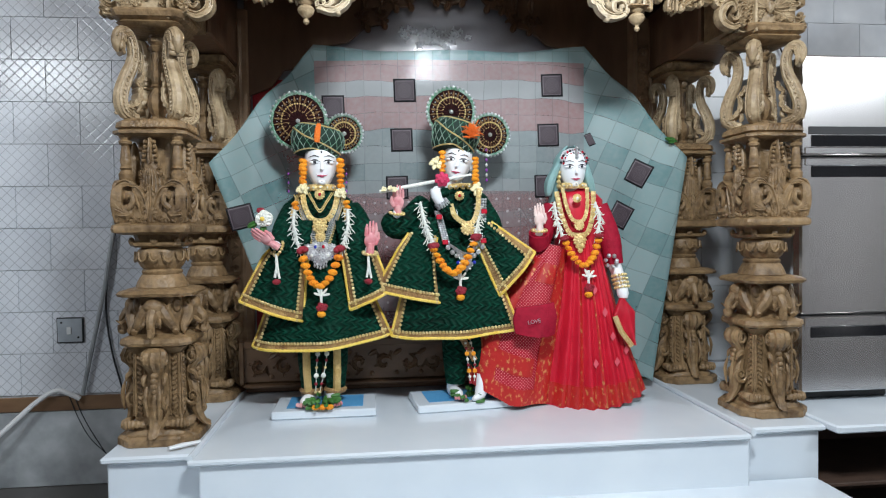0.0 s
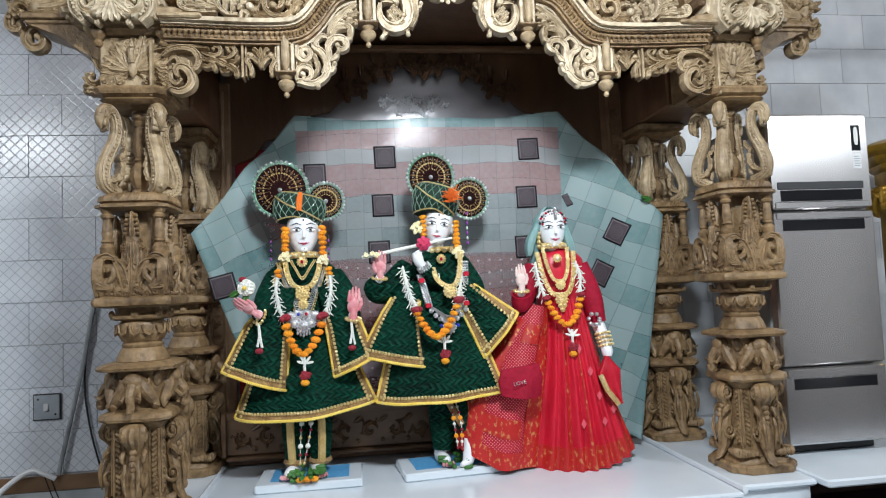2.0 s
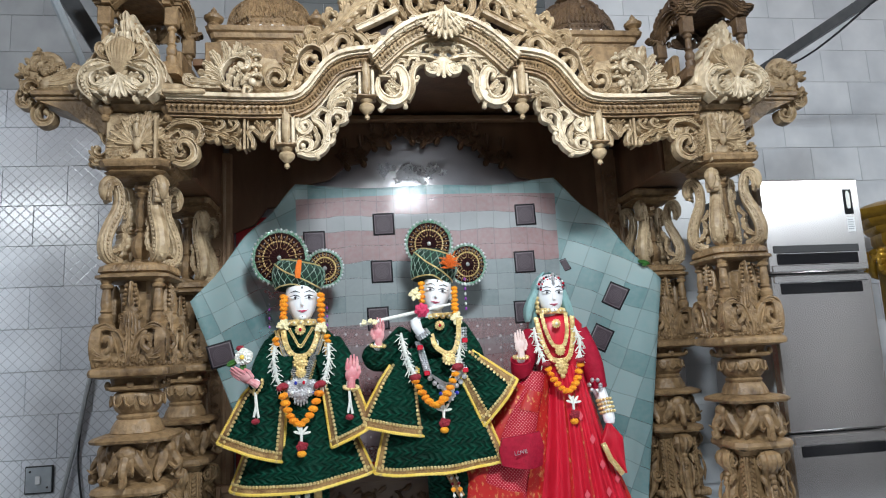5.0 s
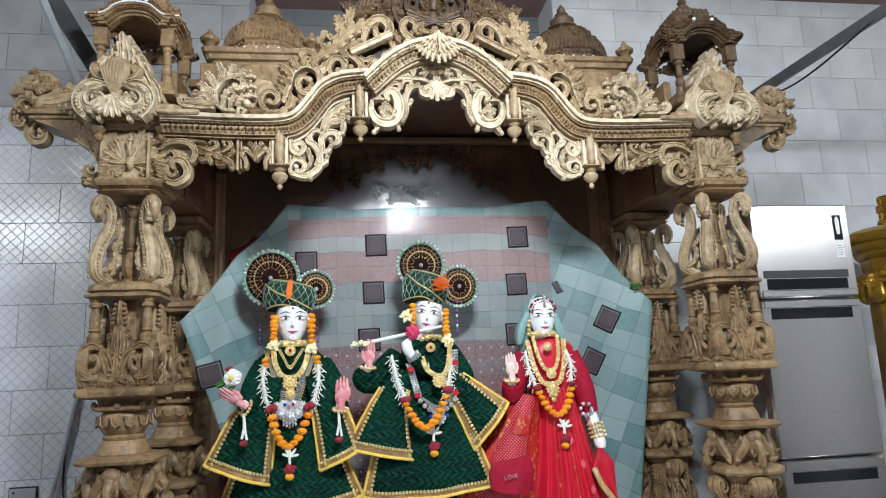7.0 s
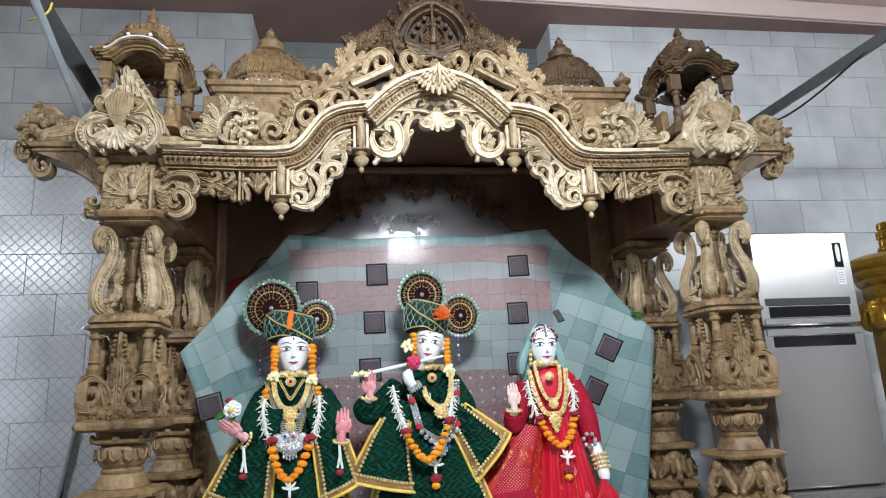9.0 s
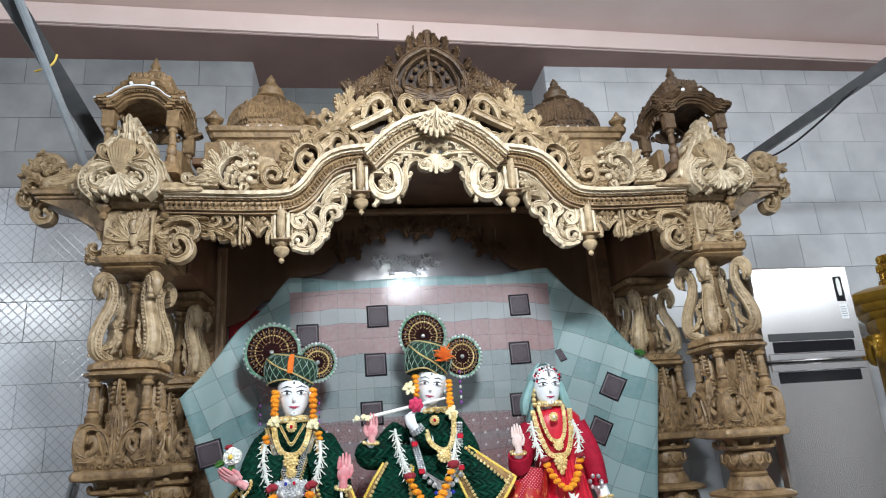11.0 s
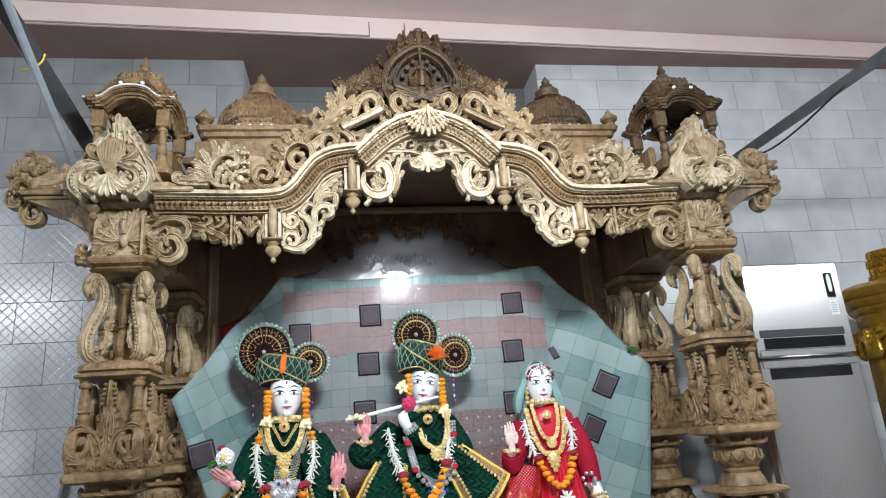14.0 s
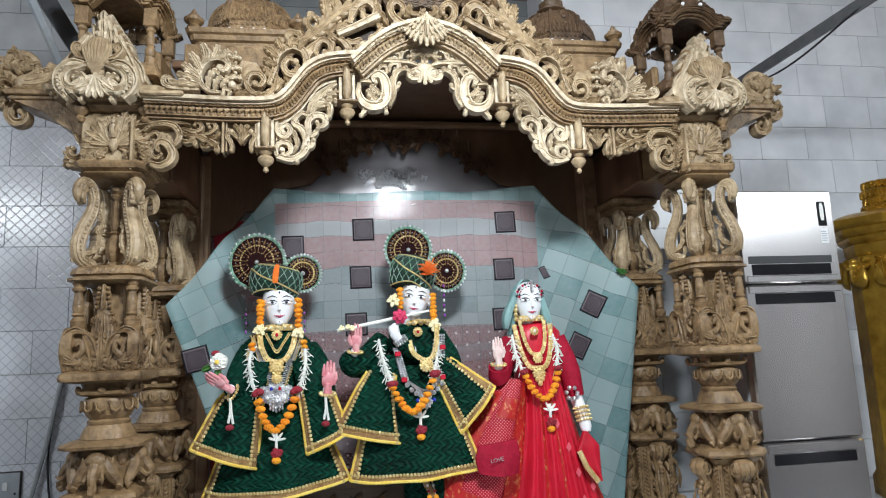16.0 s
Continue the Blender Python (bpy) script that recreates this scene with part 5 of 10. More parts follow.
    for k in range(9):
        q = (k - 4) / 4
        rib = Shape().tube(curve_pts([(m + 0.006 * q, y - 0.018, 2.825), (m + 0.034 * q, y - 0.026 + 0.008 * q * q, 2.88), (m + 0.056 * q, y - 0.028 + 0.014 * q * q, 2.945), (m + 0.046 * q, y - 0.016 + 0.012 * q * q, 2.992 - 0.012 * q * q)], 10), [0.004, 0.005, 0.006, 0.0065, 0.007, 0.0075, 0.0075, 0.007, 0.006, 0.004], 6)
        part("shell_rib", Shape().merge(rib, at), MIDWOOD, boss)
    P("shield_back", Shape().slab(m, -0.14, [(2.8, 0.16, 0.1), (2.92, 0.15, 0.09), (3.02, 0.09, 0.06), (3.12, 0.05, 0.05)], 0.02))
    return t


COLS = []
for cx, cy in ((-1.412, 0.115), (1.438, 0.125)):
    c = column(cx, cy, "tall carved wooden column with swans, peacocks and elephants")
    COLS.append(c)
for cx in (-1.395, 1.37):
    b = copy_thing(COLS[0], pose(cx, 0.83, 0.6))
    b["label"] = "carved wooden rear column half hidden behind the draped net"
for out in (-1, 1):
    column_head(out * 1.405, 0.19, out)


# moulding lines of the arch, left half
LOW = [(-1.26, 2.7), (-1.167, 2.698), (-1.064, 2.694), (-0.943, 2.69), (-0.821, 2.689), (-0.733, 2.693), (-0.671, 2.71), (-0.621, 2.753), (-0.576, 2.814), (-0.531, 2.87), (-0.471, 2.905), (-0.397, 2.921), (-0.299, 2.929)]
TOPSEG = [(-0.328, 2.9), (-0.269, 2.959), (-0.199, 3.02), (-0.111, 3.07), (0.0, 3.1)]


def offset(pts, d):
    out = []
    for i, p in enumerate(pts):
        a, b = Vector(pts[max(i - 1, 0)][:2]), Vector(pts[min(i + 1, len(pts) - 1)][:2])
        t = (b - a).normalized()
        out.append((p[0] - t.y * d, p[1] + t.x * d))
    return out


def smooth2(pts, k):
    return [(p[0], p[1]) for p in curve_pts([(a, b, 0) for a, b in pts], k)]


arch = thing("carved_arch", "pale carved wooden arch with scrolls, peacocks and hanging knobs", "arch", 0, 0, 2.47)


def moulding(base, k, proud=0.0):
    """A cornice band: pale rounded lip over a sunk brown row of leaning leaves, with a stepped underside. Light on the
    lip and shade in the row are put into the wood colours.
    """
    g = Shape()
    b = smooth2(base, k)
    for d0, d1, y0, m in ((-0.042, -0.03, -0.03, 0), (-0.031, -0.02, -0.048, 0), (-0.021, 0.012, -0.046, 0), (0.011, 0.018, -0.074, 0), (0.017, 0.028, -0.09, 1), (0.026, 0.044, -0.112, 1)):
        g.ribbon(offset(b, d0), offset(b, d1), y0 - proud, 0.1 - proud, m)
    n = int(sum((Vector(b[i]) - Vector(b[i + 1])).length for i in range(k - 1)) / 0.021)
    bb = smooth2(base, n)
    lo, mid, hi, tooth = offset(bb, -0.018), offset(bb, -0.004), offset(bb, 0.009), offset(bb, 0.012)
    for i in range(n):
        j = min(i + 1, n - 1)
        y = -0.05 - proud
        g.tube([(lo[i][0], y, lo[i][1]), (mid[i][0], y - 0.008, mid[i][1]), (hi[j][0], y - 0.003, hi[j][1])], [0.004, 0.0105, 0.007], 6)
        g.ball((lo[j][0], y, lo[j][1]), (0.008, 0.008, 0.008), 5, 4)
        g.ball((tooth[i][0], -0.074 - proud, tooth[i][1]), (0.008, 0.008, 0.005), 5, 3)
    return g


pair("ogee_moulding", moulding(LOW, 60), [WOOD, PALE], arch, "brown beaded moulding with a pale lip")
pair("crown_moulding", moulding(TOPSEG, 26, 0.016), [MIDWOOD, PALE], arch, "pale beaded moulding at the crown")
pair("moulding_ledge", Shape().box(-1.27, -1.085, -0.128, -0.05, 2.728, 2.75, 0.006), MIDWOOD, arch)

# valance below the moulding: brackets, toothed panels, posts with knobs, scroll panels
YV = 0.0
g = Shape()
g.plate([(-1.325, 2.665), (-1.325, 2.43), (-1.25, 2.43), (-1.245, 2.52), (-1.2, 2.56), (-1.13, 2.575), (-1.05, 2.572), (-0.975, 2.555), (-0.943, 2.53), (-0.943, 2.665)], YV + 0.026, YV + 0.05)
g.box(-1.33, -1.318, YV - 0.02, YV + 0.05, 2.42, 2.66)
g.vine([(-1.278, 2.604), (-1.246, 2.626), (-1.197, 2.638), (-1.147, 2.627), (-1.122, 2.586), (-1.137, 2.545), (-1.165, 2.548), (-1.170, 2.572)], (0.007, 0.015, 0.008), -0.004, 0.022, 0, 0.011, 3, 1)
g.vine([(-1.304, 2.631), (-1.239, 2.645), (-1.156, 2.645), (-1.081, 2.639)], (0.005, 0.008, 0.004), 0.0, 0.022, 0, 0.000, 3, 0)
g.vine([(-1.252, 2.577), (-1.224, 2.595), (-1.207, 2.572), (-1.217, 2.550), (-1.231, 2.559)], (0.005, 0.010, 0.005), -0.004, 0.022, 0, 0.008, 3, 0)
g.vine([(-1.243, 2.451), (-1.202, 2.438), (-1.162, 2.460), (-1.151, 2.496), (-1.169, 2.536), (-1.198, 2.550), (-1.218, 2.536), (-1.215, 2.509)], (0.013, 0.020, 0.008), -0.006, 0.03, 0, 0.008, 3, 0)
g.vine([(-1.222, 2.541), (-1.238, 2.523), (-1.241, 2.496), (-1.220, 2.478), (-1.200, 2.496)], (0.005, 0.011, 0.007), 0.0, 0.022, 0, 0.007, 3, 0)
g.vine([(-1.313, 2.559), (-1.284, 2.540), (-1.255, 2.536)], (0.005, 0.012, 0.004), 0.0, 0.016, 2, 0.000, 3, 0)
g.vine([(-1.308, 2.536), (-1.279, 2.520), (-1.250, 2.518)], (0.005, 0.012, 0.004), 0.0, 0.016, 2, 0.000, 3, 0)
g.vine([(-1.300, 2.512), (-1.272, 2.499), (-1.245, 2.500)], (0.005, 0.012, 0.004), 0.0, 0.016, 2, 0.000, 3, 0)
g.vine([(-1.293, 2.487), (-1.267, 2.479), (-1.240, 2.485)], (0.005, 0.012, 0.004), 0.0, 0.016, 2, 0.000, 3, 0)
g.vine([(-1.288, 2.461), (-1.264, 2.458), (-1.240, 2.469)], (0.005, 0.012, 0.004), 0.0, 0.016, 2, 0.000, 3, 0)
g.vine([(-1.130, 2.604), (-1.096, 2.586), (-1.054, 2.581), (-1.011, 2.563), (-0.973, 2.541), (-0.960, 2.513)], (0.008, 0.017, 0.012), -0.003, 0.022, 5, 0.012, 3, 0)
g.vine([(-1.120, 2.559), (-1.091, 2.554), (-1.062, 2.559), (-1.057, 2.536)], (0.007, 0.013, 0.007), 0.0, 0.022, 3, 0.007, 3, 0)
g.vine([(-1.113, 2.618), (-1.071, 2.604), (-1.038, 2.609), (-1.030, 2.632), (-1.049, 2.645), (-1.062, 2.632)], (0.005, 0.010, 0.005), 0.0, 0.022, 0, 0.008, 3, 0)
g.vine([(-1.037, 2.591), (-0.996, 2.595), (-0.967, 2.623), (-0.980, 2.646), (-1.001, 2.641), (-0.996, 2.623)], (0.005, 0.010, 0.005), 0.0, 0.022, 0, 0.009, 3, 0)
g.vine([(-1.003, 2.577), (-0.970, 2.577), (-0.949, 2.605)], (0.005, 0.012, 0.004), 0.0, 0.022, 2, 0.000, 3, 0)
g.vine([(-1.036, 2.550), (-1.019, 2.532), (-0.986, 2.536)], (0.005, 0.012, 0.004), 0.0, 0.022, 2, 0.000, 3, 0)
pair("bracket_panel", g, MIDWOOD, arch)
g = Shape().box(-0.941, -0.93, YV - 0.02, YV + 0.05, 2.5, 2.66).box(-0.925, -0.918, YV - 0.01, YV + 0.05, 2.51, 2.66).box(-0.796, -0.787, YV - 0.012, YV + 0.05, 2.51, 2.66)
g.plate([(-0.925, 2.66), (-0.925, 2.61), (-0.885, 2.585), (-0.855, 2.6), (-0.825, 2.585), (-0.79, 2.61), (-0.79, 2.66)], YV + 0.022, YV + 0.045)
g.vine([(-0.855, 2.550), (-0.873, 2.577), (-0.900, 2.600), (-0.917, 2.582), (-0.904, 2.559), (-0.897, 2.536), (-0.899, 2.513)], (0.008, 0.012, 0.008), -0.003, 0.022, 0, 0.011, 3, 0)
g.ball((-0.899, -0.012, 2.603), 0.013, 8, 5)
g.vine([(-0.859, 2.577), (-0.868, 2.614), (-0.891, 2.637)], (0.005, 0.012, 0.005), 0.0, 0.022, 2, 0.000, 3, 0)
g.vine([(-0.855, 2.550), (-0.839, 2.577), (-0.812, 2.600), (-0.794, 2.582), (-0.806, 2.559), (-0.812, 2.536), (-0.810, 2.513)], (0.008, 0.012, 0.008), -0.003, 0.022, 0, 0.011, 3, 0)
g.ball((-0.813, -0.012, 2.603), 0.013, 8, 5)
g.vine([(-0.852, 2.577), (-0.844, 2.614), (-0.822, 2.637)], (0.005, 0.012, 0.005), 0.0, 0.022, 2, 0.000, 3, 0)
g.vine([(-0.855, 2.545), (-0.856, 2.586), (-0.857, 2.642)], (0.014, 0.010, 0.005), -0.004, 0.022, 3, 0.000, 3, 0)
pair("toothed_panel", g, MIDWOOD, arch)
# posts with hanging knobs
for x, zt, zb in ((-0.747, 2.672, 2.523), (-0.375, 2.893, 2.755)):
    g = Shape().box(x - 0.038, x - 0.024, YV - 0.02, YV + 0.05, zb, zt).box(x + 0.022, x + 0.038, YV - 0.03, YV + 0.05, zb, zt).box(x - 0.026, x + 0.026, YV, YV + 0.05, zb, zt)
    pair("post", g, PALE, arch)
    pair("post_drop", Shape().tube([(x, YV - 0.045, zt + 0.025), (x, YV - 0.034, zt - 0.01), (x, YV - 0.034, zb + 0.03), (x, YV - 0.034, zb + 0.006)], [0.014, 0.019, 0.019, 0.008], 10, (0, 1, 0)), MIDWOOD, arch)
    pair("post_cap", Shape().slab(x, YV - 0.005, [(zb - 0.012, 0.036, 0.036), (zb - 0.006, 0.046, 0.046), (zb, 0.046, 0.046)], 0.006), WOOD, arch)
    prof = [(0.003, zb - 0.112), (0.012, zb - 0.104), (0.013, zb - 0.096), (0.007, zb - 0.086), (0.018, zb - 0.078), (0.033, zb - 0.062), (0.037, zb - 0.048), (0.03, zb - 0.036), (0.016, zb - 0.03), (0.026, zb - 0.022), (0.03, zb - 0.014), (0.022, zb - 0.01)]
    pair("hanging_knob", Shape().lathe(x, YV - 0.005, prof, 18), MIDWOOD, arch)
# pierced scroll panel between the posts, and the swan panel under the crown
g = Shape()
up = [p for p in offset(smooth2(LOW, 60), -0.04) if -0.7 < p[0] < -0.42]
g.ribbon([(a, b - 0.016) for a, b in up], up, YV + 0.0, YV + 0.045)
g.box(-0.704, -0.695, YV, YV + 0.045, 2.48, 2.65)
g.vine([(-0.698, 2.658), (-0.695, 2.605), (-0.662, 2.581), (-0.637, 2.610), (-0.653, 2.636), (-0.677, 2.626), (-0.671, 2.603)], (0.008, 0.014, 0.008), -0.004, 0.022, 0, 0.013, 3, 0)
g.vine([(-0.700, 2.490), (-0.700, 2.528), (-0.675, 2.554), (-0.641, 2.543), (-0.637, 2.509), (-0.662, 2.495), (-0.675, 2.519)], (0.008, 0.013, 0.008), -0.004, 0.022, 0, 0.013, 3, 0)
g.vine([(-0.697, 2.490), (-0.630, 2.476), (-0.576, 2.511), (-0.565, 2.567), (-0.587, 2.623), (-0.619, 2.644), (-0.626, 2.666)], (0.013, 0.018, 0.009), 0.0, 0.022, 0, 0.007, 3, 0)
g.vine([(-0.626, 2.504), (-0.608, 2.552), (-0.621, 2.600), (-0.648, 2.634)], (0.007, 0.014, 0.005), 0.004, 0.022, 4, 0.000, 3, 0)
g.vine([(-0.585, 2.523), (-0.556, 2.596), (-0.557, 2.654), (-0.528, 2.686), (-0.488, 2.682), (-0.477, 2.650), (-0.501, 2.633), (-0.516, 2.654)], (0.010, 0.018, 0.008), -0.003, 0.022, 0, 0.011, 3, 0)
g.vine([(-0.567, 2.528), (-0.540, 2.542), (-0.532, 2.569)], (0.009, 0.012, 0.007), 0.0, 0.022, 0, 0.012, 3, 0)
g.vine([(-0.559, 2.586), (-0.530, 2.596), (-0.513, 2.623)], (0.009, 0.013, 0.007), 0.0, 0.022, 0, 0.011, 3, 0)
g.vine([(-0.612, 2.480), (-0.608, 2.461)], (0.013, 0.013, 0.009), 0.0, 0.022, 0, 0.011, 3, 0)
g.vine([(-0.543, 2.659), (-0.534, 2.709), (-0.502, 2.738), (-0.465, 2.739), (-0.458, 2.699), (-0.476, 2.679)], (0.009, 0.018, 0.009), 0.0, 0.022, 4, 0.011, 3, 0)
g.vine([(-0.557, 2.703), (-0.529, 2.753), (-0.492, 2.793), (-0.426, 2.853)], (0.009, 0.024, 0.009), 0.003, 0.022, 7, 0.000, 1, 0)
g.vine([(-0.501, 2.743), (-0.464, 2.764), (-0.422, 2.759)], (0.008, 0.017, 0.007), 0.0, 0.022, 3, 0.000, 3, 0)
g.vine([(-0.473, 2.774), (-0.445, 2.794), (-0.419, 2.814)], (0.007, 0.017, 0.007), 0.0, 0.022, 3, 0.000, 3, 0)
g.vine([(-0.598, 2.639), (-0.612, 2.669), (-0.585, 2.698), (-0.553, 2.684)], (0.007, 0.013, 0.007), 0.0, 0.022, 0, 0.009, 3, 0)
g.vine([(-0.698, 2.567), (-0.666, 2.568), (-0.630, 2.567)], (0.006, 0.011, 0.004), 0.004, 0.022, 2, 0.000, 3, 0)
pair("scroll_panel", g, PALE, arch)
g = Shape()
up = [(min(a, 0.0), b) for a, b in offset(smooth2(TOPSEG, 14), -0.04)]
g.ribbon([(a, b - 0.014) for a, b in up], up, YV, YV + 0.045)
g.vine([(-0.316, 2.854), (-0.321, 2.800), (-0.298, 2.753), (-0.253, 2.734), (-0.209, 2.754), (-0.189, 2.805), (-0.195, 2.863), (-0.220, 2.896), (-0.249, 2.882), (-0.239, 2.852)], (0.009, 0.028, 0.010), -0.006, 0.032, 0, 0.011, 3, 0)
g.vine([(-0.201, 2.761), (-0.244, 2.768), (-0.282, 2.818)], (0.008, 0.021, 0.006), -0.012, 0.022, 5, 0.000, 3, 0)
g.vine([(-0.196, 2.791), (-0.229, 2.801), (-0.264, 2.838)], (0.008, 0.019, 0.006), -0.014, 0.022, 5, 0.000, 3, 0)
g.vine([(-0.313, 2.862), (-0.284, 2.865), (-0.258, 2.859)], (0.007, 0.009, 0.006), 0.0, 0.022, 0, 0.000, 3, 0)
g.vine([(-0.278, 2.740), (-0.295, 2.715), (-0.311, 2.693)], (0.014, 0.012, 0.008), 0.0, 0.022, 0, 0.012, 3, 0)
g.vine([(-0.213, 2.741), (-0.195, 2.728), (-0.191, 2.708)], (0.012, 0.010, 0.008), 0.0, 0.022, 0, 0.011, 3, 0)
g.vine([(-0.178, 2.741), (-0.155, 2.797), (-0.158, 2.856), (-0.141, 2.908), (-0.102, 2.931), (-0.069, 2.919)], (0.010, 0.017, 0.010), -0.002, 0.022, 8, 0.000, 2, 1)
g.vine([(-0.152, 2.828), (-0.134, 2.840), (-0.127, 2.856)], (0.009, 0.010, 0.007), 0.0, 0.022, 0, 0.011, 3, 0)
g.vine([(-0.240, 2.908), (-0.236, 2.958), (-0.176, 2.971), (-0.079, 2.967), (-0.031, 2.953)], (0.008, 0.011, 0.007), 0.0, 0.022, 0, 0.000, 3, 0)
g.vine([(-0.231, 2.908), (-0.211, 2.940), (-0.182, 2.935), (-0.188, 2.909), (-0.202, 2.914)], (0.006, 0.011, 0.006), 0.0, 0.022, 0, 0.008, 3, 0)
g.vine([(-0.173, 2.914), (-0.162, 2.951), (-0.128, 2.957), (-0.129, 2.931), (-0.146, 2.930)], (0.006, 0.011, 0.006), 0.0, 0.022, 0, 0.008, 3, 0)
g.vine([(-0.176, 2.976), (-0.156, 3.008), (-0.121, 3.014), (-0.117, 2.988), (-0.137, 2.984)], (0.006, 0.012, 0.006), 0.0, 0.022, 0, 0.009, 3, 0)
g.vine([(-0.113, 2.978), (-0.102, 3.020), (-0.067, 3.034), (-0.057, 3.003), (-0.078, 2.996)], (0.006, 0.012, 0.006), 0.0, 0.022, 0, 0.009, 3, 0)
g.vine([(-0.069, 2.973), (-0.039, 3.005), (-0.005, 2.995), (-0.011, 2.969)], (0.006, 0.012, 0.006), 0.0, 0.022, 3, 0.009, 3, 0)
g.vine([(-0.079, 2.931), (-0.077, 2.892), (-0.044, 2.882), (-0.027, 2.909), (-0.046, 2.924), (-0.060, 2.909)], (0.008, 0.013, 0.009), -0.004, 0.022, 0, 0.010, 3, 0)
pair("swan_panel", g, PALE, arch)

shell = Shape().ball((0, 0.01, 2.945), (0.05, 0.024, 0.03), 12, 6)
for k in range(9):
    q = (k - 4) / 4
    shell.leaf(0.024 * q, 2.945 - 0.006 * abs(q), -math.pi / 2 + q * 1.15, 0.086 - 0.02 * abs(q), 0.026, -0.008 + 0.006 * abs(q))
    shell.ball((0.024 * q + (0.082 - 0.02 * abs(q)) * math.sin(q * 1.15), -0.01, 2.945 - (0.082 - 0.02 * abs(q)) * math.cos(q * 1.15)), (0.011, 0.006, 0.011), 8, 5)
part("pendant_shell", shell, PALE, arch, "pale carved shell hanging at the crown")
g = Shape().ball((0, -0.09, 3.12), (0.05, 0.03, 0.035), 10, 6)
for ln, k, yy, wd in ((0.15, 11, -0.118, 0.027), (0.104, 9, -0.136, 0.022), (0.06, 7, -0.152, 0.016)):
    for i in range(k):
        q = (i - (k - 1) / 2) / ((k - 1) / 2)
        l2 = ln * (1 - 0.36 * abs(q))
        x0, z0, a = 0.024 * q, 3.145 - 0.014 * abs(q), q * 0.98
        g.leaf(x0, z0, -math.pi / 2 + a, l2, wd, yy + 0.012 * abs(q))
        g.ball((x0 + l2 * 0.95 * math.sin(a), yy - 0.004 + 0.012 * abs(q), z0 - l2 * 0.95 * math.cos(a)), (wd * 0.3, 0.005, wd * 0.3), 8, 5)
g.tube([(0, -0.15, 3.15), (0, -0.168, 3.1), (0, -0.158, 3.04)], [0.006, 0.008, 0.003], 6, (1, 0, 0))
part("crown_leaf", g, PALE, arch, "pale shell of leaves under the crest")
g = Shape()
for k, (x, z) in enumerate(offset(smooth2(TOPSEG, 8), 0.038)[2:6]):
    g.vine([(x - 0.03, z - 0.03), (x - 0.012, z + 0.008), (x + 0.016, z + 0.004), (x + 0.008, z - 0.016)], (0.007, 0.013, 0.007), -0.1, 0.02, 0, 0.009)
pair("crown_curl", g, PALE, arch)

# crest over the arch
crest = thing("carved_crest", "pierced carved wooden crest with a peacock medallion", "crest", 0, 0.03, 2.8)
YC = 0.03
g = Shape()
# near-black ground stands for shade in the pierced carving, below its uneven outline
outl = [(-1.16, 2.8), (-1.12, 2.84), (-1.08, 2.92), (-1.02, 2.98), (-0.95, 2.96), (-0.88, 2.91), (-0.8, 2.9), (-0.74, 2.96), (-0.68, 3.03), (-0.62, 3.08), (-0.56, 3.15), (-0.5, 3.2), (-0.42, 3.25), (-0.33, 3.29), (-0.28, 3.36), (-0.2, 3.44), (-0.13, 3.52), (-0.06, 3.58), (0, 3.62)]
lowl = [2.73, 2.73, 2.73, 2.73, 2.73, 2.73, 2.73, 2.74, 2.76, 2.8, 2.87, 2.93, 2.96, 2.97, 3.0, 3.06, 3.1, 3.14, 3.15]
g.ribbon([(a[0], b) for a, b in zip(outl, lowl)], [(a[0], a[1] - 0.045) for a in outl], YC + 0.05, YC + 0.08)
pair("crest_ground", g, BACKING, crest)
g = Shape()
g.vine([(-0.954, 2.799), (-1.005, 2.806), (-1.041, 2.845), (-1.047, 2.895), (-1.018, 2.948), (-0.970, 2.968), (-0.927, 2.953), (-0.923, 2.920), (-0.945, 2.906), (-0.958, 2.922)], (0.007, 0.015, 0.009), 0.013, 0.022, 0, 0.016, 3, 1)
g.vine([(-1.036, 2.828), (-1.109, 2.839), (-1.182, 2.844)], (0.011, 0.021, 0.005), 0.013, 0.026, 3, 0.000, 3, 0)
g.vine([(-1.045, 2.852), (-1.093, 2.873), (-1.149, 2.884)], (0.011, 0.021, 0.005), 0.013, 0.026, 3, 0.000, 3, 0)
g.vine([(-1.049, 2.878), (-1.087, 2.906), (-1.125, 2.934)], (0.011, 0.022, 0.005), 0.013, 0.026, 3, 0.000, 3, 0)
g.vine([(-1.041, 2.905), (-1.063, 2.947), (-1.090, 2.990)], (0.011, 0.022, 0.005), 0.013, 0.026, 3, 0.000, 3, 0)
g.vine([(-1.022, 2.934), (-1.017, 2.982), (-1.036, 3.038)], (0.011, 0.022, 0.005), 0.013, 0.026, 3, 0.000, 3, 0)
g.vine([(-0.992, 2.952), (-0.974, 2.993), (-0.963, 3.032)], (0.011, 0.022, 0.005), 0.013, 0.026, 3, 0.000, 3, 0)
g.vine([(-0.961, 2.959), (-0.933, 2.982), (-0.912, 3.004)], (0.011, 0.022, 0.005), 0.013, 0.026, 3, 0.000, 3, 0)
g.vine([(-1.049, 2.814), (-1.126, 2.818), (-1.181, 2.825), (-1.205, 2.843), (-1.199, 2.866), (-1.177, 2.864), (-1.176, 2.844)], (0.009, 0.013, 0.008), 0.019, 0.022, 0, 0.009, 3, 1)
g.vine([(-1.014, 2.814), (-1.009, 2.862), (-0.986, 2.901), (-0.960, 2.891)], (0.007, 0.017, 0.005), 0.021, 0.022, 5, 0.000, 3, 0)
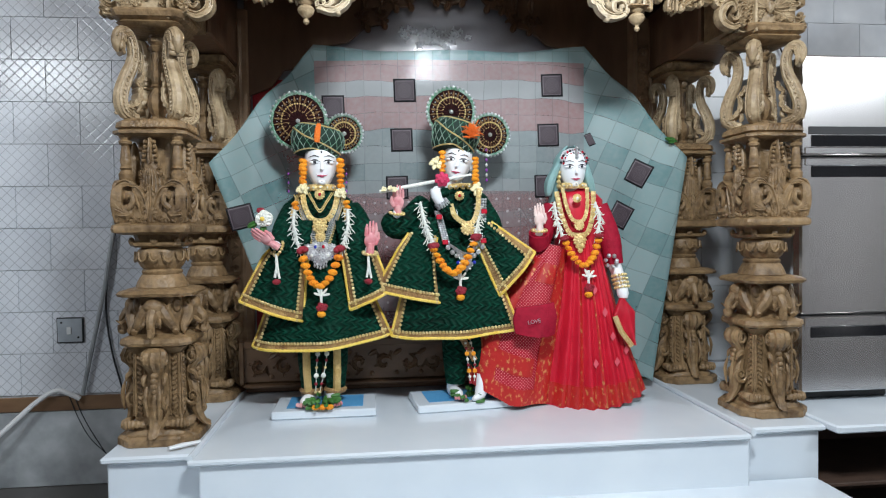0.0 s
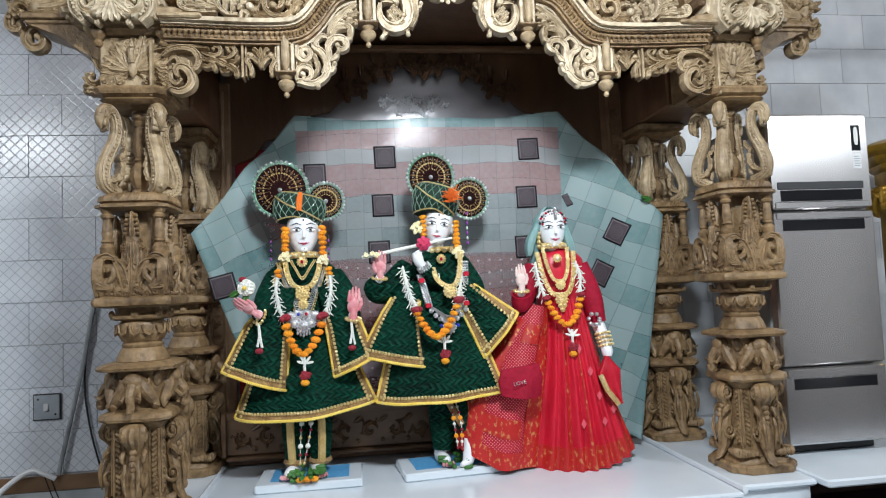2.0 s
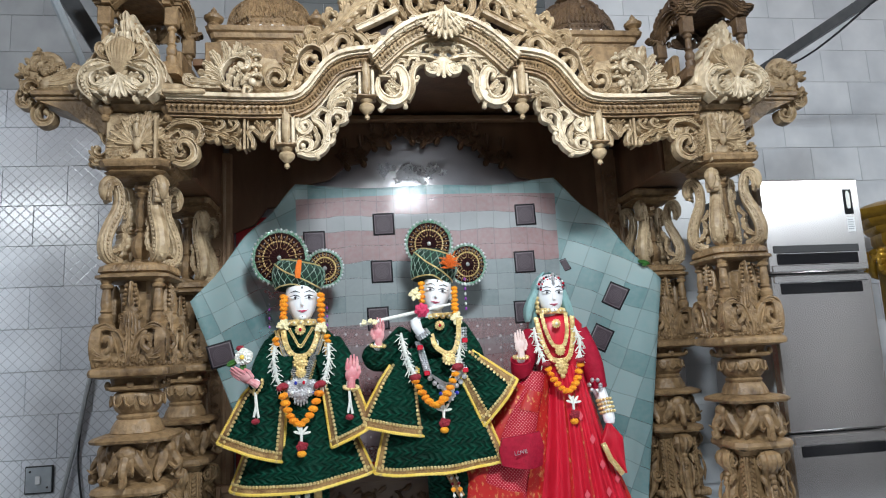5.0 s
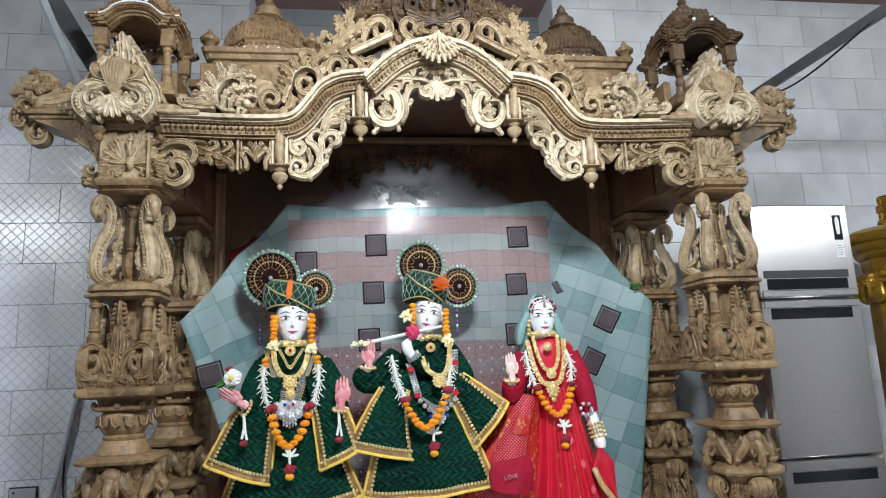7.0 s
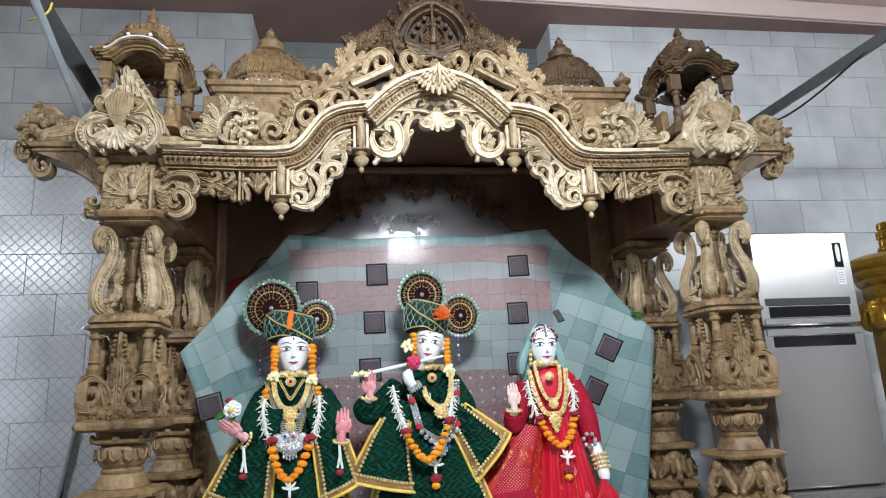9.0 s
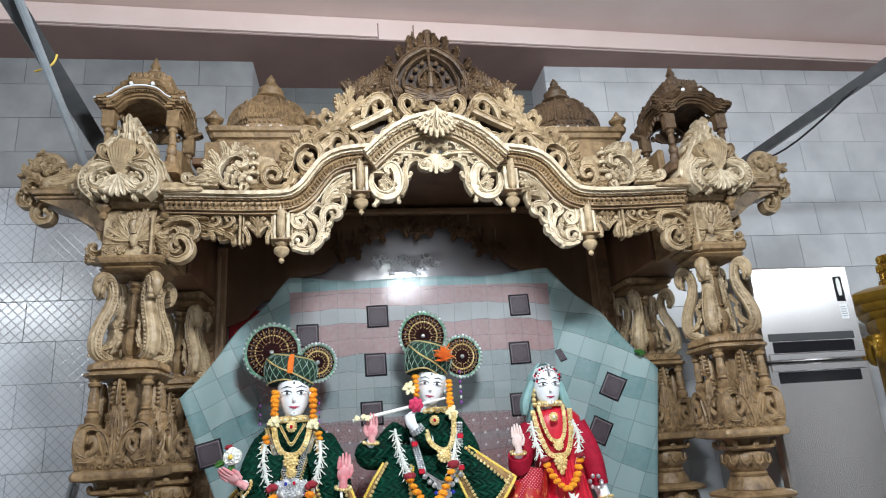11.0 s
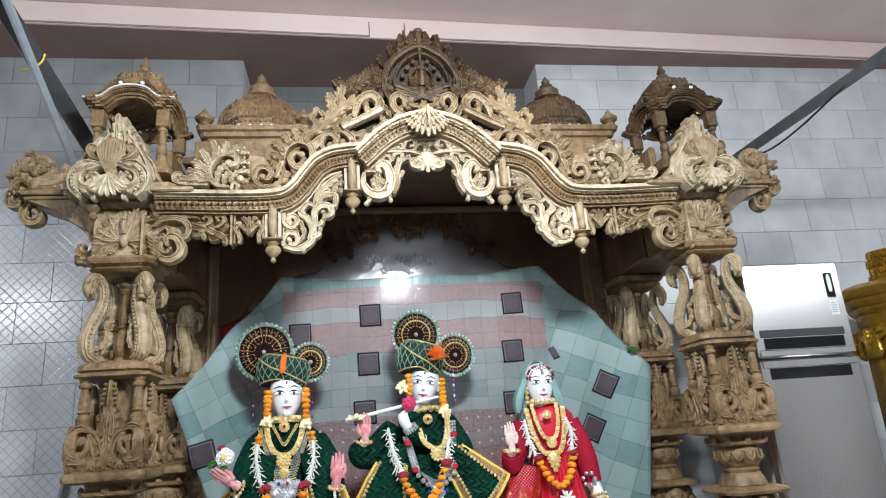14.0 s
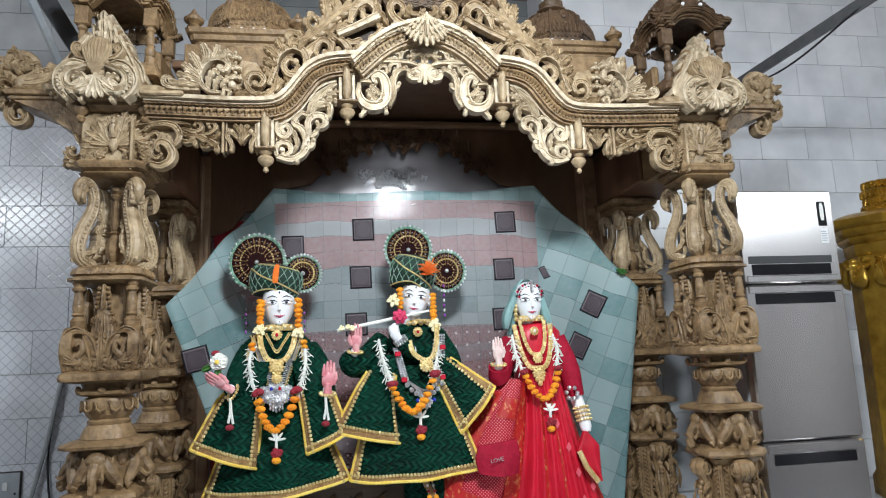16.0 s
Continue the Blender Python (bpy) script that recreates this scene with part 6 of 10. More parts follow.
g.vine([(-0.984, 2.812), (-0.972, 2.853), (-0.945, 2.879)], (0.007, 0.017, 0.005), 0.021, 0.022, 4, 0.000, 3, 0)
g.vine([(-0.956, 2.824), (-0.936, 2.853), (-0.919, 2.882)], (0.007, 0.016, 0.005), 0.021, 0.022, 3, 0.000, 3, 0)
g.ball((-0.890, 0.021, 3.004), 0.008, 8, 5)
g.ball((-0.889, 0.021, 2.979), 0.011, 8, 5)
g.ball((-0.889, 0.021, 2.953), 0.008, 8, 5)
g.ball((-0.888, 0.021, 2.928), 0.011, 8, 5)
g.ball((-0.888, 0.021, 2.903), 0.008, 8, 5)
g.ball((-0.887, 0.021, 2.878), 0.010, 8, 5)
g.vine([(-0.908, 2.973), (-0.889, 2.983), (-0.868, 2.973)], (0.008, 0.008, 0.008), 0.025, 0.022, 0, 0.008, 3, 0)
g.vine([(-0.907, 2.920), (-0.888, 2.930), (-0.867, 2.921)], (0.008, 0.008, 0.008), 0.025, 0.022, 0, 0.008, 3, 0)
g.vine([(-0.907, 2.872), (-0.888, 2.882), (-0.866, 2.873)], (0.008, 0.008, 0.008), 0.025, 0.022, 0, 0.008, 3, 0)
g.ball((-0.904, 0.017, 2.841), 0.019, 8, 5)
g.vine([(-0.945, 2.784), (-0.937, 2.818), (-0.912, 2.809), (-0.922, 2.787)], (0.006, 0.009, 0.005), 0.025, 0.022, 0, 0.005, 3, 0)
pair("wing_leaf", g, PALE, crest, "pale feathered leaf")
g = Shape().plate([(-0.948, 2.93), (-0.914, 2.965), (-0.861, 2.98), (-0.799, 2.97), (-0.77, 2.92), (-0.77, 2.75), (-0.948, 2.75)], YC + 0.022, YC + 0.048)
g.ball((-0.82, YC + 0.024, 2.915), (0.05, 0.016, 0.05), 14, 6)
pair("plain_board", g, MIDWOOD, crest)
g = Shape()
g.vine([(-0.893, 2.785), (-0.832, 2.800), (-0.769, 2.786), (-0.722, 2.817), (-0.701, 2.866), (-0.712, 2.905)], (0.009, 0.021, 0.010), 0.025, 0.022, 7, 0.000, 3, 0)
g.vine([(-0.745, 2.805), (-0.804, 2.800), (-0.837, 2.842), (-0.825, 2.889), (-0.784, 2.897), (-0.759, 2.868), (-0.776, 2.837), (-0.801, 2.848)], (0.007, 0.015, 0.008), 0.017, 0.022, 0, 0.016, 3, 1)
g.vine([(-0.824, 2.810), (-0.863, 2.806), (-0.898, 2.809)], (0.007, 0.017, 0.007), 0.025, 0.022, 4, 0.000, 3, 0)
g.vine([(-0.763, 2.880), (-0.737, 2.909), (-0.763, 2.923)], (0.007, 0.016, 0.005), 0.025, 0.022, 2, 0.000, 3, 0)
g.vine([(-0.696, 2.811), (-0.690, 2.847), (-0.672, 2.871)], (0.007, 0.018, 0.005), 0.025, 0.022, 3, 0.000, 3, 0)
g.vine([(-0.736, 2.843), (-0.712, 2.915), (-0.693, 2.993), (-0.639, 3.035), (-0.579, 3.018), (-0.561, 2.955), (-0.589, 2.902), (-0.642, 2.896), (-0.669, 2.940), (-0.646, 2.974), (-0.614, 2.962)], (0.011, 0.019, 0.010), 0.015, 0.022, 0, 0.016, 3, 1)
g.vine([(-0.692, 2.939), (-0.726, 2.950), (-0.762, 2.969)], (0.012, 0.021, 0.005), 0.013, 0.026, 3, 0.000, 3, 0)
g.vine([(-0.692, 2.974), (-0.724, 3.005), (-0.757, 3.030)], (0.012, 0.021, 0.005), 0.013, 0.026, 3, 0.000, 3, 0)
g.vine([(-0.668, 3.007), (-0.684, 3.043), (-0.696, 3.073)], (0.012, 0.022, 0.005), 0.013, 0.026, 3, 0.000, 3, 0)
g.vine([(-0.634, 3.023), (-0.637, 3.055), (-0.621, 3.083)], (0.012, 0.022, 0.005), 0.013, 0.026, 3, 0.000, 3, 0)
g.vine([(-0.596, 3.018), (-0.586, 3.048), (-0.566, 3.070)], (0.012, 0.022, 0.005), 0.013, 0.026, 3, 0.000, 3, 0)
g.vine([(-0.643, 2.906), (-0.616, 2.921), (-0.598, 2.953)], (0.007, 0.014, 0.005), 0.025, 0.022, 3, 0.000, 3, 0)
g.vine([(-0.670, 2.886), (-0.643, 2.867), (-0.656, 2.838)], (0.007, 0.018, 0.007), 0.025, 0.022, 3, 0.000, 3, 0)
g.vine([(-0.569, 2.985), (-0.546, 3.021), (-0.506, 3.062)], (0.016, 0.025, 0.016), 0.019, 0.022, 0, 0.000, 3, 0)
g.vine([(-0.508, 2.989), (-0.523, 3.034), (-0.490, 3.075), (-0.453, 3.061), (-0.449, 3.023), (-0.477, 3.015)], (0.011, 0.017, 0.010), 0.017, 0.022, 0, 0.014, 3, 0)
g.vine([(-0.432, 3.099), (-0.390, 3.075), (-0.363, 3.032), (-0.391, 3.004), (-0.414, 3.031)], (0.010, 0.019, 0.010), 0.017, 0.022, 0, 0.015, 3, 0)
g.vine([(-0.371, 3.088), (-0.346, 3.068), (-0.308, 3.079), (-0.323, 3.025), (-0.356, 3.032)], (0.009, 0.016, 0.009), 0.019, 0.022, 0, 0.013, 3, 0)
g.vine([(-0.525, 3.005), (-0.484, 3.113), (-0.420, 3.087)], (0.009, 0.021, 0.009), 0.025, 0.022, 3, 0.000, 3, 0)
g.vine([(-0.433, 3.003), (-0.442, 3.048), (-0.467, 3.091)], (0.009, 0.021, 0.009), 0.025, 0.022, 3, 0.000, 3, 0)
g.vine([(-0.342, 3.005), (-0.323, 3.051), (-0.297, 3.080)], (0.009, 0.019, 0.007), 0.025, 0.022, 3, 0.000, 3, 0)
g.vine([(-0.662, 3.049), (-0.576, 3.076), (-0.501, 3.128), (-0.430, 3.207), (-0.347, 3.257), (-0.282, 3.253)], (0.011, 0.041, 0.018), 0.021, 0.03, 10, 0.000, 3, 0)
g.vine([(-0.576, 3.073), (-0.605, 3.107), (-0.645, 3.103), (-0.639, 3.078)], (0.009, 0.023, 0.009), 0.025, 0.022, 3, 0.009, 3, 0)
g.vine([(-0.519, 3.115), (-0.556, 3.156), (-0.541, 3.199), (-0.503, 3.183)], (0.009, 0.025, 0.009), 0.025, 0.022, 4, 0.010, 3, 0)
g.vine([(-0.466, 3.168), (-0.467, 3.242), (-0.479, 3.310)], (0.012, 0.030, 0.007), 0.025, 0.022, 5, 0.000, 3, 0)
g.vine([(-0.413, 3.216), (-0.424, 3.283), (-0.403, 3.352)], (0.012, 0.031, 0.007), 0.025, 0.022, 5, 0.000, 3, 0)
g.vine([(-0.466, 3.114), (-0.408, 3.151), (-0.337, 3.175)], (0.009, 0.026, 0.009), 0.025, 0.022, 5, 0.000, 3, 0)
g.vine([(-0.355, 3.165), (-0.328, 3.252), (-0.269, 3.290), (-0.223, 3.250), (-0.237, 3.197), (-0.282, 3.196), (-0.295, 3.237)], (0.014, 0.026, 0.011), 0.015, 0.03, 0, 0.000, 3, 0)
g.vine([(-0.224, 3.184), (-0.207, 3.146), (-0.232, 3.107)], (0.011, 0.021, 0.010), 0.025, 0.022, 3, 0.012, 3, 0)
pair("scrollwork", g, MIDWOOD, crest, "tan pierced leaf scrollwork")
g = Shape()
g.vine([(-0.377, 3.252), (-0.352, 3.331), (-0.297, 3.393), (-0.260, 3.450)], (0.017, 0.040, 0.012), 0.029, 0.022, 8, 0.000, 3, 0)
g.vine([(-0.317, 3.293), (-0.256, 3.341), (-0.225, 3.393), (-0.233, 3.465)], (0.014, 0.036, 0.012), 0.027, 0.022, 7, 0.000, 3, 0)
g.vine([(-0.264, 3.281), (-0.212, 3.316), (-0.189, 3.370), (-0.206, 3.423)], (0.012, 0.026, 0.010), 0.022, 0.022, 5, 0.000, 3, 0)
g.vine([(-0.412, 3.290), (-0.375, 3.350), (-0.345, 3.404)], (0.012, 0.028, 0.009), 0.031, 0.022, 5, 0.000, 3, 0)
g.vine([(-0.423, 3.335), (-0.443, 3.368), (-0.458, 3.374)], (0.007, 0.017, 0.007), 0.031, 0.022, 0, 0.009, 3, 0)
g.vine([(-0.423, 3.335), (-0.422, 3.375), (-0.422, 3.393)], (0.007, 0.017, 0.007), 0.031, 0.022, 0, 0.009, 3, 0)
g.vine([(-0.423, 3.335), (-0.399, 3.365), (-0.383, 3.376)], (0.007, 0.017, 0.007), 0.031, 0.022, 0, 0.009, 3, 0)
pair("crest_leaves", g, RUSSET, crest)
g = Shape()
g.vine([(-0.414, 3.100), (-0.349, 3.132), (-0.284, 3.167), (-0.215, 3.206)], (0.015, 0.017, 0.019), -0.005, 0.022, 0, 0.000, 3, 0)
pair("slanting_rail", g, PALE, crest, "", MIDWOOD)
# medallion
g = Shape()
g.vine([(-0.163, 3.255), (-0.193, 3.332), (-0.185, 3.416), (-0.131, 3.508), (-0.042, 3.570), (-0.006, 3.579)], (0.014, 0.017, 0.014), 0.008, 0.022, 0, 0.000, 3, 1)
g.vine([(-0.137, 3.332), (-0.139, 3.394), (-0.100, 3.474), (-0.040, 3.520), (0.002, 3.536)], (0.007, 0.008, 0.006), 0.002, 0.022, 0, 0.000, 3, 0)
g.ball((-0.099, 0.01, 3.355), 0.014, 8, 5)
g.ball((-0.096, 0.01, 3.405), 0.014, 8, 5)
g.ball((-0.071, 0.01, 3.451), 0.014, 8, 5)
g.ball((-0.037, 0.01, 3.489), 0.014, 8, 5)
g.vine([(-0.050, 3.344), (-0.060, 3.394), (-0.029, 3.440), (0.012, 3.458)], (0.006, 0.007, 0.005), 0.006, 0.022, 0, 0.000, 3, 1)
g.vine([(0.031, 3.289), (-0.037, 3.305), (-0.118, 3.337), (-0.142, 3.346)], (0.008, 0.015, 0.007), 0.0, 0.016, 0, 0.000, 3, 0)
g.vine([(0.031, 3.289), (-0.038, 3.296), (-0.113, 3.315), (-0.137, 3.323)], (0.008, 0.015, 0.007), 0.002, 0.016, 0, 0.000, 3, 0)
g.vine([(0.031, 3.289), (-0.039, 3.287), (-0.102, 3.293), (-0.126, 3.301)], (0.008, 0.015, 0.007), 0.004, 0.016, 0, 0.000, 3, 0)
g.vine([(0.031, 3.289), (-0.039, 3.278), (-0.086, 3.273), (-0.110, 3.281)], (0.008, 0.015, 0.007), 0.006, 0.016, 0, 0.000, 3, 0)
g.vine([(0.031, 3.289), (-0.040, 3.270), (-0.065, 3.257), (-0.089, 3.266)], (0.008, 0.015, 0.007), 0.008, 0.016, 0, 0.000, 3, 0)
g.vine([(0.019, 3.333), (0.017, 3.395), (0.016, 3.445)], (0.006, 0.015, 0.006), 0.02, 0.014, 3, 0.000, 3, 0)
g.vine([(0.019, 3.333), (0.004, 3.390), (-0.007, 3.438)], (0.006, 0.015, 0.006), 0.016, 0.014, 3, 0.000, 3, 0)
g.vine([(0.019, 3.333), (-0.009, 3.382), (-0.028, 3.422)], (0.006, 0.015, 0.006), 0.02, 0.014, 3, 0.000, 3, 0)
g.vine([(0.019, 3.333), (-0.019, 3.370), (-0.045, 3.400)], (0.006, 0.015, 0.006), 0.016, 0.014, 3, 0.000, 3, 0)
g.vine([(0.019, 3.333), (-0.026, 3.355), (-0.057, 3.373)], (0.006, 0.015, 0.006), 0.02, 0.014, 3, 0.000, 3, 0)
g.vine([(0.019, 3.333), (-0.030, 3.339), (-0.064, 3.344)], (0.006, 0.015, 0.006), 0.016, 0.014, 3, 0.000, 3, 0)
g.ball((-0.165, 0.0, 3.319), 0.022, 8, 5)
g.ball((-0.215, 0.01, 3.288), 0.019, 8, 5)
g.vine([(-0.116, 3.502), (-0.149, 3.542), (-0.157, 3.582), (-0.132, 3.589)], (0.013, 0.017, 0.003), 0.024, 0.022, 5, 0.0, 3, 0)
g.vine([(-0.163, 3.456), (-0.201, 3.484), (-0.215, 3.512), (-0.194, 3.530)], (0.013, 0.017, 0.003), 0.024, 0.022, 5, 0.0, 3, 0)
g.vine([(-0.185, 3.399), (-0.224, 3.421), (-0.247, 3.455), (-0.226, 3.478)], (0.013, 0.017, 0.003), 0.024, 0.022, 5, 0.0, 3, 0)
g.vine([(-0.198, 3.338), (-0.251, 3.354), (-0.269, 3.387), (-0.249, 3.410)], (0.010, 0.020, 0.008), 0.024, 0.022, 4, 0.0, 3, 0)
g.vine([(-0.063, 3.555), (-0.091, 3.595), (-0.099, 3.642), (-0.073, 3.654)], (0.013, 0.017, 0.003), 0.024, 0.022, 5, 0.0, 3, 0)
g.vine([(-0.021, 3.573), (-0.034, 3.620), (-0.037, 3.661), (-0.011, 3.667)], (0.013, 0.017, 0.003), 0.024, 0.022, 5, 0.0, 3, 0)
g.vine([(-0.253, 3.310), (-0.310, 3.331), (-0.347, 3.375), (-0.332, 3.409)], (0.010, 0.022, 0.008), 0.026, 0.022, 4, 0.0, 3, 0)
g.vine([(-0.235, 3.266), (-0.293, 3.276), (-0.350, 3.287), (-0.368, 3.331)], (0.010, 0.022, 0.008), 0.026, 0.022, 4, 0.0, 3, 0)
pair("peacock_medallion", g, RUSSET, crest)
g = Shape()
g.vine([(-0.002, 3.244), (-0.025, 3.179), (-0.085, 3.155), (-0.142, 3.190), (-0.160, 3.244), (-0.133, 3.275), (-0.099, 3.255), (-0.099, 3.222)], (0.010, 0.020, 0.012), -0.01, 0.03, 0, 0.014, 3, 1)
g.vine([(-0.063, 3.200), (-0.092, 3.217), (-0.122, 3.206)], (0.008, 0.018, 0.006), 0.0, 0.022, 3, 0.000, 3, 0)
g.vine([(-0.003, 3.222), (-0.042, 3.222), (-0.071, 3.244), (-0.055, 3.261)], (0.008, 0.016, 0.006), 0.0, 0.022, 3, 0.008, 3, 0)
g.vine([(-0.168, 3.157), (-0.190, 3.200), (-0.217, 3.233), (-0.225, 3.277)], (0.010, 0.019, 0.010), 0.01, 0.022, 4, 0.014, 3, 0)
pair("medallion_scroll", g, MIDWOOD, crest)
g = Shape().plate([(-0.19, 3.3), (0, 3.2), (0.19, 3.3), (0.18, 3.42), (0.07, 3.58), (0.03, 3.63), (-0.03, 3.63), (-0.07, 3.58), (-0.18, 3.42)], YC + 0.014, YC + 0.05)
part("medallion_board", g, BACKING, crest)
g = Shape().ball((0, YC - 0.025, 3.31), (0.022, 0.022, 0.036), 10, 7).tube([(0, YC - 0.04, 3.34), (0, YC - 0.06, 3.39), (0, YC - 0.055, 3.42)], [0.018, 0.014, 0.012], 7, (1, 0, 0)).ball((0, YC - 0.065, 3.425), 0.017)
g.tube([(0, YC - 0.035, 3.44), (0, YC - 0.03, 3.52), (0, YC - 0.02, 3.62), (0, YC - 0.01, 3.67)], [0.005, 0.007, 0.012, 0.02], 8, (1, 0, 0)).ball((0, YC - 0.01, 3.68), (0.028, 0.026, 0.02), 10, 6)
for sd in (-1, 1):
    g.vine([(sd * 0.015, 3.57), (sd * 0.045, 3.61), (sd * 0.055, 3.645)], (0.012, 0.022, 0.006), YC, 0.022, 3, 0.007)
    g.vine([(sd * 0.05, 3.53), (sd * 0.09, 3.565), (sd * 0.1, 3.6)], (0.012, 0.024, 0.006), YC + 0.004, 0.022, 3, 0.007)
part("peacock", g, RUSSET, crest, "dark carved peacock with a raised fin")
part("spike", Shape().lathe(-0.07, YC + 0.06, [(0.02, 3.56), (0.026, 3.64), (0.012, 3.66), (0.02, 3.68), (0.003, 3.74)], 10), RUSSET, crest)

# roof, side lintels, back frame
roof = thing("shrine_roof", "dark wooden roof boards of the shrine", "roof", 0, 0.5, 2.7)
part("roof_deck", Shape().box(-1.245, 1.245, 0.3, 1.18, 3.05, 3.09), DARKWOOD, roof)
for x in (-1.62, 1.25):
    part("side_deck", Shape().box(x, x + 0.37, 0.1, 1.18, 2.82, 2.86), DARKWOOD, roof)
for x in (-1.58, 1.24):
    part("side_lintel", Shape().box(x, x + 0.34, 0.36, 1.02, 2.47, 2.818, 0.01), DARKWOOD, roof)
    part("side_board", Shape().box(x + (0.29 if x < 0 else 0.01), x + (0.33 if x < 0 else 0.05), 0.12, 1.17, 2.822, 3.048, 0.01), WOOD, roof)


for sx in (-1, 1):
    g = Shape().box(sx * 0.865 - 0.31, sx * 0.865 + 0.31, 0.255, 0.285, 2.86, 3.158, 0.004)
    for k in range(6):
        g.acanthus(sx * 0.865 - 0.25 + 0.1 * k, 3.02, 0.035, 1 if k % 2 else -1, k, 0.25, 4)
    part("dome_apron", g, WOOD, roof)


# turret pavilions over the corners
def turret(cx, cy, wood, label):
    t = thing("turret", label, "turret", cx, cy, 2.86, group="turrets of the shrine")
    at = pose(cx, cy, 0) @ Matrix.Diagonal((1, 1.08, 1, 1))
    P = lambda name, g, m=wood, lab="": part(name, Shape().merge(g, at), m, t, lab)
    P("footing", Shape().slab(0, 0, [(2.862, 0.19, 0.175), (2.9, 0.185, 0.17), (2.91, 0.178, 0.163), (2.925, 0.178, 0.163)], 0.01))
    prof = [(r * 0.8, 2.92 + (z - 2.92) * 0.8) for r, z in ((0.03, 2.92), (0.03, 2.965), (0.02, 2.972), (0.028, 2.985), (0.031, 3.01), (0.02, 3.035), (0.026, 3.042), (0.018, 3.05), (0.021, 3.08), (0.018, 3.11), (0.017, 3.12), (0.027, 3.13), (0.027, 3.14), (0.02, 3.147), (0.024, 3.157))]
    for sx in (-1, 1):
        for sy in (-1, 1):
            P("post", Shape().lathe(0.147 * sx, 0.138 * sy, prof, 14).box(0.147 * sx - 0.029, 0.147 * sx + 0.029, 0.138 * sy - 0.024, 0.138 * sy + 0.024, 3.106, 3.196, 0.004))
    # eaves: a moulded cornice that arches up over each side
    half = [(0.0, 3.262), (0.04, 3.258), (0.075, 3.244), (0.1, 3.22), (0.122, 3.202), (0.15, 3.196), (0.192, 3.195)]
    full = smooth2([(-a, b) for a, b in half[:0:-1]] + half, 31)
    lift = lambda pts, d: [(a, b + d) for a, b in pts]
    for k in range(4):
        f = Shape()
        low = full
        for d0, d1, y, wide in ((0.0, 0.012, -0.15, 0.96), (0.011, 0.024, -0.162, 1.0), (0.023, 0.036, -0.176, 1.04), (0.035, 0.044, -0.188, 1.08), (0.043, 0.05, -0.184, 1.07)):
            w = [(a * wide, b) for a, b in low]
            f.ribbon(lift(w, d0), lift(w, d1), y, y + 0.035)
        f.beads([(a * 1.04, -0.18, b + 0.03) for a, b in smooth2(low, 40)], 0.006)
        # second tier: a leafy pediment that follows the arch, with a shell on top
        crown = [(a * 0.9, b) for a, b in low]
        f.ribbon(lift(crown, 0.048), [(a * 0.8, b + 0.075 + 0.03 * (1 - (a / 0.18) ** 2)) for a, b in crown], -0.16, -0.11)
        for sd in (-1, 1):
            f.vine([(sd * 0.178, 3.25), (sd * 0.15, 3.268), (sd * 0.12, 3.262), (sd * 0.118, 3.245)], (0.008, 0.014, 0.008), -0.165, 0.02, 3, 0.009)
            f.vine([(sd * 0.125, 3.275), (sd * 0.1, 3.3), (sd * 0.072, 3.312), (sd * 0.066, 3.296)], (0.009, 0.015, 0.008), -0.168, 0.02, 3, 0.009)
            f.vine([(sd * 0.03, 3.318), (sd * 0.055, 3.345), (sd * 0.085, 3.335)], (0.008, 0.014, 0.006), -0.155, 0.018, 3, 0.008)
        for i in range(9):
            q = (i - 4) / 4
            f.leaf(0.012 * q, 3.335, math.pi / 2 + q * 1.1, 0.05 - 0.012 * abs(q), 0.017, -0.14)
        if k == 2:
            f.fan(0, 3.17, 0.085, 0.25, math.pi - 0.25, 7, -0.13, 0.03)
        for i in range(9 if k else 0):
            f.ball((-0.12 + 0.03 * i, -0.14, 3.19 + 0.055 * math.exp(-((i - 4) / 2.2) ** 2)), (0.015, 0.01, 0.02), 7, 5)
        ev = P("eave", Shape().merge(f, pose(0, 0, 0.003 * (k % 2), 0, 0, 90 * k)))
        if k == 0:
            # light catching the left turret's eave, put in as a white line
            f = Shape().ribbon(lift([(a * 1.08, b) for a, b in low], 0.046), lift([(a * 1.08, b) for a, b in low], 0.053), -0.191, -0.165)
            part("bead_line", Shape().merge(f, at), WHITEP if wood is WOOD else wood, ev, "white line standing for light on the eave's edge" if wood is WOOD else "")
    g = Shape().slab(0, 0, [(3.272, 0.15, 0.15), (3.28, 0.15, 0.15), (3.3, 0.135, 0.135), (3.335, 0.12, 0.12), (3.345, 0.126, 0.126), (3.385, 0.118, 0.118), (3.4, 0.1, 0.1), (3.408, 0.104, 0.104), (3.445, 0.085, 0.085), (3.475, 0.05, 0.05), (3.495, 0.03, 0.03)], 0.02)
    f = Shape()
    for k in range(8):
        f.leaf(-0.105 + 0.03 * k, 3.345, math.pi / 2, 0.034, 0.03, -0.119, 0.12)
    for k in range(6):
        f.leaf(-0.07 + 0.028 * k, 3.41, math.pi / 2, 0.03, 0.028, -0.099, 0.12)
    P("roof", g.merge(faces4(f)))
    for x in (-0.05, 0.05):
        P("stud", Shape().ball((x, -0.172, 3.33), (0.0105, 0.01, 0.0105)), STATUE, "white round stud")
    P("finial", Shape().lathe(0, 0, [(0.03, 3.49), (0.034, 3.505), (0.014, 3.518), (0.026, 3.535), (0.018, 3.552), (0.004, 3.59)], 12))
    return t


turret(-1.413, 0.16, WOOD, "small golden brown wooden pavilion with an arched roof")
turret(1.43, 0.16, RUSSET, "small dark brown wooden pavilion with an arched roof")


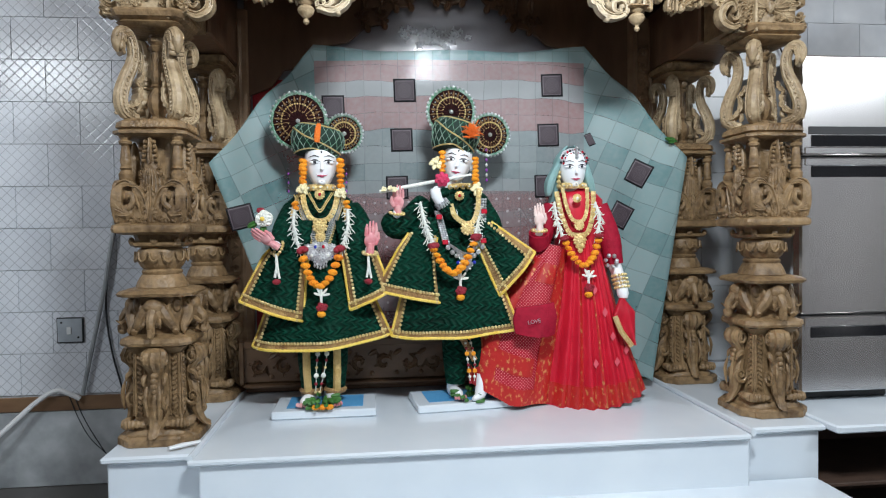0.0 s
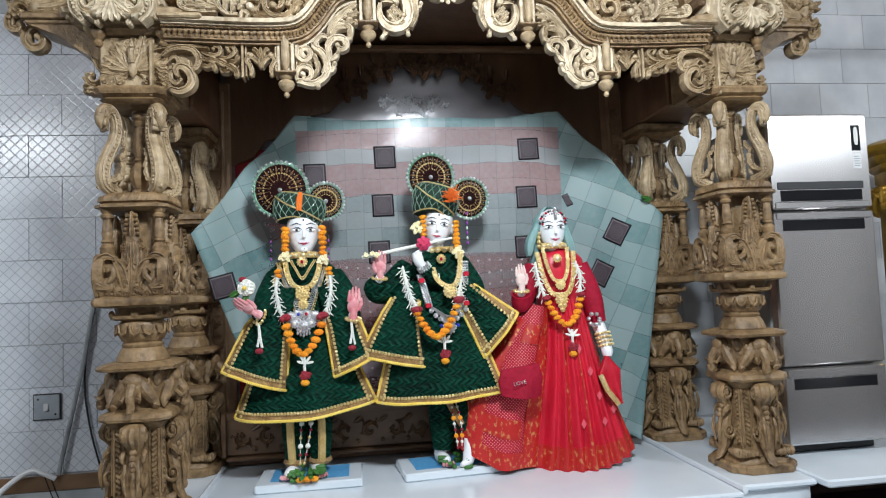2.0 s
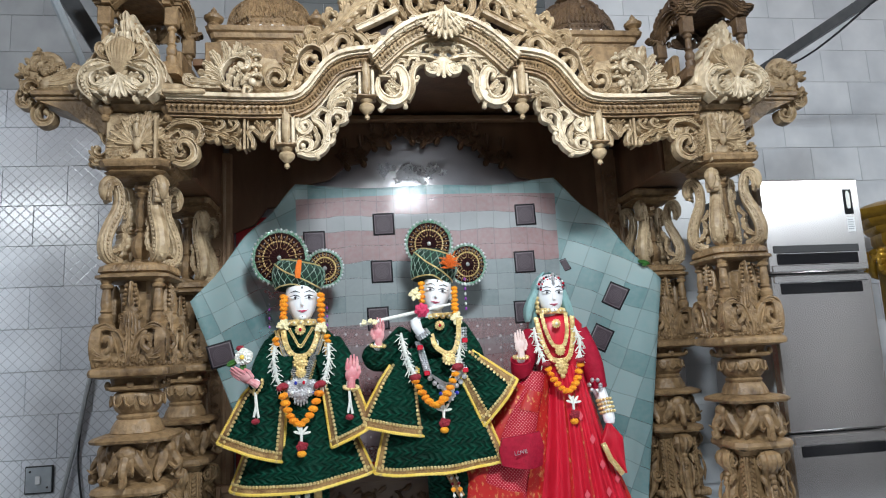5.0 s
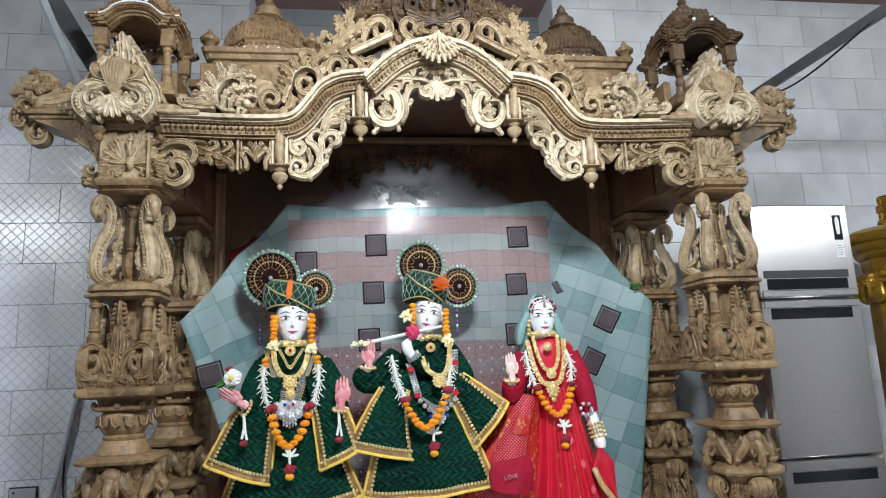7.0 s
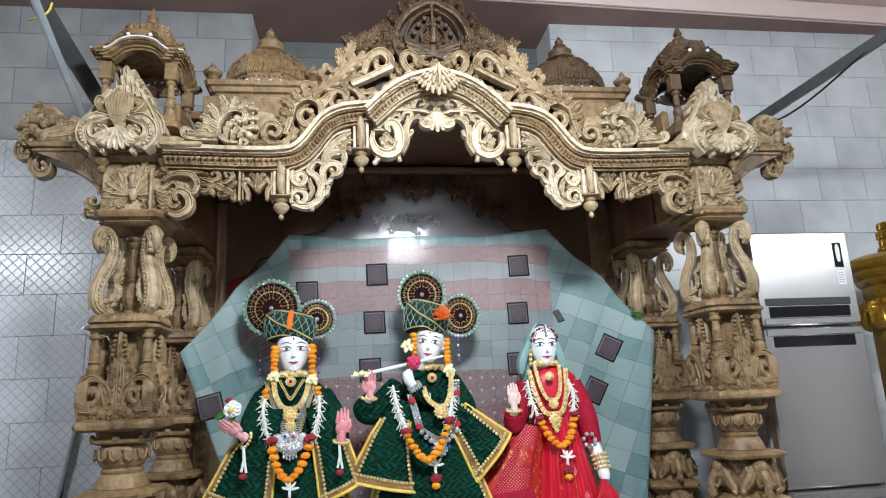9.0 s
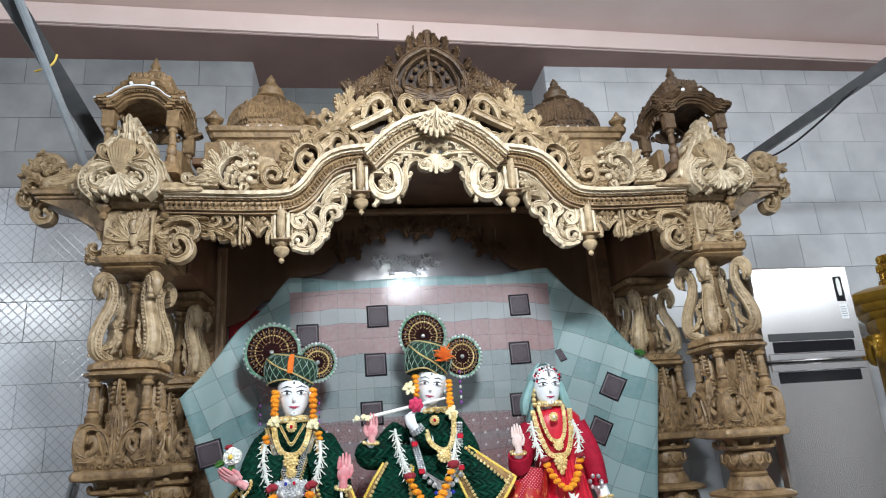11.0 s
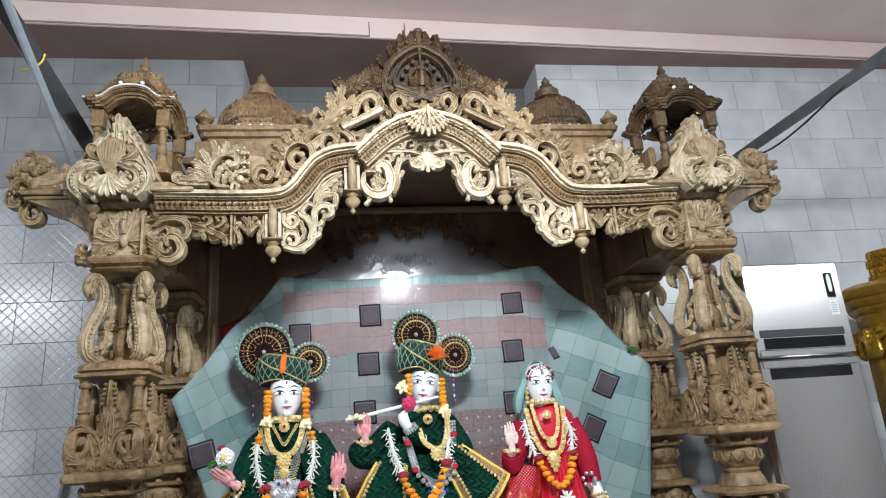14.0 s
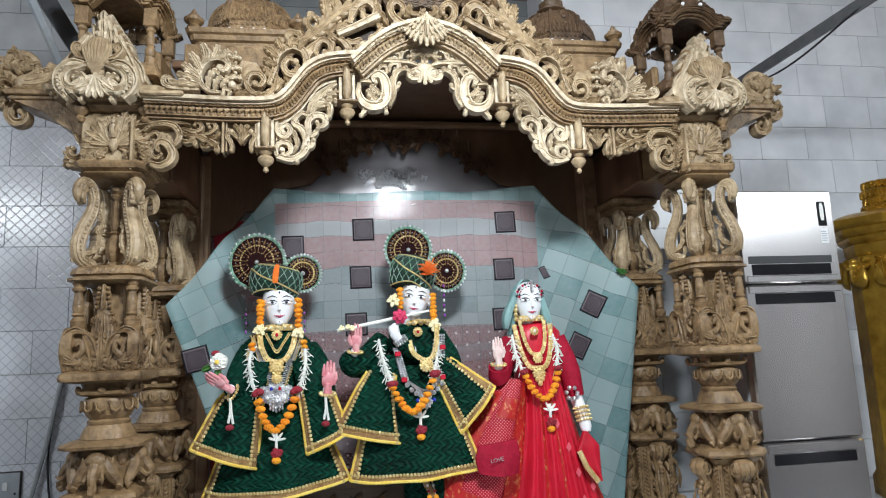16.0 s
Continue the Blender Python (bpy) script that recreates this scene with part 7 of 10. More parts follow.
def dome(cx, cy, wood, label):
    t = thing("roof_dome", label, "dome", cx, cy, 3.09, group="domes of the shrine")
    P = lambda name, g, m=wood, lab="": part(name, g, m, t, lab)
    P("drum", Shape().slab(cx, cy, [(3.092, 0.22, 0.22), (3.17, 0.22, 0.22)], 0.01), WOOD)
    P("base", Shape().slab(cx, cy, [(3.15, 0.235, 0.235), (3.16, 0.25, 0.25), (3.175, 0.255, 0.255), (3.182, 0.272, 0.272), (3.205, 0.278, 0.278), (3.212, 0.292, 0.292), (3.235, 0.298, 0.298), (3.245, 0.28, 0.28)], 0.02), WOOD)
    cut = [(0.235, 3.243), (0.242, 3.28), (0.243, 3.31), (0.236, 3.315), (0.236, 3.35), (0.226, 3.395), (0.208, 3.435), (0.182, 3.47), (0.148, 3.5), (0.108, 3.522), (0.07, 3.535), (0.062, 3.55)]
    turn8 = pose(cx, cy, 0, 0, 0, 22.5)
    g = Shape().lathe(0, 0, cut, 8)
    for i in range(8):
        a = 2 * math.pi * i / 8
        g.tube([((r + 0.002) * math.cos(a), (r + 0.002) * math.sin(a), z) for r, z in cut], 0.0075, 6, (0, 0, 1))
        f = Shape()
        for j, (r, z, m, w) in enumerate(((0.235, 3.355, 7, 0.025), (0.23, 3.378, 7, 0.024), (0.222, 3.401, 7, 0.023), (0.212, 3.424, 7, 0.022), (0.198, 3.446, 6, 0.022), (0.182, 3.466, 6, 0.02), (0.162, 3.486, 5, 0.02), (0.14, 3.503, 5, 0.018))):
            for k in range(m):
                x = (k - (m - 1) / 2 + 0.25 * (j % 2)) * w
                f.leaf(x, z, -math.pi / 2, w * 1.15, w * 0.92, -r * 0.924 - 0.002, 0.34)
        for k in range(7):
            f.ball(((k - 3) * 0.026, -0.243 * 0.924, 3.298), (0.011, 0.01, 0.009), 6, 4)
        for k in range(9):
            f.ball(((k - 4) * 0.021, -0.237 * 0.924 - 0.003, 3.328), 0.0075, 6, 4)
        for z, r in ((3.38, 0.23), (3.43, 0.21), (3.475, 0.175)):
            f.ball((0, -r * 0.924 - 0.004, z), (0.015, 0.012, 0.015), 8, 5)
        g.merge(f, pose(0, 0, 0, 0, 0, 45 * i + 22.5))
    P("cap", Shape().merge(g, turn8))
    for x in (-0.16, -0.09, -0.03, 0.03, 0.085, 0.14):
        P("stud", Shape().ball((cx + x, cy - (0.228 if abs(x) < 0.1 else 0.19), 3.268), (0.009, 0.008, 0.009), 7, 5), STATUE, "white round stud")
    P("finial", Shape().lathe(cx, cy, [(0.062, 3.548), (0.084, 3.556), (0.086, 3.566), (0.06, 3.575), (0.07, 3.592), (0.072, 3.61), (0.05, 3.632), (0.03, 3.642), (0.04, 3.652), (0.022, 3.664), (0.026, 3.684), (0.004, 3.72)], 18, 8, 0.04))
    for sx in (-1, 1):
        P("corner_knob", Shape().lathe(cx + sx * 0.258, cy - 0.258, [(0.028, 3.243), (0.034, 3.252), (0.022, 3.262), (0.046, 3.278), (0.05, 3.292), (0.03, 3.305), (0.03, 3.312), (0.012, 3.318), (0.016, 3.33), (0.003, 3.35)], 14), WOOD)
    return t


dome(-0.875, 0.52, WOOD, "golden brown ribbed wooden dome with a pot finial")
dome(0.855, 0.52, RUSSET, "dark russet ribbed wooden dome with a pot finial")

# wooden back frame with a cusped opening, in front of the niche
back = thing("back_frame", "dark carved wooden back frame with a cusped opening", "panel", 0, 0.97, 0.6)
YB = 1.0
cusp = [(-1.2, 2.3), (-1.05, 2.36), (-0.98, 2.46), (-0.82, 2.48), (-0.74, 2.6), (-0.6, 2.63), (-0.5, 2.72), (-0.4, 2.74), (-0.33, 2.84), (-0.24, 2.85), (-0.17, 2.94), (-0.09, 2.88), (0, 2.86)]
cusp = cusp + [(-a, b) for a, b in cusp[-2::-1]]
part("cusped_board", Shape().ribbon(cusp, [(a, 3.04) for a, b in cusp], YB, YB + 0.03), DARKWOOD, back)
for i, (x, z) in enumerate(cusp[6:-6]):
    g = Shape().acanthus(x, z + 0.06, 0.04, 1 if x < 0 else -1, 1.0 + i, YB - 0.012, 6)
    g.leaf(x, z + 0.02, -1.2 if x < 0 else -1.9, 0.06, 0.04, YB - 0.008).leaf(x, z + 0.1, 1.6, 0.08, 0.04, YB - 0.008)
    part("cusp_scroll", g, DARKWOOD, back)
part("top_rail", Shape().box(-1.2, 1.2, YB - 0.06, YB - 0.004, 2.99, 3.03, 0.01), BROWNWOOD, back)
for x0, x1 in ((-1.36, -1.178), (1.105, 1.3)):
    g = Shape().box(x0, x1, 0.99, 1.05, 0.602, 2.81, 0.012)
    for x in (x0 + 0.05, x1 - 0.05):
        g.tube([(x, 0.985, 0.75), (x, 0.985, 2.75)], 0.014, 6, (1, 0, 0))
    for k in range(14):
        g.acanthus((x0 + x1) / 2, 1.3 + 0.1 * k, 0.032, 1 if k % 2 else -1, k, 0.985, 5)
    part("pilaster", g, BROWNWOOD, back, "brown wooden pilaster")
part("base_rail", Shape().box(-1.2, 1.15, 0.775, 0.84, 0.64, 0.662, 0.006), PANELWOOD, back)
g = Shape().box(-1.215, 1.15, 0.81, 0.85, 0.665, 0.9, 0.006).box(-1.225, -1.2, 0.79, 0.85, 0.66, 0.9, 0.004)
g.box(-1.2, 1.15, 0.797, 0.811, 0.86, 0.9, 0.004)
for k in range(16):
    x = -1.12 + 0.14 * k
    g.acanthus(x, 0.76, 0.044, 1 if k % 2 else -1, k * 1.3, 0.809, 6)
    g.ball((x + 0.07, 0.806, 0.7), 0.014).leaf(x + 0.05, 0.8, 0.6, 0.06, 0.03, 0.806)
part("base_panel", g, PANELWOOD, back, "brown wooden panel with floral carving")
# dark board put in place of the shaded gap below the panel
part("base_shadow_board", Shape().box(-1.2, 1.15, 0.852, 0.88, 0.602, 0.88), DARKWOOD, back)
pn = Shape().box(-1.3, 1.3, 1.075, 1.1, 0.602, 3.04, 0.004)
bp = solo("polished_back_panel", pn, SMOOTHTILE, "grey polished tile panel closing the shrine's back", "panel", kind="structure")
g, r = Shape(), random.Random(6)
for k in range(34):
    a, q = r.uniform(0, 6.28), r.uniform(0, 1) ** 0.6
    g.acanthus(-0.09 + 0.23 * q * math.cos(a), 2.69 + 0.06 * q * math.sin(a), 0.02, 1 if k % 2 else -1, r.uniform(0, 6), 1.072, 4)
part("flower_relief", g, STATUE, bp, "white raised floral relief")
g = Shape()
for k in range(26):
    g.acanthus(-0.72 + 0.056 * k, 2.245 + r.uniform(-0.02, 0.02), 0.036, 1 if k % 2 else -1, r.uniform(0, 6), 1.072, 5)
part("flower_band", g, STATUE, bp, "white raised floral band")
solo("red_board", Shape().box(-1.17, -0.6, 1.05, 1.07, 0.61, 2.415, 0.004), MAROON, "dark red board standing behind the draped net", "board")
solo("red_board", Shape().box(-0.59, 0.59, 1.05, 1.07, 0.61, 1.58, 0.004), MAROON, "low dark red board standing behind the draped net", "board")
solo("red_board", Shape().box(0.6, 1.1, 1.05, 1.07, 0.61, 2.36, 0.004), MAROON, "dark red board standing behind the draped net", "board")


# draped net behind the figures
def draped_net():
    me_v, me_f, uvs, wing = [], [], [], []
    top = [  # x, z, y
        (-1.31, 1.87, 0.56), (-1.04, 2.22, 0.62), (-0.78, 2.525, 0.7), (0.0, 2.515, 0.73), (0.73, 2.54, 0.7), (1.0, 2.25, 0.63), (1.27, 1.9, 0.56)]
    bot = [(-1.08, 1.24, 0.6), (-0.95, 1.08, 0.66), (-0.76, 0.98, 0.72), (0.0, 0.98, 0.74), (0.72, 0.9, 0.7), (0.9, 0.74, 0.66), (1.09, 0.64, 0.6)]
    def at(row, s):
        i = min(int(s * 6), 5)
        q = s * 6 - i
        p = Vector(row[i]).lerp(Vector(row[i + 1]), q)
        return Vector((p.x, p.z, p.y))
    nu, nv = 72, 48
    for j in range(nv + 1):
        for i in range(nu + 1):
            s, v = i / nu, j / nv
            a, b = at(top, s), at(bot, s)
            p = a.lerp(b, v)
            sag = 0.02 * math.sin(s * 37 + v * 3) * (0.3 + v) + 0.012 * noise.noise((s * 9, v * 5, 0))
            z = p.z - (0.02 * math.sin(s * math.pi * 6) ** 2 if v < 0.01 else 0)
            me_v.append((p.x, p.y + sag * 0.6, z))
            side = -1 if s < 0.5 else 1
            uvs.append((p.x - 0.13, p.z - 2.31 + 0.02 * math.sin(s * 9)))
            ox, oz = (1.008, 1.82) if side > 0 else (-1.157, 1.593)
            dx, dz = p.x - ox, p.z - oz
            wing.append((1.255 * side + 0.7 * dx - 0.3 * side * dz, 0.3 + 0.3 * side * dx + 0.7 * dz))
    n = nu + 1
    me_f = [(j * n + i, j * n + i + 1, (j + 1) * n + i + 1, (j + 1) * n + i) for j in range(nv) for i in range(nu)]
    me = bpy.data.meshes.new("draped_net")
    me.from_pydata(me_v, [], me_f)
    layer = me.uv_layers.new(name="UVMap")
    for pl in me.polygons:
        col = pl.index % nu
        for k in pl.loop_indices:
            layer.data[k].uv = (uvs if nu // 3 <= col < nu - nu // 3 else wing)[me.loops[k].vertex_index]
    me.materials.append(NET)
    me.polygons.foreach_set("use_smooth", [True] * len(me.polygons))
    ob = new("draped_net", me)
    sol = ob.modifiers.new("thickness", "SOLIDIFY")
    sol.thickness = 0.0015
    tagged(ob, "sheer teal and grey checked net draped behind the statues", "curtain")
    vs = np.array(me_v)

    def patch(x, z, w, h, turn, name="woven_square", m=SQUARE, shear=0.0):
        """A dark ringed square printed on the net, following its folds."""
        k, pv, pf = 6, [], []
        ca, sa = math.cos(radians(turn)), math.sin(radians(turn))
        for j in range(k + 1):
            for i in range(k + 1):
                a, b = (i / k - 0.5) * w, (j / k - 0.5) * h
                px, pz = x + a * ca - b * sa + shear * b, z + a * sa + b * ca
                d = (vs[:, 0] - px) ** 2 + (vs[:, 2] - pz) ** 2 + 1e-6
                q = np.argsort(d)[:6]
                pv.append((px, float((vs[q, 1] / d[q]).sum() / (1 / d[q]).sum()) - 0.004, pz))
        n = k + 1
        pf = [(j * n + i, j * n + i + 1, (j + 1) * n + i + 1, (j + 1) * n + i) for j in range(k) for i in range(k)]
        pm = bpy.data.meshes.new(name)
        pm.from_pydata(pv, [], pf)
        lay = pm.uv_layers.new(name="UVMap")
        for lp in pm.loops:
            v = lp.vertex_index
            lay.data[lp.index].uv = ((v % n) / k, (v // n) / k)
        pm.materials.append(m)
        pm.polygons.foreach_set("use_smooth", [True] * len(pm.polygons))
        po = new(name, pm)
        po.parent = ob
        s2 = po.modifiers.new("thickness", "SOLIDIFY")
        s2.thickness = 0.001
        tagged(po, "dark ringed square printed on the net")

    for x, z in ((-0.288, 2.286), (0.544, 2.321), (-0.307, 2.013), (0.519, 2.040), (0.500, 1.753), (-0.336, 1.750), (-0.679, 2.190)):
        patch(x, z, 0.122, 0.128, 1.5)
    patch(0.759, 2.015, 0.038, 0.07, 20, shear=-0.1)
    patch(1.019, 1.817, 0.115, 0.135, -28)
    patch(0.919, 1.583, 0.115, 0.135, -28)
    patch(-1.158, 1.591, 0.13, 0.125, 14)


draped_net()
lf = Shape().leaf(1.2, 1.99, 2.9, 0.06, 0.022, 0.55).leaf(1.21, 1.985, 2.6, 0.045, 0.018, 0.555).leaf(1.2, 1.985, 3.3, 0.04, 0.016, 0.55)
solo("green_leaves", lf, LEAF, "sprig of green leaves tucked at the net's corner", "leaves")

# ---- the dressed statues ----
def v3(x, z, y):
    return Vector((x, y, z))


class Cloth:
    """A hanging sheet between two side lines of (x, z), bulging forward, from v = 0 (top) to v = 1 (hem)."""

    def __init__(self, left, right, y, bulge, droop=0.0, folds=0, fold=0.0, top=0.4, hem=None):
        self.l, self.r, self.y, self.bulge, self.droop, self.folds, self.fold, self.top = left, right, y, bulge, droop, folds, fold, top
        self.hem = hem or (lambda u: 0.0)

    def _at(self, pts, v):
        s = v * (len(pts) - 1)
        i = min(int(s), len(pts) - 2)
        q = s - i
        return pts[i][0] + (pts[i + 1][0] - pts[i][0]) * q, pts[i][1] + (pts[i + 1][1] - pts[i][1]) * q

    def at(self, u, v, off=0.0):
        a, b = self._at(self.l, v), self._at(self.r, v)
        w = (u + 1) / 2
        x, z = a[0] + (b[0] - a[0]) * w, a[1] + (b[1] - a[1]) * w
        z += (-self.droop * (1 - u * u) + self.hem(u)) * v * v
        f = self.fold * math.sin(u * self.folds + 0.7 * v) * (0.25 + v) + self.fold * 0.5 * noise.noise((u * 3 + self.y * 9, v * 4, x))
        y = self.y - self.bulge * (self.top + (1 - self.top) * v) * (1 - u * u) ** 0.7 - f - off
        return (x, y, z)

    def sheet(self, nu=30, nv=24, th=0.012, u0=-1, u1=1, v0=0, v1=1, off=0.0, slot=0, g=None):
        g = g or Shape()
        rows = []
        for j in range(nv + 1):
            v = v0 + (v1 - v0) * j / nv
            fr = [self.at(u0 + (u1 - u0) * i / nu, v, off) for i in range(nu + 1)]
            rows.append(fr + [(p[0], p[1] + th, p[2]) for p in reversed(fr)])
        return g.rings(rows, slot)

    def edge(self, which, k, off=0.004, v0=0.0, inset=0.0):
        out = []
        for i in range(k):
            s = i / (k - 1)
            if which == "hem":
                out.append(self.at(-1 + inset + (2 - 2 * inset) * s, 1.0 - inset, off))
            else:
                out.append(self.at((-1 + inset) if which == "left" else (1 - inset), v0 + (1 - v0) * s, off))
        return out


def bordered(cloth, name, parent, m, sides, v0=0.0, nu=30, nv=24, wide=0.028, label=""):
    """A garment panel with a bronze braid, a gold zigzag and a yellow cord along the given sides."""
    p = part(name, cloth.sheet(nu, nv), m, parent, label)
    hgt = abs(cloth.l[0][1] - cloth.l[-1][1])
    wid = abs(cloth.r[-1][0] - cloth.l[-1][0]) / 2
    br, cd, zz = Shape(), Shape(), Shape()
    for sd in sides:
        k = 70
        if sd == "hem":
            cloth.sheet(k, 2, 0.004, -1, 1, 1 - wide / hgt, 1.0, 0.005, 0, br)
        elif sd == "left":
            cloth.sheet(2, k, 0.004, -1, -1 + wide / wid, v0, 1, 0.005, 0, br)
        else:
            cloth.sheet(2, k, 0.004, 1 - wide / wid, 1, v0, 1, 0.005, 0, br)
        e = cloth.edge(sd, k, 0.006, v0)
        cd.tube(e, [0.0062 + 0.0022 * (i % 2) for i in range(k)], 6, (0, 1, 0))
        ln = sum((Vector(e[i]) - Vector(e[i + 1])).length for i in range(k - 1))
        nz = max(6, int(ln / 0.0175))
        for i in range(nz):
            s = i / (nz - 1)
            if sd == "hem":
                q = cloth.at(-1 + 2 * s, 1 - wide * 1.1 / hgt, 0.012)
            else:
                sg = -1 if sd == "left" else 1
                q = cloth.at(sg * (1 - wide * 1.1 / wid), v0 + (1 - v0) * s, 0.012)
            zz.ball(q, (0.0085, 0.005, 0.0085), 5, 3)
    part("braid", br, BRAIDBROWN, p, "bronze woven braid border")
    part("cord", cd, YELLOW, p, "yellow cord edging")
    part("zigzag", zz, GOLD, p, "gold zigzag trim")
    return p


def head(g, c, yaw=0.0, size=1.0, roll=0.0):
    """A plain stone head with painted features. Slots: 0 stone, 1 rose, 2 dark, 3 lips."""
    k = Shape()
    rows = []
    for i, (z, rx, ry, fy) in enumerate(((-0.108, 0.012, 0.018, -0.03), (-0.102, 0.028, 0.034, -0.03), (-0.085, 0.045, 0.057, -0.019), (-0.055, 0.062, 0.075, -0.007), (-0.02, 0.074, 0.085, 0), (0.02, 0.079, 0.087, 0), (0.06, 0.074, 0.084, 0), (0.095, 0.052, 0.065, 0.0), (0.11, 0.02, 0.03, 0.0))):
        rows.append([(rx * math.cos(a), fy + ry * math.sin(a), z) for a in [2 * math.pi * j / 28 for j in range(28)]])
    k.rings(rows)
    k.tube([(0, -0.084, 0.01), (0, -0.092, -0.012), (0, -0.096, -0.028), (0, -0.085, -0.036)], [0.005, 0.0068, 0.0085, 0.006], 8, (1, 0, 0))
    k.ball((0, -0.075, -0.09), (0.018, 0.012, 0.012))
    k.ball((0, -0.0865, -0.086), (0.003, 0.002, 0.003), 6, 4, 2)
    for sd in (-1, 1):
        k.ball((sd * 0.034, -0.0735, 0.006), (0.025, 0.0085, 0.009), 12, 6)
        k.ball((sd * 0.033, -0.0805, 0.0062), (0.0072, 0.0034, 0.0062), 10, 6, 2)
        k.tube([(sd * 0.009, -0.0845, 0.008), (sd * 0.022, -0.0848, 0.0155), (sd * 0.036, -0.082, 0.0175), (sd * 0.052, -0.0705, 0.012), (sd * 0.062, -0.06, 0.013)], [0.0012, 0.0026, 0.003, 0.0023, 0.0009], 6, (0, 0, 1), 1, 2)
        k.tube([(sd * 0.012, -0.0845, 0.003), (sd * 0.034, -0.0815, -0.003), (sd * 0.052, -0.071, 0.004)], [0.0007, 0.0011, 0.0007], 5, (0, 0, 1), 1, 2)
        k.tube([(sd * 0.01, -0.0865, 0.03), (sd * 0.034, -0.0815, 0.039), (sd * 0.06, -0.0605, 0.031)], [0.0012, 0.0026, 0.0009], 5, (0, 0, 1), 1, 2)
        k.ball((sd * 0.079, 0.005, -0.005), (0.012, 0.02, 0.03), 8, 5)
        k.ball((sd * 0.009, -0.0825, -0.0575), (0.013, 0.0045, 0.003), 8, 5, 3)
        k.tube([(sd * 0.012, -0.083, -0.0605), (sd * 0.02, -0.0795, -0.0575), (sd * 0.026, -0.0755, -0.053)], [0.0016, 0.0013, 0.0007], 5, (0, 0, 1), 1, 3)
    k.ball((0, -0.0815, -0.0635), (0.0105, 0.0055, 0.0034), 8, 5, 3)
    k.ball((0, -0.0868, 0.054), (0.0045, 0.003, 0.0065), 8, 5, 2)
    k.tube([(0, 0, -0.09), (0, 0.01, -0.19)], [0.042, 0.05], 14, (1, 0, 0))
    return g.merge(k, pose(*c, 0, roll, yaw) @ Matrix.Scale(size, 4))


def hand(g, at, up, side, size=1.0, palm=1):
    """An open palm: up along the fingers, side towards the thumb."""
    up, side = Vector(up).normalized(), Vector(side).normalized()
    out = side.cross(up).normalized()
    k = Shape()
    k.ball((0, 0, 0.045), (0.034, 0.014, 0.046), 12, 7, palm)
    for i in range(4):
        x = -0.026 + 0.0175 * i
        ln = (0.055, 0.07, 0.074, 0.062)[i]
        k.tube([(x, 0, 0.07), (x * 0.98, -0.004, 0.075 + ln * 0.55), (x * 0.9, -0.012, 0.075 + ln)], [0.0095, 0.0085, 0.0045], 7, (0, 1, 0), 1, palm)
    k.tube([(0.024, 0, 0.022), (0.04, -0.008, 0.055), (0.038, -0.014, 0.085)], [0.012, 0.011, 0.007], 7, (0, 1, 0), 1, palm)
    k.tube([(0, 0.003, 0.03), (0, 0.008, -0.03)], [0.02, 0.022], 10, (1, 0, 0), 1, palm)
    m = Matrix((side, out, up)).transposed().to_4x4()
    m.translation = at
    return g.merge(k, m @ Matrix.Scale(size, 4))


def foot(g, x, y, z, turn, size=1.0):
    k = Shape().ball((0, 0, 0.028), (0.03, 0.085, 0.028), 12, 7).ball((0, 0.06, 0.04), (0.028, 0.03, 0.05), 10, 6)
    for i in range(5):
        k.ball((-0.026 + 0.013 * i, -0.075 - 0.006 * (2 - abs(i - 1.5)), 0.016), (0.0075, 0.016, 0.011), 7, 5, 1)
    return g.merge(k, pose(x, y, z, 0, 0, turn) @ Matrix.Scale(size, 4))


STONE = [STATUE, PALM, INK, LIPS, mat("rosy_stone", (0.72, 0.5, 0.46), 0.4, grain=((0.85, 0.7, 0.66), 40))]


def flower_mesh(r=0.019):
    g = Shape()
    for k, (n, q, z) in enumerate(((10, 0.78, 0.0), (7, 0.5, 0.3))):
        for i in range(n):
            a = 2 * math.pi * i / n + k
            g.ball((r * q * math.cos(a), -r * z, r * q * math.sin(a)), (r * 0.26, r * 0.5, r * 0.26), 5, 4)
    g.ball((0, 0, 0), (r * 0.92, r * 0.75, r * 0.92), 10, 6)
    return mesh_of("marigold", g, ORANGE)


MARIGOLD = flower_mesh()


def marigold_string(name, pts, label, group, size=1.0, seed=1, squash=1.0):
    t = thing(name, label, "garland", *pts[len(pts) // 2], group=group)
    r = random.Random(seed)
    up = t.matrix_basis.inverted()
    for p in pts:
        o = new("marigold", MARIGOLD)
        o.parent = t
        sc = size * r.uniform(0.88, 1.12)
        o.matrix_basis = up @ pose(*p, r.uniform(-25, 25), r.uniform(-18, 18), r.uniform(-30, 30)) @ Matrix.Diagonal((sc, sc * 1.1, sc * squash, 1))
    return t


def petals(g, p, n, ln, wd, rng, spread=math.pi, base=0.0, slot=0):
    """A burst of thin white petals."""
    for i in range(n):
        a = base + spread * (i / max(1, n - 1) - 0.5) + rng.uniform(-0.2, 0.2)
        g.leaf(p[0], p[2], a, ln * rng.uniform(0.75, 1.15), wd, p[1], 0.3, slot)


def tuberose(pts, label, seed):
    g, r = Shape(), random.Random(seed)
    for i, p in enumerate(pts):
        petals(g, p, 3, 0.05, 0.0052, r, 0.9, -1.3 if i % 2 else -1.85)
        petals(g, (p[0], p[1] - 0.006, p[2]), 2, 0.027, 0.005, r, 0.9, -0.4 if i % 2 else -2.7)
        g.ball((p[0], p[1] - 0.002, p[2]), (0.008, 0.006, 0.016), 6, 4)
    return solo("white_flower_string", g, WHITEF, label, "garland", "white flower strings")


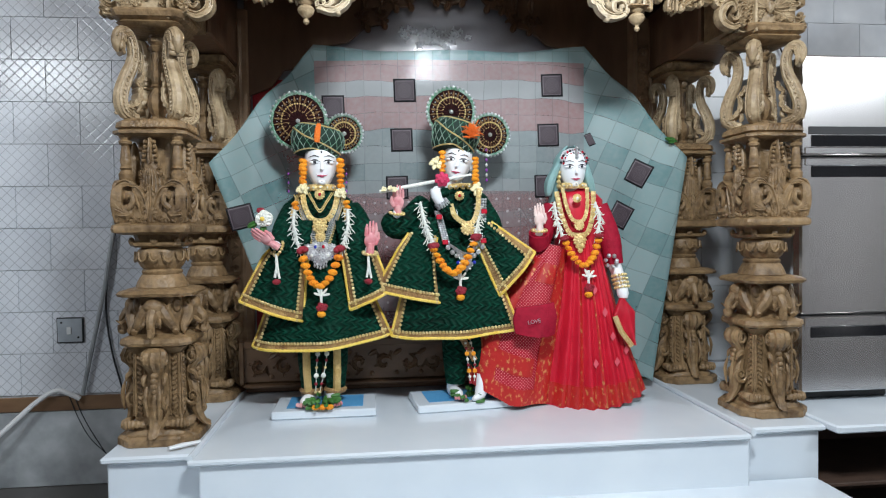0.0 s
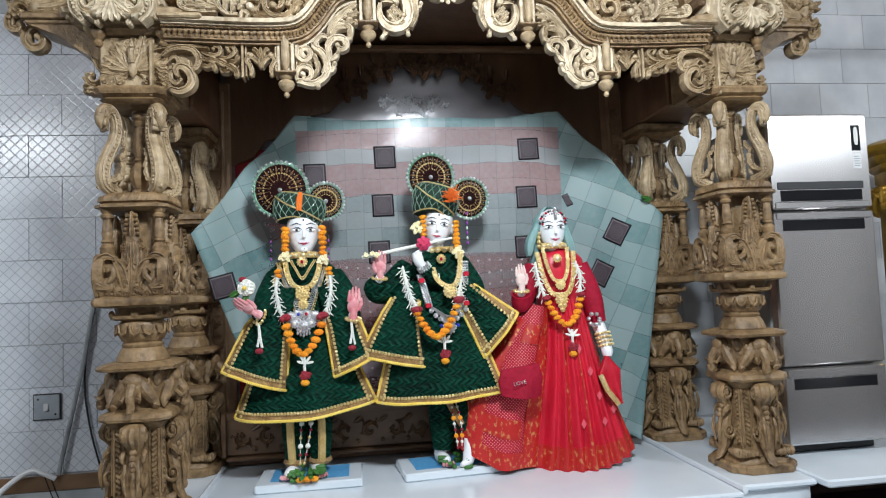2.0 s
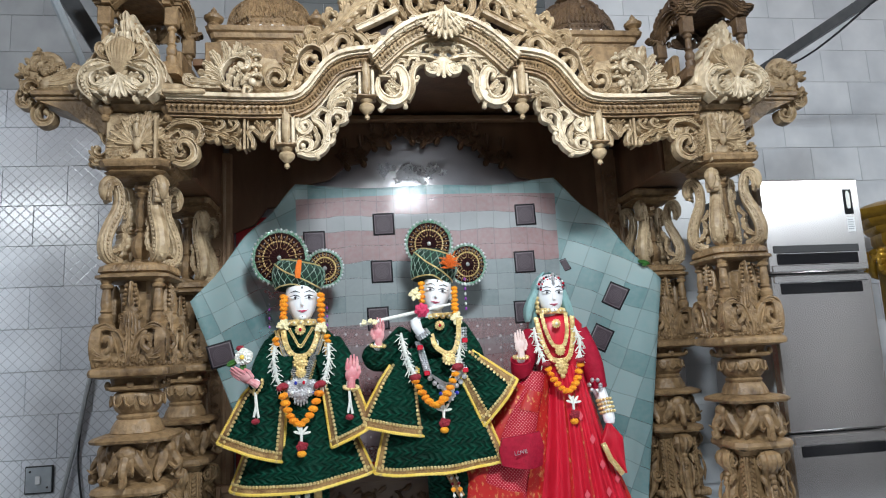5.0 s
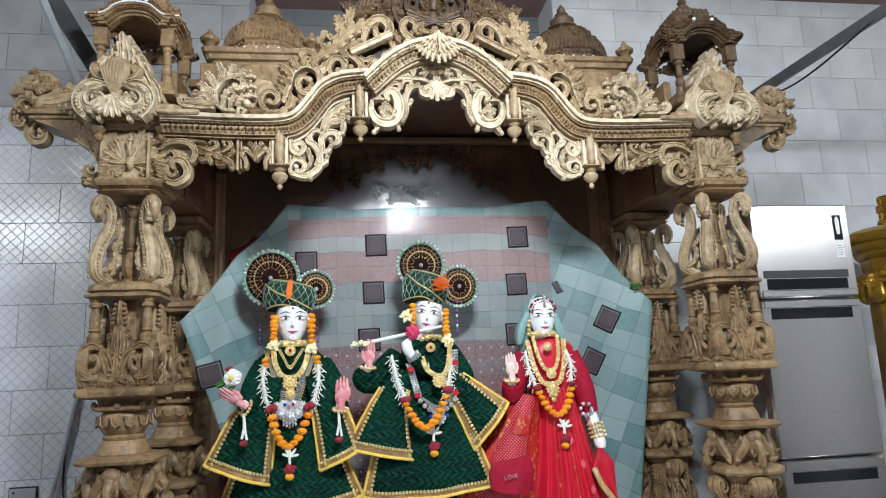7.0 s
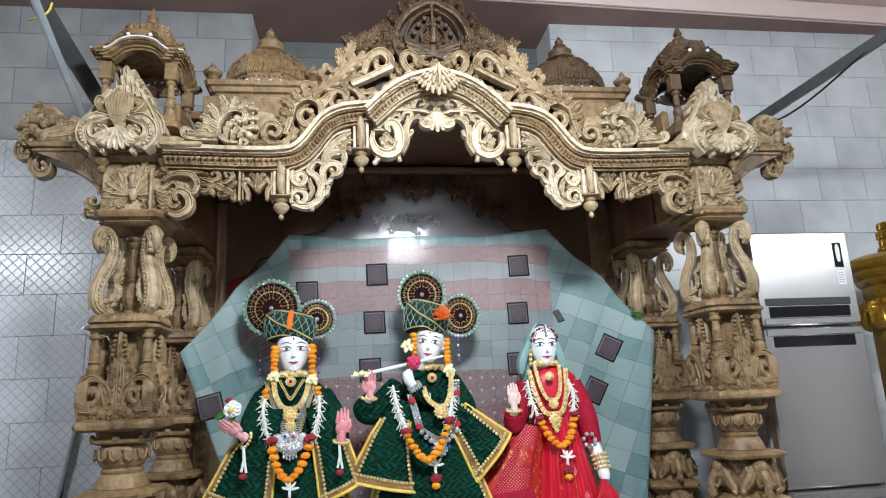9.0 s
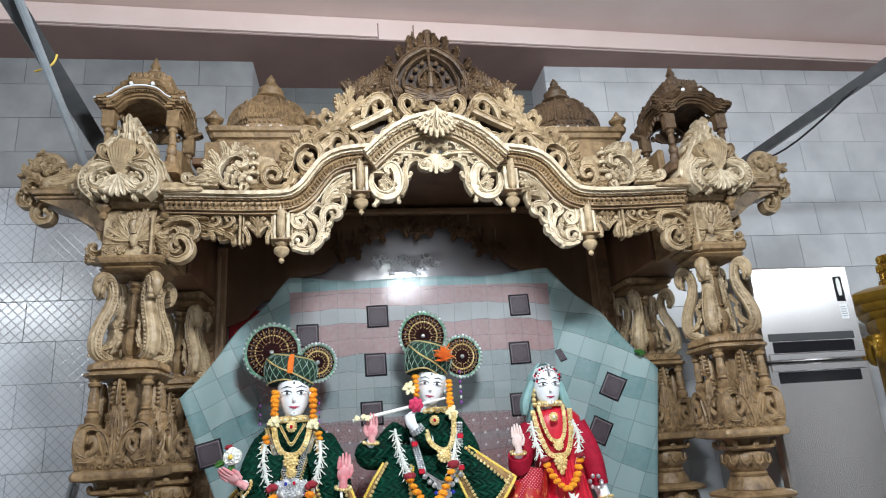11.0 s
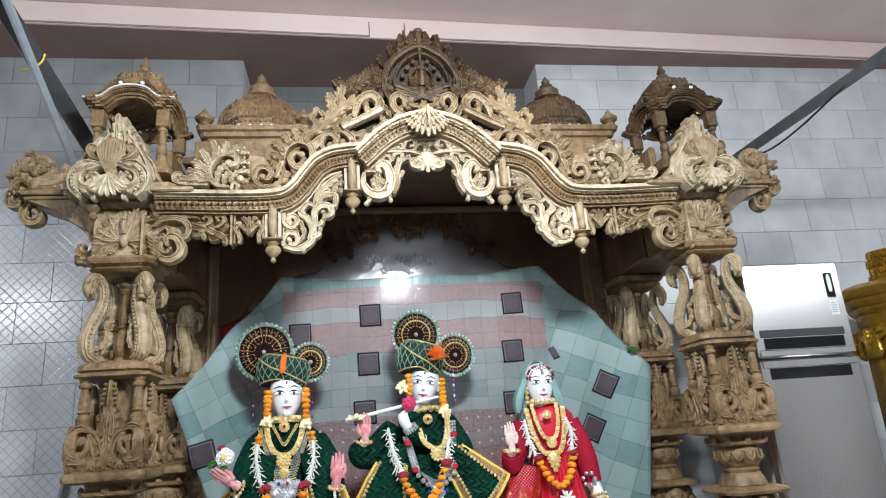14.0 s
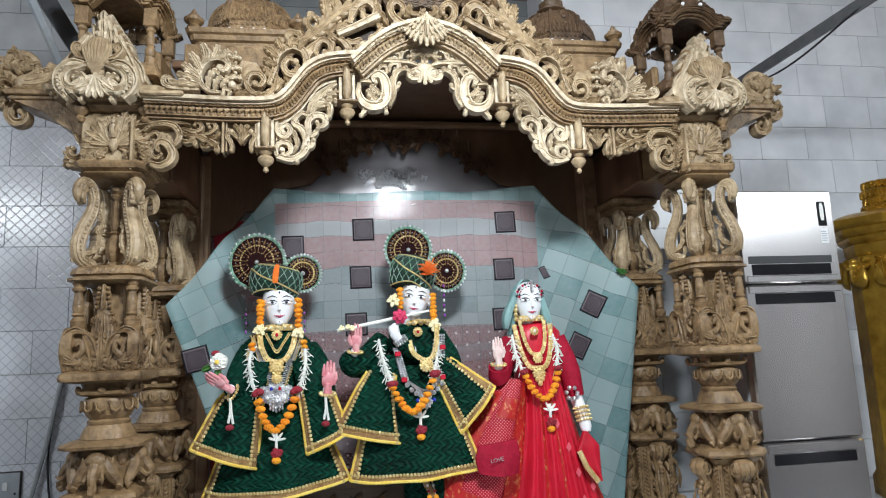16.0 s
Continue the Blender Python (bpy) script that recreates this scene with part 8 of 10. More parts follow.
def feather_fan(c, r, yaw, tilt, label):
    t = thing("feather_fan", label, "headdress fan", *c, group="feather fans on the turbans")
    m = pose(*c, tilt, 0, yaw)
    P = lambda name, g, mt, lab="": part(name, Shape().merge(g, m), mt, t, lab)
    g = Shape()
    n = 48
    rows = []
    for q, y in ((0.03, -0.012), (0.3, -0.02), (0.6, -0.012), (0.93, -0.004), (0.93, 0.012), (0.03, 0.012)):
        rows.append([(r * q * math.cos(2 * math.pi * i / n), y - 0.004 * (i % 3 == 0) * (q > 0.2), r * q * math.sin(2 * math.pi * i / n)) for i in range(n)])
    g.rings(rows)
    P("feather_disc", g, FEATHER)
    g, rg = Shape(), random.Random(int(r * 1e4))
    for i in range(64):
        a = 2 * math.pi * i / 64 + rg.uniform(-0.03, 0.03)
        g.leaf(r * 0.88 * math.cos(a), r * 0.88 * math.sin(a), a + rg.uniform(-0.8, 0.8), r * rg.uniform(0.1, 0.17), 0.012, -0.008)
    g.tube([(r * 0.94 * math.cos(a), -0.006, r * 0.94 * math.sin(a)) for a in [2 * math.pi * i / 40 for i in range(41)]], 0.008, 6, (0, 1, 0))
    P("tinsel_rim", g, TINSEL, "sparkling green tinsel rim")
    for q, k, rad in ((0.58, 40, 0.005), (0.34, 24, 0.004)):
        P("bead_ring", Shape().beads([(r * q * math.cos(2 * math.pi * i / k), -0.017, r * q * math.sin(2 * math.pi * i / k)) for i in range(k)], rad), GOLD)
    P("pearl_ring", Shape().beads([(r * 0.74 * math.cos(2 * math.pi * i / 24), -0.014, r * 0.74 * math.sin(2 * math.pi * i / 24)) for i in range(24)], 0.0034), SILVER)
    P("sparkle_rim", Shape().beads([(r * 0.99 * math.cos(2 * math.pi * i / 34), -0.012, r * 0.99 * math.sin(2 * math.pi * i / 34)) for i in range(34)], 0.0072), SILVER)
    for i in range(24):
        a = 2 * math.pi * (i + 0.5) / 24
        out = lambda q, d=0.0, y=-0.016: (r * q * math.cos(a + d), y, r * q * math.sin(a + d))
        P("ray", Shape().tube([out(0.66, -0.06), out(0.84), out(0.66, 0.06)], 0.0014, 4, (0, 1, 0)).tube([out(0.84), out(0.5, 0.0, -0.018), out(0.34, 0.0, -0.02)], 0.0016, 4, (0, 1, 0)), BRAIDBROWN)
    P("boss", Shape().ball((0, -0.022, 0), (0.011, 0.008, 0.011), 10, 6), SILVER)


def turban(c, rx, rz, roll, label, band=None):
    t = thing("turban", label, "turban", *c, group="turbans of the statues")
    m = pose(*c, 0, roll, 0)
    P = lambda name, g, mt, lab="": part(name, Shape().merge(g, m), mt, t, lab)
    prof = [(-1.0, 0.72), (-0.8, 0.84), (-0.4, 0.95), (0.0, 1.0), (0.4, 0.97), (0.65, 0.86), (0.85, 0.62), (0.97, 0.3), (1.0, 0.08)]

    def at(a, z, k=1.0):
        """A point on the wrapped cloth: raised over the brow, drawn down at the sides."""
        i = max(n for n in range(len(prof) - 1) if prof[n][0] <= z or n == 0)
        (z0, q0), (z1, q1) = prof[i], prof[i + 1]
        q = k * (q0 + (q1 - q0) * (z - z0) / (z1 - z0))
        brow = 0.32 * max(0.0, -math.sin(a)) ** 2 * max(0.0, -z) - 0.12 * abs(math.cos(a)) * max(0.0, -z)
        return (rx * q * math.cos(a), 0.108 * q * math.sin(a), rz * (z + brow))

    g = Shape().rings([[at(a, z, 1 + 0.018 * math.sin(9 * a + 5 * z)) for a in [2 * math.pi * i / 40 for i in range(40)]] for z, q in prof])
    P("wrapped_cloth", g, GREEN2)
    lat, gold = Shape(), Shape()
    for i in range(12):
        a0 = math.pi * (0.92 + 1.16 * i / 11)
        for lean in (0.42, -0.42):
            lat.tube([at(a0 + lean * z, z, 1.012) for z in [-0.9 + 1.7 * q / 12 for q in range(13)]], 0.0017, 4, (0, 1, 0))
    arc = [math.pi + math.pi * i / 22 for i in range(23)]
    gold.tube([at(a, -0.95, 1.02) for a in arc], 0.0042, 5)
    gold.tube([at(a, 0.74, 1.03) for a in arc], 0.0042, 5)
    gold.tube([at(a, -0.05 - 0.5 * math.cos(a) - 0.25 * math.sin(a) ** 2, 1.03) for a in arc], 0.0042, 5)
    P("lattice_piping", lat, TINSEL, "pale green lattice piping")
    P("gold_piping", gold, GOLD)
    if band is not None:
        P("orange_band", Shape().tube([(band, -0.082, rz * 0.8), (band + 0.003, -0.108, rz * 0.45), (band + 0.006, -0.114, rz * 0.05), (band + 0.01, -0.11, -rz * 0.3)], [0.011, 0.014, 0.015, 0.012], 8, (0, 1, 0), 0.6), ORANGERED, "orange tassel band")
    return t


def chain(g, pts, r, slot=0, step=1):
    for p in pts[::step]:
        g.ball(p, r, 6, 4, slot)


def vee(x0, z0, x1, z1, xb, zb, y, k, dip=0.02):
    """Points of a hanging V between two ends with its foot at (xb, zb)."""
    return [tuple(p) for p in curve_pts([(x0, y + 0.03, z0), ((x0 * 0.6 + xb * 0.4), y, z0 * 0.55 + zb * 0.45), (xb, y - dip, zb), ((x1 * 0.6 + xb * 0.4), y, z1 * 0.55 + zb * 0.45), (x1, y + 0.03, z1)], k)]


def rosette(jw, c, r, m, stone=None):
    """A round jewel: domed disc in a ring of beads, with a set stone."""
    g = Shape().ball(c, (r, 0.008, r), 14, 6)
    g.beads([(c[0] + r * math.cos(i * 2 * math.pi / 12), c[1] - 0.002, c[2] + r * math.sin(i * 2 * math.pi / 12)) for i in range(12)], r * 0.24)
    g.beads([(c[0] + r * 0.5 * math.cos(i * 2 * math.pi / 7), c[1] - 0.007, c[2] + r * 0.5 * math.sin(i * 2 * math.pi / 7)) for i in range(7)], r * 0.17)
    o = part("rosette", g, m, jw)
    if stone:
        part("stone", Shape().ball((c[0], c[1] - 0.009, c[2]), (r * 0.34, 0.005, r * 0.42), 8, 5), stone, o)


def bead_band(jw, l, rt, foot, y, rows, step, r, m, name="gold_chain", n=46):
    """Parallel rows of small beads hanging in a V from l and rt to foot."""
    for k in range(rows):
        o = (k - (rows - 1) / 2) * step
        g = Shape()
        for p in vee(l[0] - o, l[1], rt[0] + o, rt[1], foot[0], foot[1] - o * 1.2, y, n):
            g.ball(p, (r, r * 0.7, r), 5, 3)
        part(name, g, m, jw)


def strap(jw, l, rt, foot, y, w, n=20):
    """A U-shaped strap of linked gold plates from l and rt down to foot, with a round pendant of two rims."""
    drop_z = foot[1]
    pts = curve_pts([(l[0], y + 0.03, l[1]), (l[0] * 0.85 + foot[0] * 0.15, y, (l[1] + drop_z) / 2), ((l[0] + foot[0]) / 2, y - 0.014, drop_z + 0.016), (foot[0], y - 0.018, drop_z), ((rt[0] + foot[0]) / 2, y - 0.014, drop_z + 0.016), (rt[0] * 0.85 + foot[0] * 0.15, y, (rt[1] + drop_z) / 2), (rt[0], y + 0.03, rt[1])], n)
    for i in range(n):
        a, b = Vector(pts[max(i - 1, 0)]), Vector(pts[min(i + 1, n - 1)])
        p, turn = Vector(pts[i]), math.degrees(math.atan2(b.z - a.z, b.x - a.x))
        h = (b - a).length / (2 if 0 < i < n - 1 else 1) * 0.46
        q = Shape().box(-h, h, -0.003, 0.003, -w / 2, w / 2, 0.0012).ball((0, -0.003, 0), (h * 0.6, 0.003, w * 0.24), 7, 4)
        for sd in (-1, 1):
            q.tube([(-h, -0.003, sd * w * 0.4), (h, -0.003, sd * w * 0.4)], 0.0018, 5, (0, 0, 1))
        part("gold_plate", Shape().merge(q, pose(p.x, p.y, p.z, 0, -turn, 0)), GOLD, jw)
    rosette(jw, (foot[0], y - 0.026, foot[1] - w * 0.9), w * 1.15, GOLD)


def choker(jw, cx, cy, z, rows=3):
    for k in range(rows):
        r = 0.055 + 0.003 * k
        g = Shape()
        chain(g, [(cx + r * 1.15 * math.cos(a), cy + r * 1.1 * math.sin(a), z - 0.011 * k) for a in [math.pi + math.pi * i / 22 for i in range(23)]], 0.0065)
        part("choker_row", g, GOLD, jw)
    for i in range(5):
        a = math.pi * (1.18 + 0.16 * i)
        rosette(jw, (cx + 0.069 * math.cos(a), cy + 0.07 * math.sin(a) - 0.004, z - 0.012), 0.0125, GOLD, WHITEF)


def drop(c, label):
    """Pendant of a garland: a white burst, a red rose and a marigold."""
    t = thing("garland_drop", label, "flower pendant", *c, group="garland drops")
    g, r = Shape(), random.Random(3)
    petals(g, (c[0], c[1], c[2] + 0.055), 5, 0.045, 0.012, r, 2.6, math.pi / 2)
    g.tube([(c[0], c[1], c[2] + 0.09), (c[0], c[1], c[2] + 0.02)], 0.007, 6, (1, 0, 0))
    part("white_burst", g, WHITEF, t)
    g = Shape()
    for i in range(9):
        g.ball((c[0] + 0.02 * math.cos(i * 2.4) * (i / 9) ** 0.5, c[1] - 0.008 * (1 - i / 9), c[2] + 0.016 * math.sin(i * 2.4) * (i / 9) ** 0.5), (0.014, 0.012, 0.012), 7, 5)
    part("rose", g, ROSE, t)
    part("bud", Shape().ball((c[0], c[1], c[2] - 0.034), (0.022, 0.018, 0.016), 9, 6).ball((c[0] - 0.008, c[1] - 0.01, c[2] - 0.03), (0.012, 0.01, 0.011)), ORANGE, t)


def bodice(c, top, bottom, half_top, half_mid, depth, slot=0):
    g = Shape()
    z0, z1 = top, bottom
    rows = []
    for q, w, d in ((0.0, 0.38, 0.6), (0.06, 0.72, 0.8), (0.16, 0.98, 0.95), (0.35, 1.0, 1.0), (0.7, 0.88, 1.0), (1.0, half_mid / half_top, 1.05)):
        rows.append([(c[0] + half_top * w * math.cos(a), c[1] + depth * d * math.sin(a), z0 + (z1 - z0) * q) for a in [2 * math.pi * i / 28 for i in range(28)]])
    return g.rings(list(reversed(rows)), slot)


def bangle(g, p, axis, r, slot=0, k=14, bead=0.008):
    a = Vector(axis).normalized()
    u = a.orthogonal().normalized()
    w = a.cross(u)
    for i in range(k):
        q = Vector(p) + (u * math.cos(2 * math.pi * i / k) + w * math.sin(2 * math.pi * i / k)) * r
        g.ball(q, bead, 6, 4, slot)


# pedestals with blue cloths
def pedestal(cx, cy, yaw, w, d, label):
    t = thing("pedestal", label, "pedestal", cx, cy, 0.6, group="statue pedestals")
    m = pose(cx, cy, 0, 0, 0, yaw)
    part("slab", Shape().merge(Shape().box(-w / 2, w / 2, -d / 2, d / 2, 0.602, 0.642, 0.006), m), MARBLE, t)
    part("blue_cloth", Shape().merge(Shape().box(-w * 0.37, w * 0.37, -d * 0.32, d * 0.42, 0.643, 0.6455, 0.001), m), BLUECLOTH, t, "bright blue cloth lying on the slab")


pedestal(-0.722, 0.42, 0, 0.505, 0.3, "low white marble slab with a blue cloth under a statue")
pedestal(-0.035, 0.45, 6, 0.49, 0.3, "low white marble slab with a blue cloth under a statue")


# statue in green with raised open palm
AX, AY = -0.735, 0.42
g = Shape()
head(g, (AX + 0.008, AY - 0.02, 1.842), 7, 1.02)
hand(g, v3(-0.934, 1.455, 0.2), (-0.55, -0.35, 0.35), (0.6, -0.5, 0.6), 0.85)
hand(g, v3(-0.487, 1.427, 0.22), (0.08, -0.25, 1), (1, 0.1, 0), 0.9)
for sd in (-1, 1):
    g.tube([(AX + sd * 0.055, AY, 1.02), (AX + sd * 0.058, AY, 0.69)], [0.05, 0.035], 12, (1, 0, 0))
    foot(g, AX + sd * 0.058 - 0.012, AY - 0.04, 0.646, sd * 18, 1.0)
g.merge(bodice((AX, AY), 1.7, 1.0, 0.12, 0.13, 0.07))
g.tube(curve_pts([v3(-0.856, 1.619, 0.4), v3(-0.905, 1.507, 0.33), v3(-0.929, 1.444, 0.205)], 10), 0.021, 10)
g.tube(curve_pts([v3(-0.590, 1.616, 0.4), v3(-0.515, 1.486, 0.33), v3(-0.488, 1.410, 0.225)], 10), 0.021, 10)
solo("statue", g, STONE, "white stone statue dressed in green with a raised palm", "statue", "dressed statues")

robe = thing("green_robe", "dark green velvet robe with gold and yellow borders", "robe", AX, AY, 1.2, group="statue garments")
part("bodice", bodice((AX, AY), 1.72, 1.36, 0.165, 0.17, 0.1), GREEN, robe)
for a, b, c, d in (((-0.856, 1.619), (-0.905, 1.507), (-0.922, 1.438), 0.2), ((-0.590, 1.616), (-0.515, 1.486), (-0.488, 1.404), 0.23)):
    part("sleeve", Shape().tube(curve_pts([v3(*a, 0.4), v3(*b, 0.33), v3(*c, d + 0.03)], 12), [0.062, 0.064, 0.064, 0.063, 0.062, 0.06, 0.056, 0.052, 0.048, 0.044, 0.042, 0.04], 14), GREEN, robe)
sk = Cloth([(-0.820, 1.526), (-0.948, 1.263), (-1.073, 0.947)], [(-0.640, 1.524), (-0.505, 1.254), (-0.390, 0.995)], 0.38, 0.13, 0.03, 7, 0.012)
bordered(sk, "skirt", robe, GREEN, ("hem", "left", "right"), 0.55, 40, 26)
fl = Cloth([(-0.829, 1.566), (-1.000, 1.392), (-1.115, 1.180)], [(-0.754, 1.565), (-0.799, 1.320), (-0.814, 1.074)], 0.3, 0.07, 0.0, 4, 0.006)
bordered(fl, "front_flap", robe, GREEN, ("hem", "left", "right"), 0.35, 26, 22)
fl = Cloth([(-0.657, 1.564), (-0.617, 1.345), (-0.588, 1.126)], [(-0.576, 1.564), (-0.461, 1.411), (-0.389, 1.216)], 0.3, 0.06, 0.0, 4, 0.006)
bordered(fl, "front_flap", robe, GREEN, ("hem", "left", "right"), 0.35, 26, 22)
for sd in (-1, 1):
    leg = part("trouser_leg", Shape().tube([(AX + sd * 0.06, AY, 1.02), (AX + sd * 0.062, AY, 0.85), (AX + sd * 0.062, AY, 0.7)], [0.07, 0.062, 0.045], 16, (1, 0, 0)), GREEN, robe)
    part("leg_trim", Shape().tube([(AX + sd * 0.075, AY - 0.075, 0.95), (AX + sd * 0.075, AY - 0.064, 0.82), (AX + sd * 0.07, AY - 0.05, 0.71)], 0.019, 6, (0, 1, 0), 0.45), GOLDTRIM, leg)
    part("anklet", Shape().tube([(AX + sd * 0.06 + 0.044 * math.cos(a), AY + 0.044 * math.sin(a), 0.71) for a in [2 * math.pi * i / 20 for i in range(21)]], 0.016, 6, (0, 0, 1)), BRAIDBROWN, leg)

turban(v3(-0.740, 1.968, 0.4), 0.131, 0.083, 11, "green turban with pale lattice and gold piping", 0.0)
feather_fan(v3(-0.834, 2.066, 0.43), 0.146, -8, 6, "round dark feather fan with a green tinsel rim")
feather_fan(v3(-0.614, 2.007, 0.45), 0.098, 12, 6, "smaller round feather fan with a green tinsel rim")
jw = thing("gold_necklaces", "layered gold necklaces with pendants over the green robe", "necklace", AX, AY - 0.1, 1.6, group="necklaces of the statues")
choker(jw, AX + 0.01, AY - 0.02, 1.738)
rosette(jw, (AX + 0.008, AY - 0.122, 1.69), 0.022, GOLD, GEMRED)
strap(jw, (AX - 0.078, 1.705), (AX + 0.094, 1.705), (AX + 0.008, 1.56), AY - 0.114, 0.027, 18)
bead_band(jw, (AX - 0.05, 1.7), (AX + 0.066, 1.7), (AX + 0.008, 1.61), AY - 0.112, 2, 0.0092, 0.0038, GOLD)
rosette(jw, (AX + 0.01, AY - 0.146, 1.485), 0.022, GOLD)
bead_band(jw, (AX - 0.092, 1.66), (AX + 0.105, 1.66), (AX + 0.01, 1.43), AY - 0.118, 4, 0.011, 0.0046, SILVER, "silver_strand", 60)
bead_band(jw, (AX - 0.112, 1.69), (AX + 0.125, 1.69), (AX + 0.01, 1.37), AY - 0.112, 2, 0.012, 0.005, GOLD, "gold_strand", 70)
for dx, dz, r_, st in ((-0.05, 0.0, 0.023, None), (-0.014, 0.012, 0.021, GEMBLUE), (0.024, 0.012, 0.021, GEMRED), (0.064, 0.0, 0.023, None), (-0.032, -0.03, 0.022, WHITEF), (0.046, -0.03, 0.022, WHITEF), (0.008, -0.045, 0.032, SILVER)):
    rosette(jw, (AX + dx, AY - 0.15, 1.425 + dz), r_, SILVER, st)
for k in range(5):
    part("silver_drop", Shape().lathe(AX + 0.008 + 0.014 * (k - 2), AY - 0.15, [(0.002, 1.325 + 0.006 * abs(k - 2)), (0.006, 1.332 + 0.006 * abs(k - 2)), (0.002, 1.35 + 0.004 * abs(k - 2))], 7), SILVER, jw)
for dx in (-0.052, 0.07):
    part("blue_stone", Shape().ball((AX + dx, AY - 0.146, 1.388), 0.011), GEMBLUE, jw)
for sd in (-1, 1):
    g = Shape()
    g.tube(curve_pts([(AX + sd * 0.1 + 0.005, AY - 0.06, 1.7), (AX + sd * 0.125, AY - 0.1, 1.62), (AX + sd * 0.13, AY - 0.115, 1.5), (AX + sd * 0.1, AY - 0.12, 1.4)], 14), 0.008, 5, (0, 1, 0), 0.6)
    part("gold_stole_edge", g, GOLDTRIM, jw)
tuberose(curve_pts([v3(-0.849, 1.627, 0.32), v3(-0.851, 1.539, 0.27), v3(-0.825, 1.430, 0.26)], 11), "string of white tuberose petals over the robe", 1)
tuberose(curve_pts([v3(-0.597, 1.633, 0.32), v3(-0.592, 1.542, 0.27), v3(-0.621, 1.427, 0.26)], 11), "string of white tuberose petals over the robe", 2)
marigold_string("marigold_garland", curve_pts([v3(-0.806, 1.381, 0.25), v3(-0.775, 1.295, 0.23), v3(-0.732, 1.249, 0.22), v3(-0.679, 1.293, 0.23), v3(-0.640, 1.384, 0.25)], 12), "V-shaped orange marigold garland on the robe", "marigold garlands", 1.18, 2, 0.62)
for p in (v3(-0.805, 1.425, 0.25), v3(-0.631, 1.428, 0.25)):
    solo("rose_tuft", Shape().ball(p, (0.026, 0.02, 0.018)).ball(p + Vector((-0.018, -0.004, -0.008)), 0.015), ROSE, "dark red rose tuft on the garland's end", "flower", "rose tufts")
for p in (v3(-0.846, 1.648, 0.31), v3(-0.6, 1.652, 0.31)):
    marigold_string("shoulder_marigold", line(p, p + Vector((0.004, 0, -0.022)), 2), "pair of orange marigolds on the statue's shoulder", "shoulder marigolds", 1.0, 9, 0.62)
drop(v3(-0.722, 1.150, 0.22), "white, red and orange flower pendant of the garland")
for x0, z0, x1, z1 in ((-0.808, 1.856, -0.810, 1.754), (-0.628, 1.859, -0.627, 1.732)):
    pts = line((x0, 0.34, z0), (x1, 0.33, z1), 6)
    marigold_string("hair_garland", pts, "short string of orange marigolds beside the face", "hair garlands", 1.1, 5, 0.62)
    r = random.Random(2)
    g = Shape()
    petals(g, (x1, 0.32, z1 - 0.035), 7, 0.032, 0.02, r, 6.0)
    g.ball((x1, 0.31, z1 - 0.035), 0.01)
    solo("cream_flower", g, CREAMF, "cream frangipani flower under the face", "flower", "cream flowers")
g = Shape()
bangle(g, v3(-0.916, 1.431, 0.215), (-0.5, -0.3, 0.3), 0.036)
solo("bracelet", g, GOLD, "gold beaded bracelet on the lowered wrist", "bracelet", "bracelets")
g = Shape()
bangle(g, v3(-0.488, 1.405, 0.225), (0.08, -0.25, 1), 0.034)
solo("bracelet", g, GOLD, "gold beaded bracelet on the raised wrist", "bracelet", "bracelets")
for px, nm in ((v3(-0.924, 1.407, 0.19), 1), (v3(-0.498, 1.400, 0.2), 2)):
    t = thing("white_tassel", "white thread tassel hanging from the wrist", "tassel", *px, group="wrist tassels")
    part("threads", Shape().tube([px, px + Vector((0.002, 0, -0.06)), px + Vector((-0.008, 0, -0.11))], 0.006, 5, (0, 1, 0)).tube([px, px + Vector((0.006, 0, -0.07)), px + Vector((0.014, 0, -0.115))], 0.006, 5, (0, 1, 0)), WHITEF, t)
    part("tuft", Shape().ball(px + Vector((0, 0, -0.13)), (0.02, 0.014, 0.014)), ROSE, t)
g, r = Shape(), random.Random(7)
fc = v3(-0.977, 1.571, 0.18)
for k in range(3):
    petals(g, (fc.x, fc.y - 0.008 * k, fc.z), 6, 0.046 - 0.012 * k, 0.046 - 0.01 * k, r, 5.6, 0.5 * k)
fl = solo("white_flower", g, WHITEF, "white flower held in the statue's hand", "flower")
part("flower_heart", Shape().ball((fc.x, fc.y - 0.032, fc.z), (0.011, 0.006, 0.011), 9, 6), YELLOW, fl, "yellow flower heart")
part("bud", Shape().ball((fc.x - 0.012, fc.y, fc.z + 0.04), (0.02, 0.012, 0.014), 9, 6), ROSE, fl, "dark red bud")
part("leaves", Shape().leaf(fc.x - 0.02, fc.z - 0.01, 3.6, 0.06, 0.03, fc.y + 0.01).leaf(fc.x, fc.z - 0.02, 4.6, 0.05, 0.03, fc.y + 0.01), LEAF, fl)
for i, (px, pz) in enumerate(((-0.890, 1.724), (-0.603, 1.722))):
    g = Shape()
    for k in range(6):
        g.ball((px, 0.42, pz + 0.1 - 0.022 * k), (0.005, 0.005, 0.008), 7, 5, k % 2)
    solo("hanging_beads", g, [INK, PURPLE], "thin string of dark beads under the turban", "beads", "turban beads")
def bead_string(pts, radii, mats, label):
    t = thing("bead_string", label, "beads", *pts[0], group="bead strings before the legs")
    part("thread", Shape().tube([(p[0], p[1] + 0.002, p[2]) for p in pts], 0.002, 4), WHITEF, t)
    for i, p in enumerate(pts):
        part("bead", Shape().ball(p, radii[0] if i % 3 == 0 else radii[1], 7, 5), mats[i % 3], t)


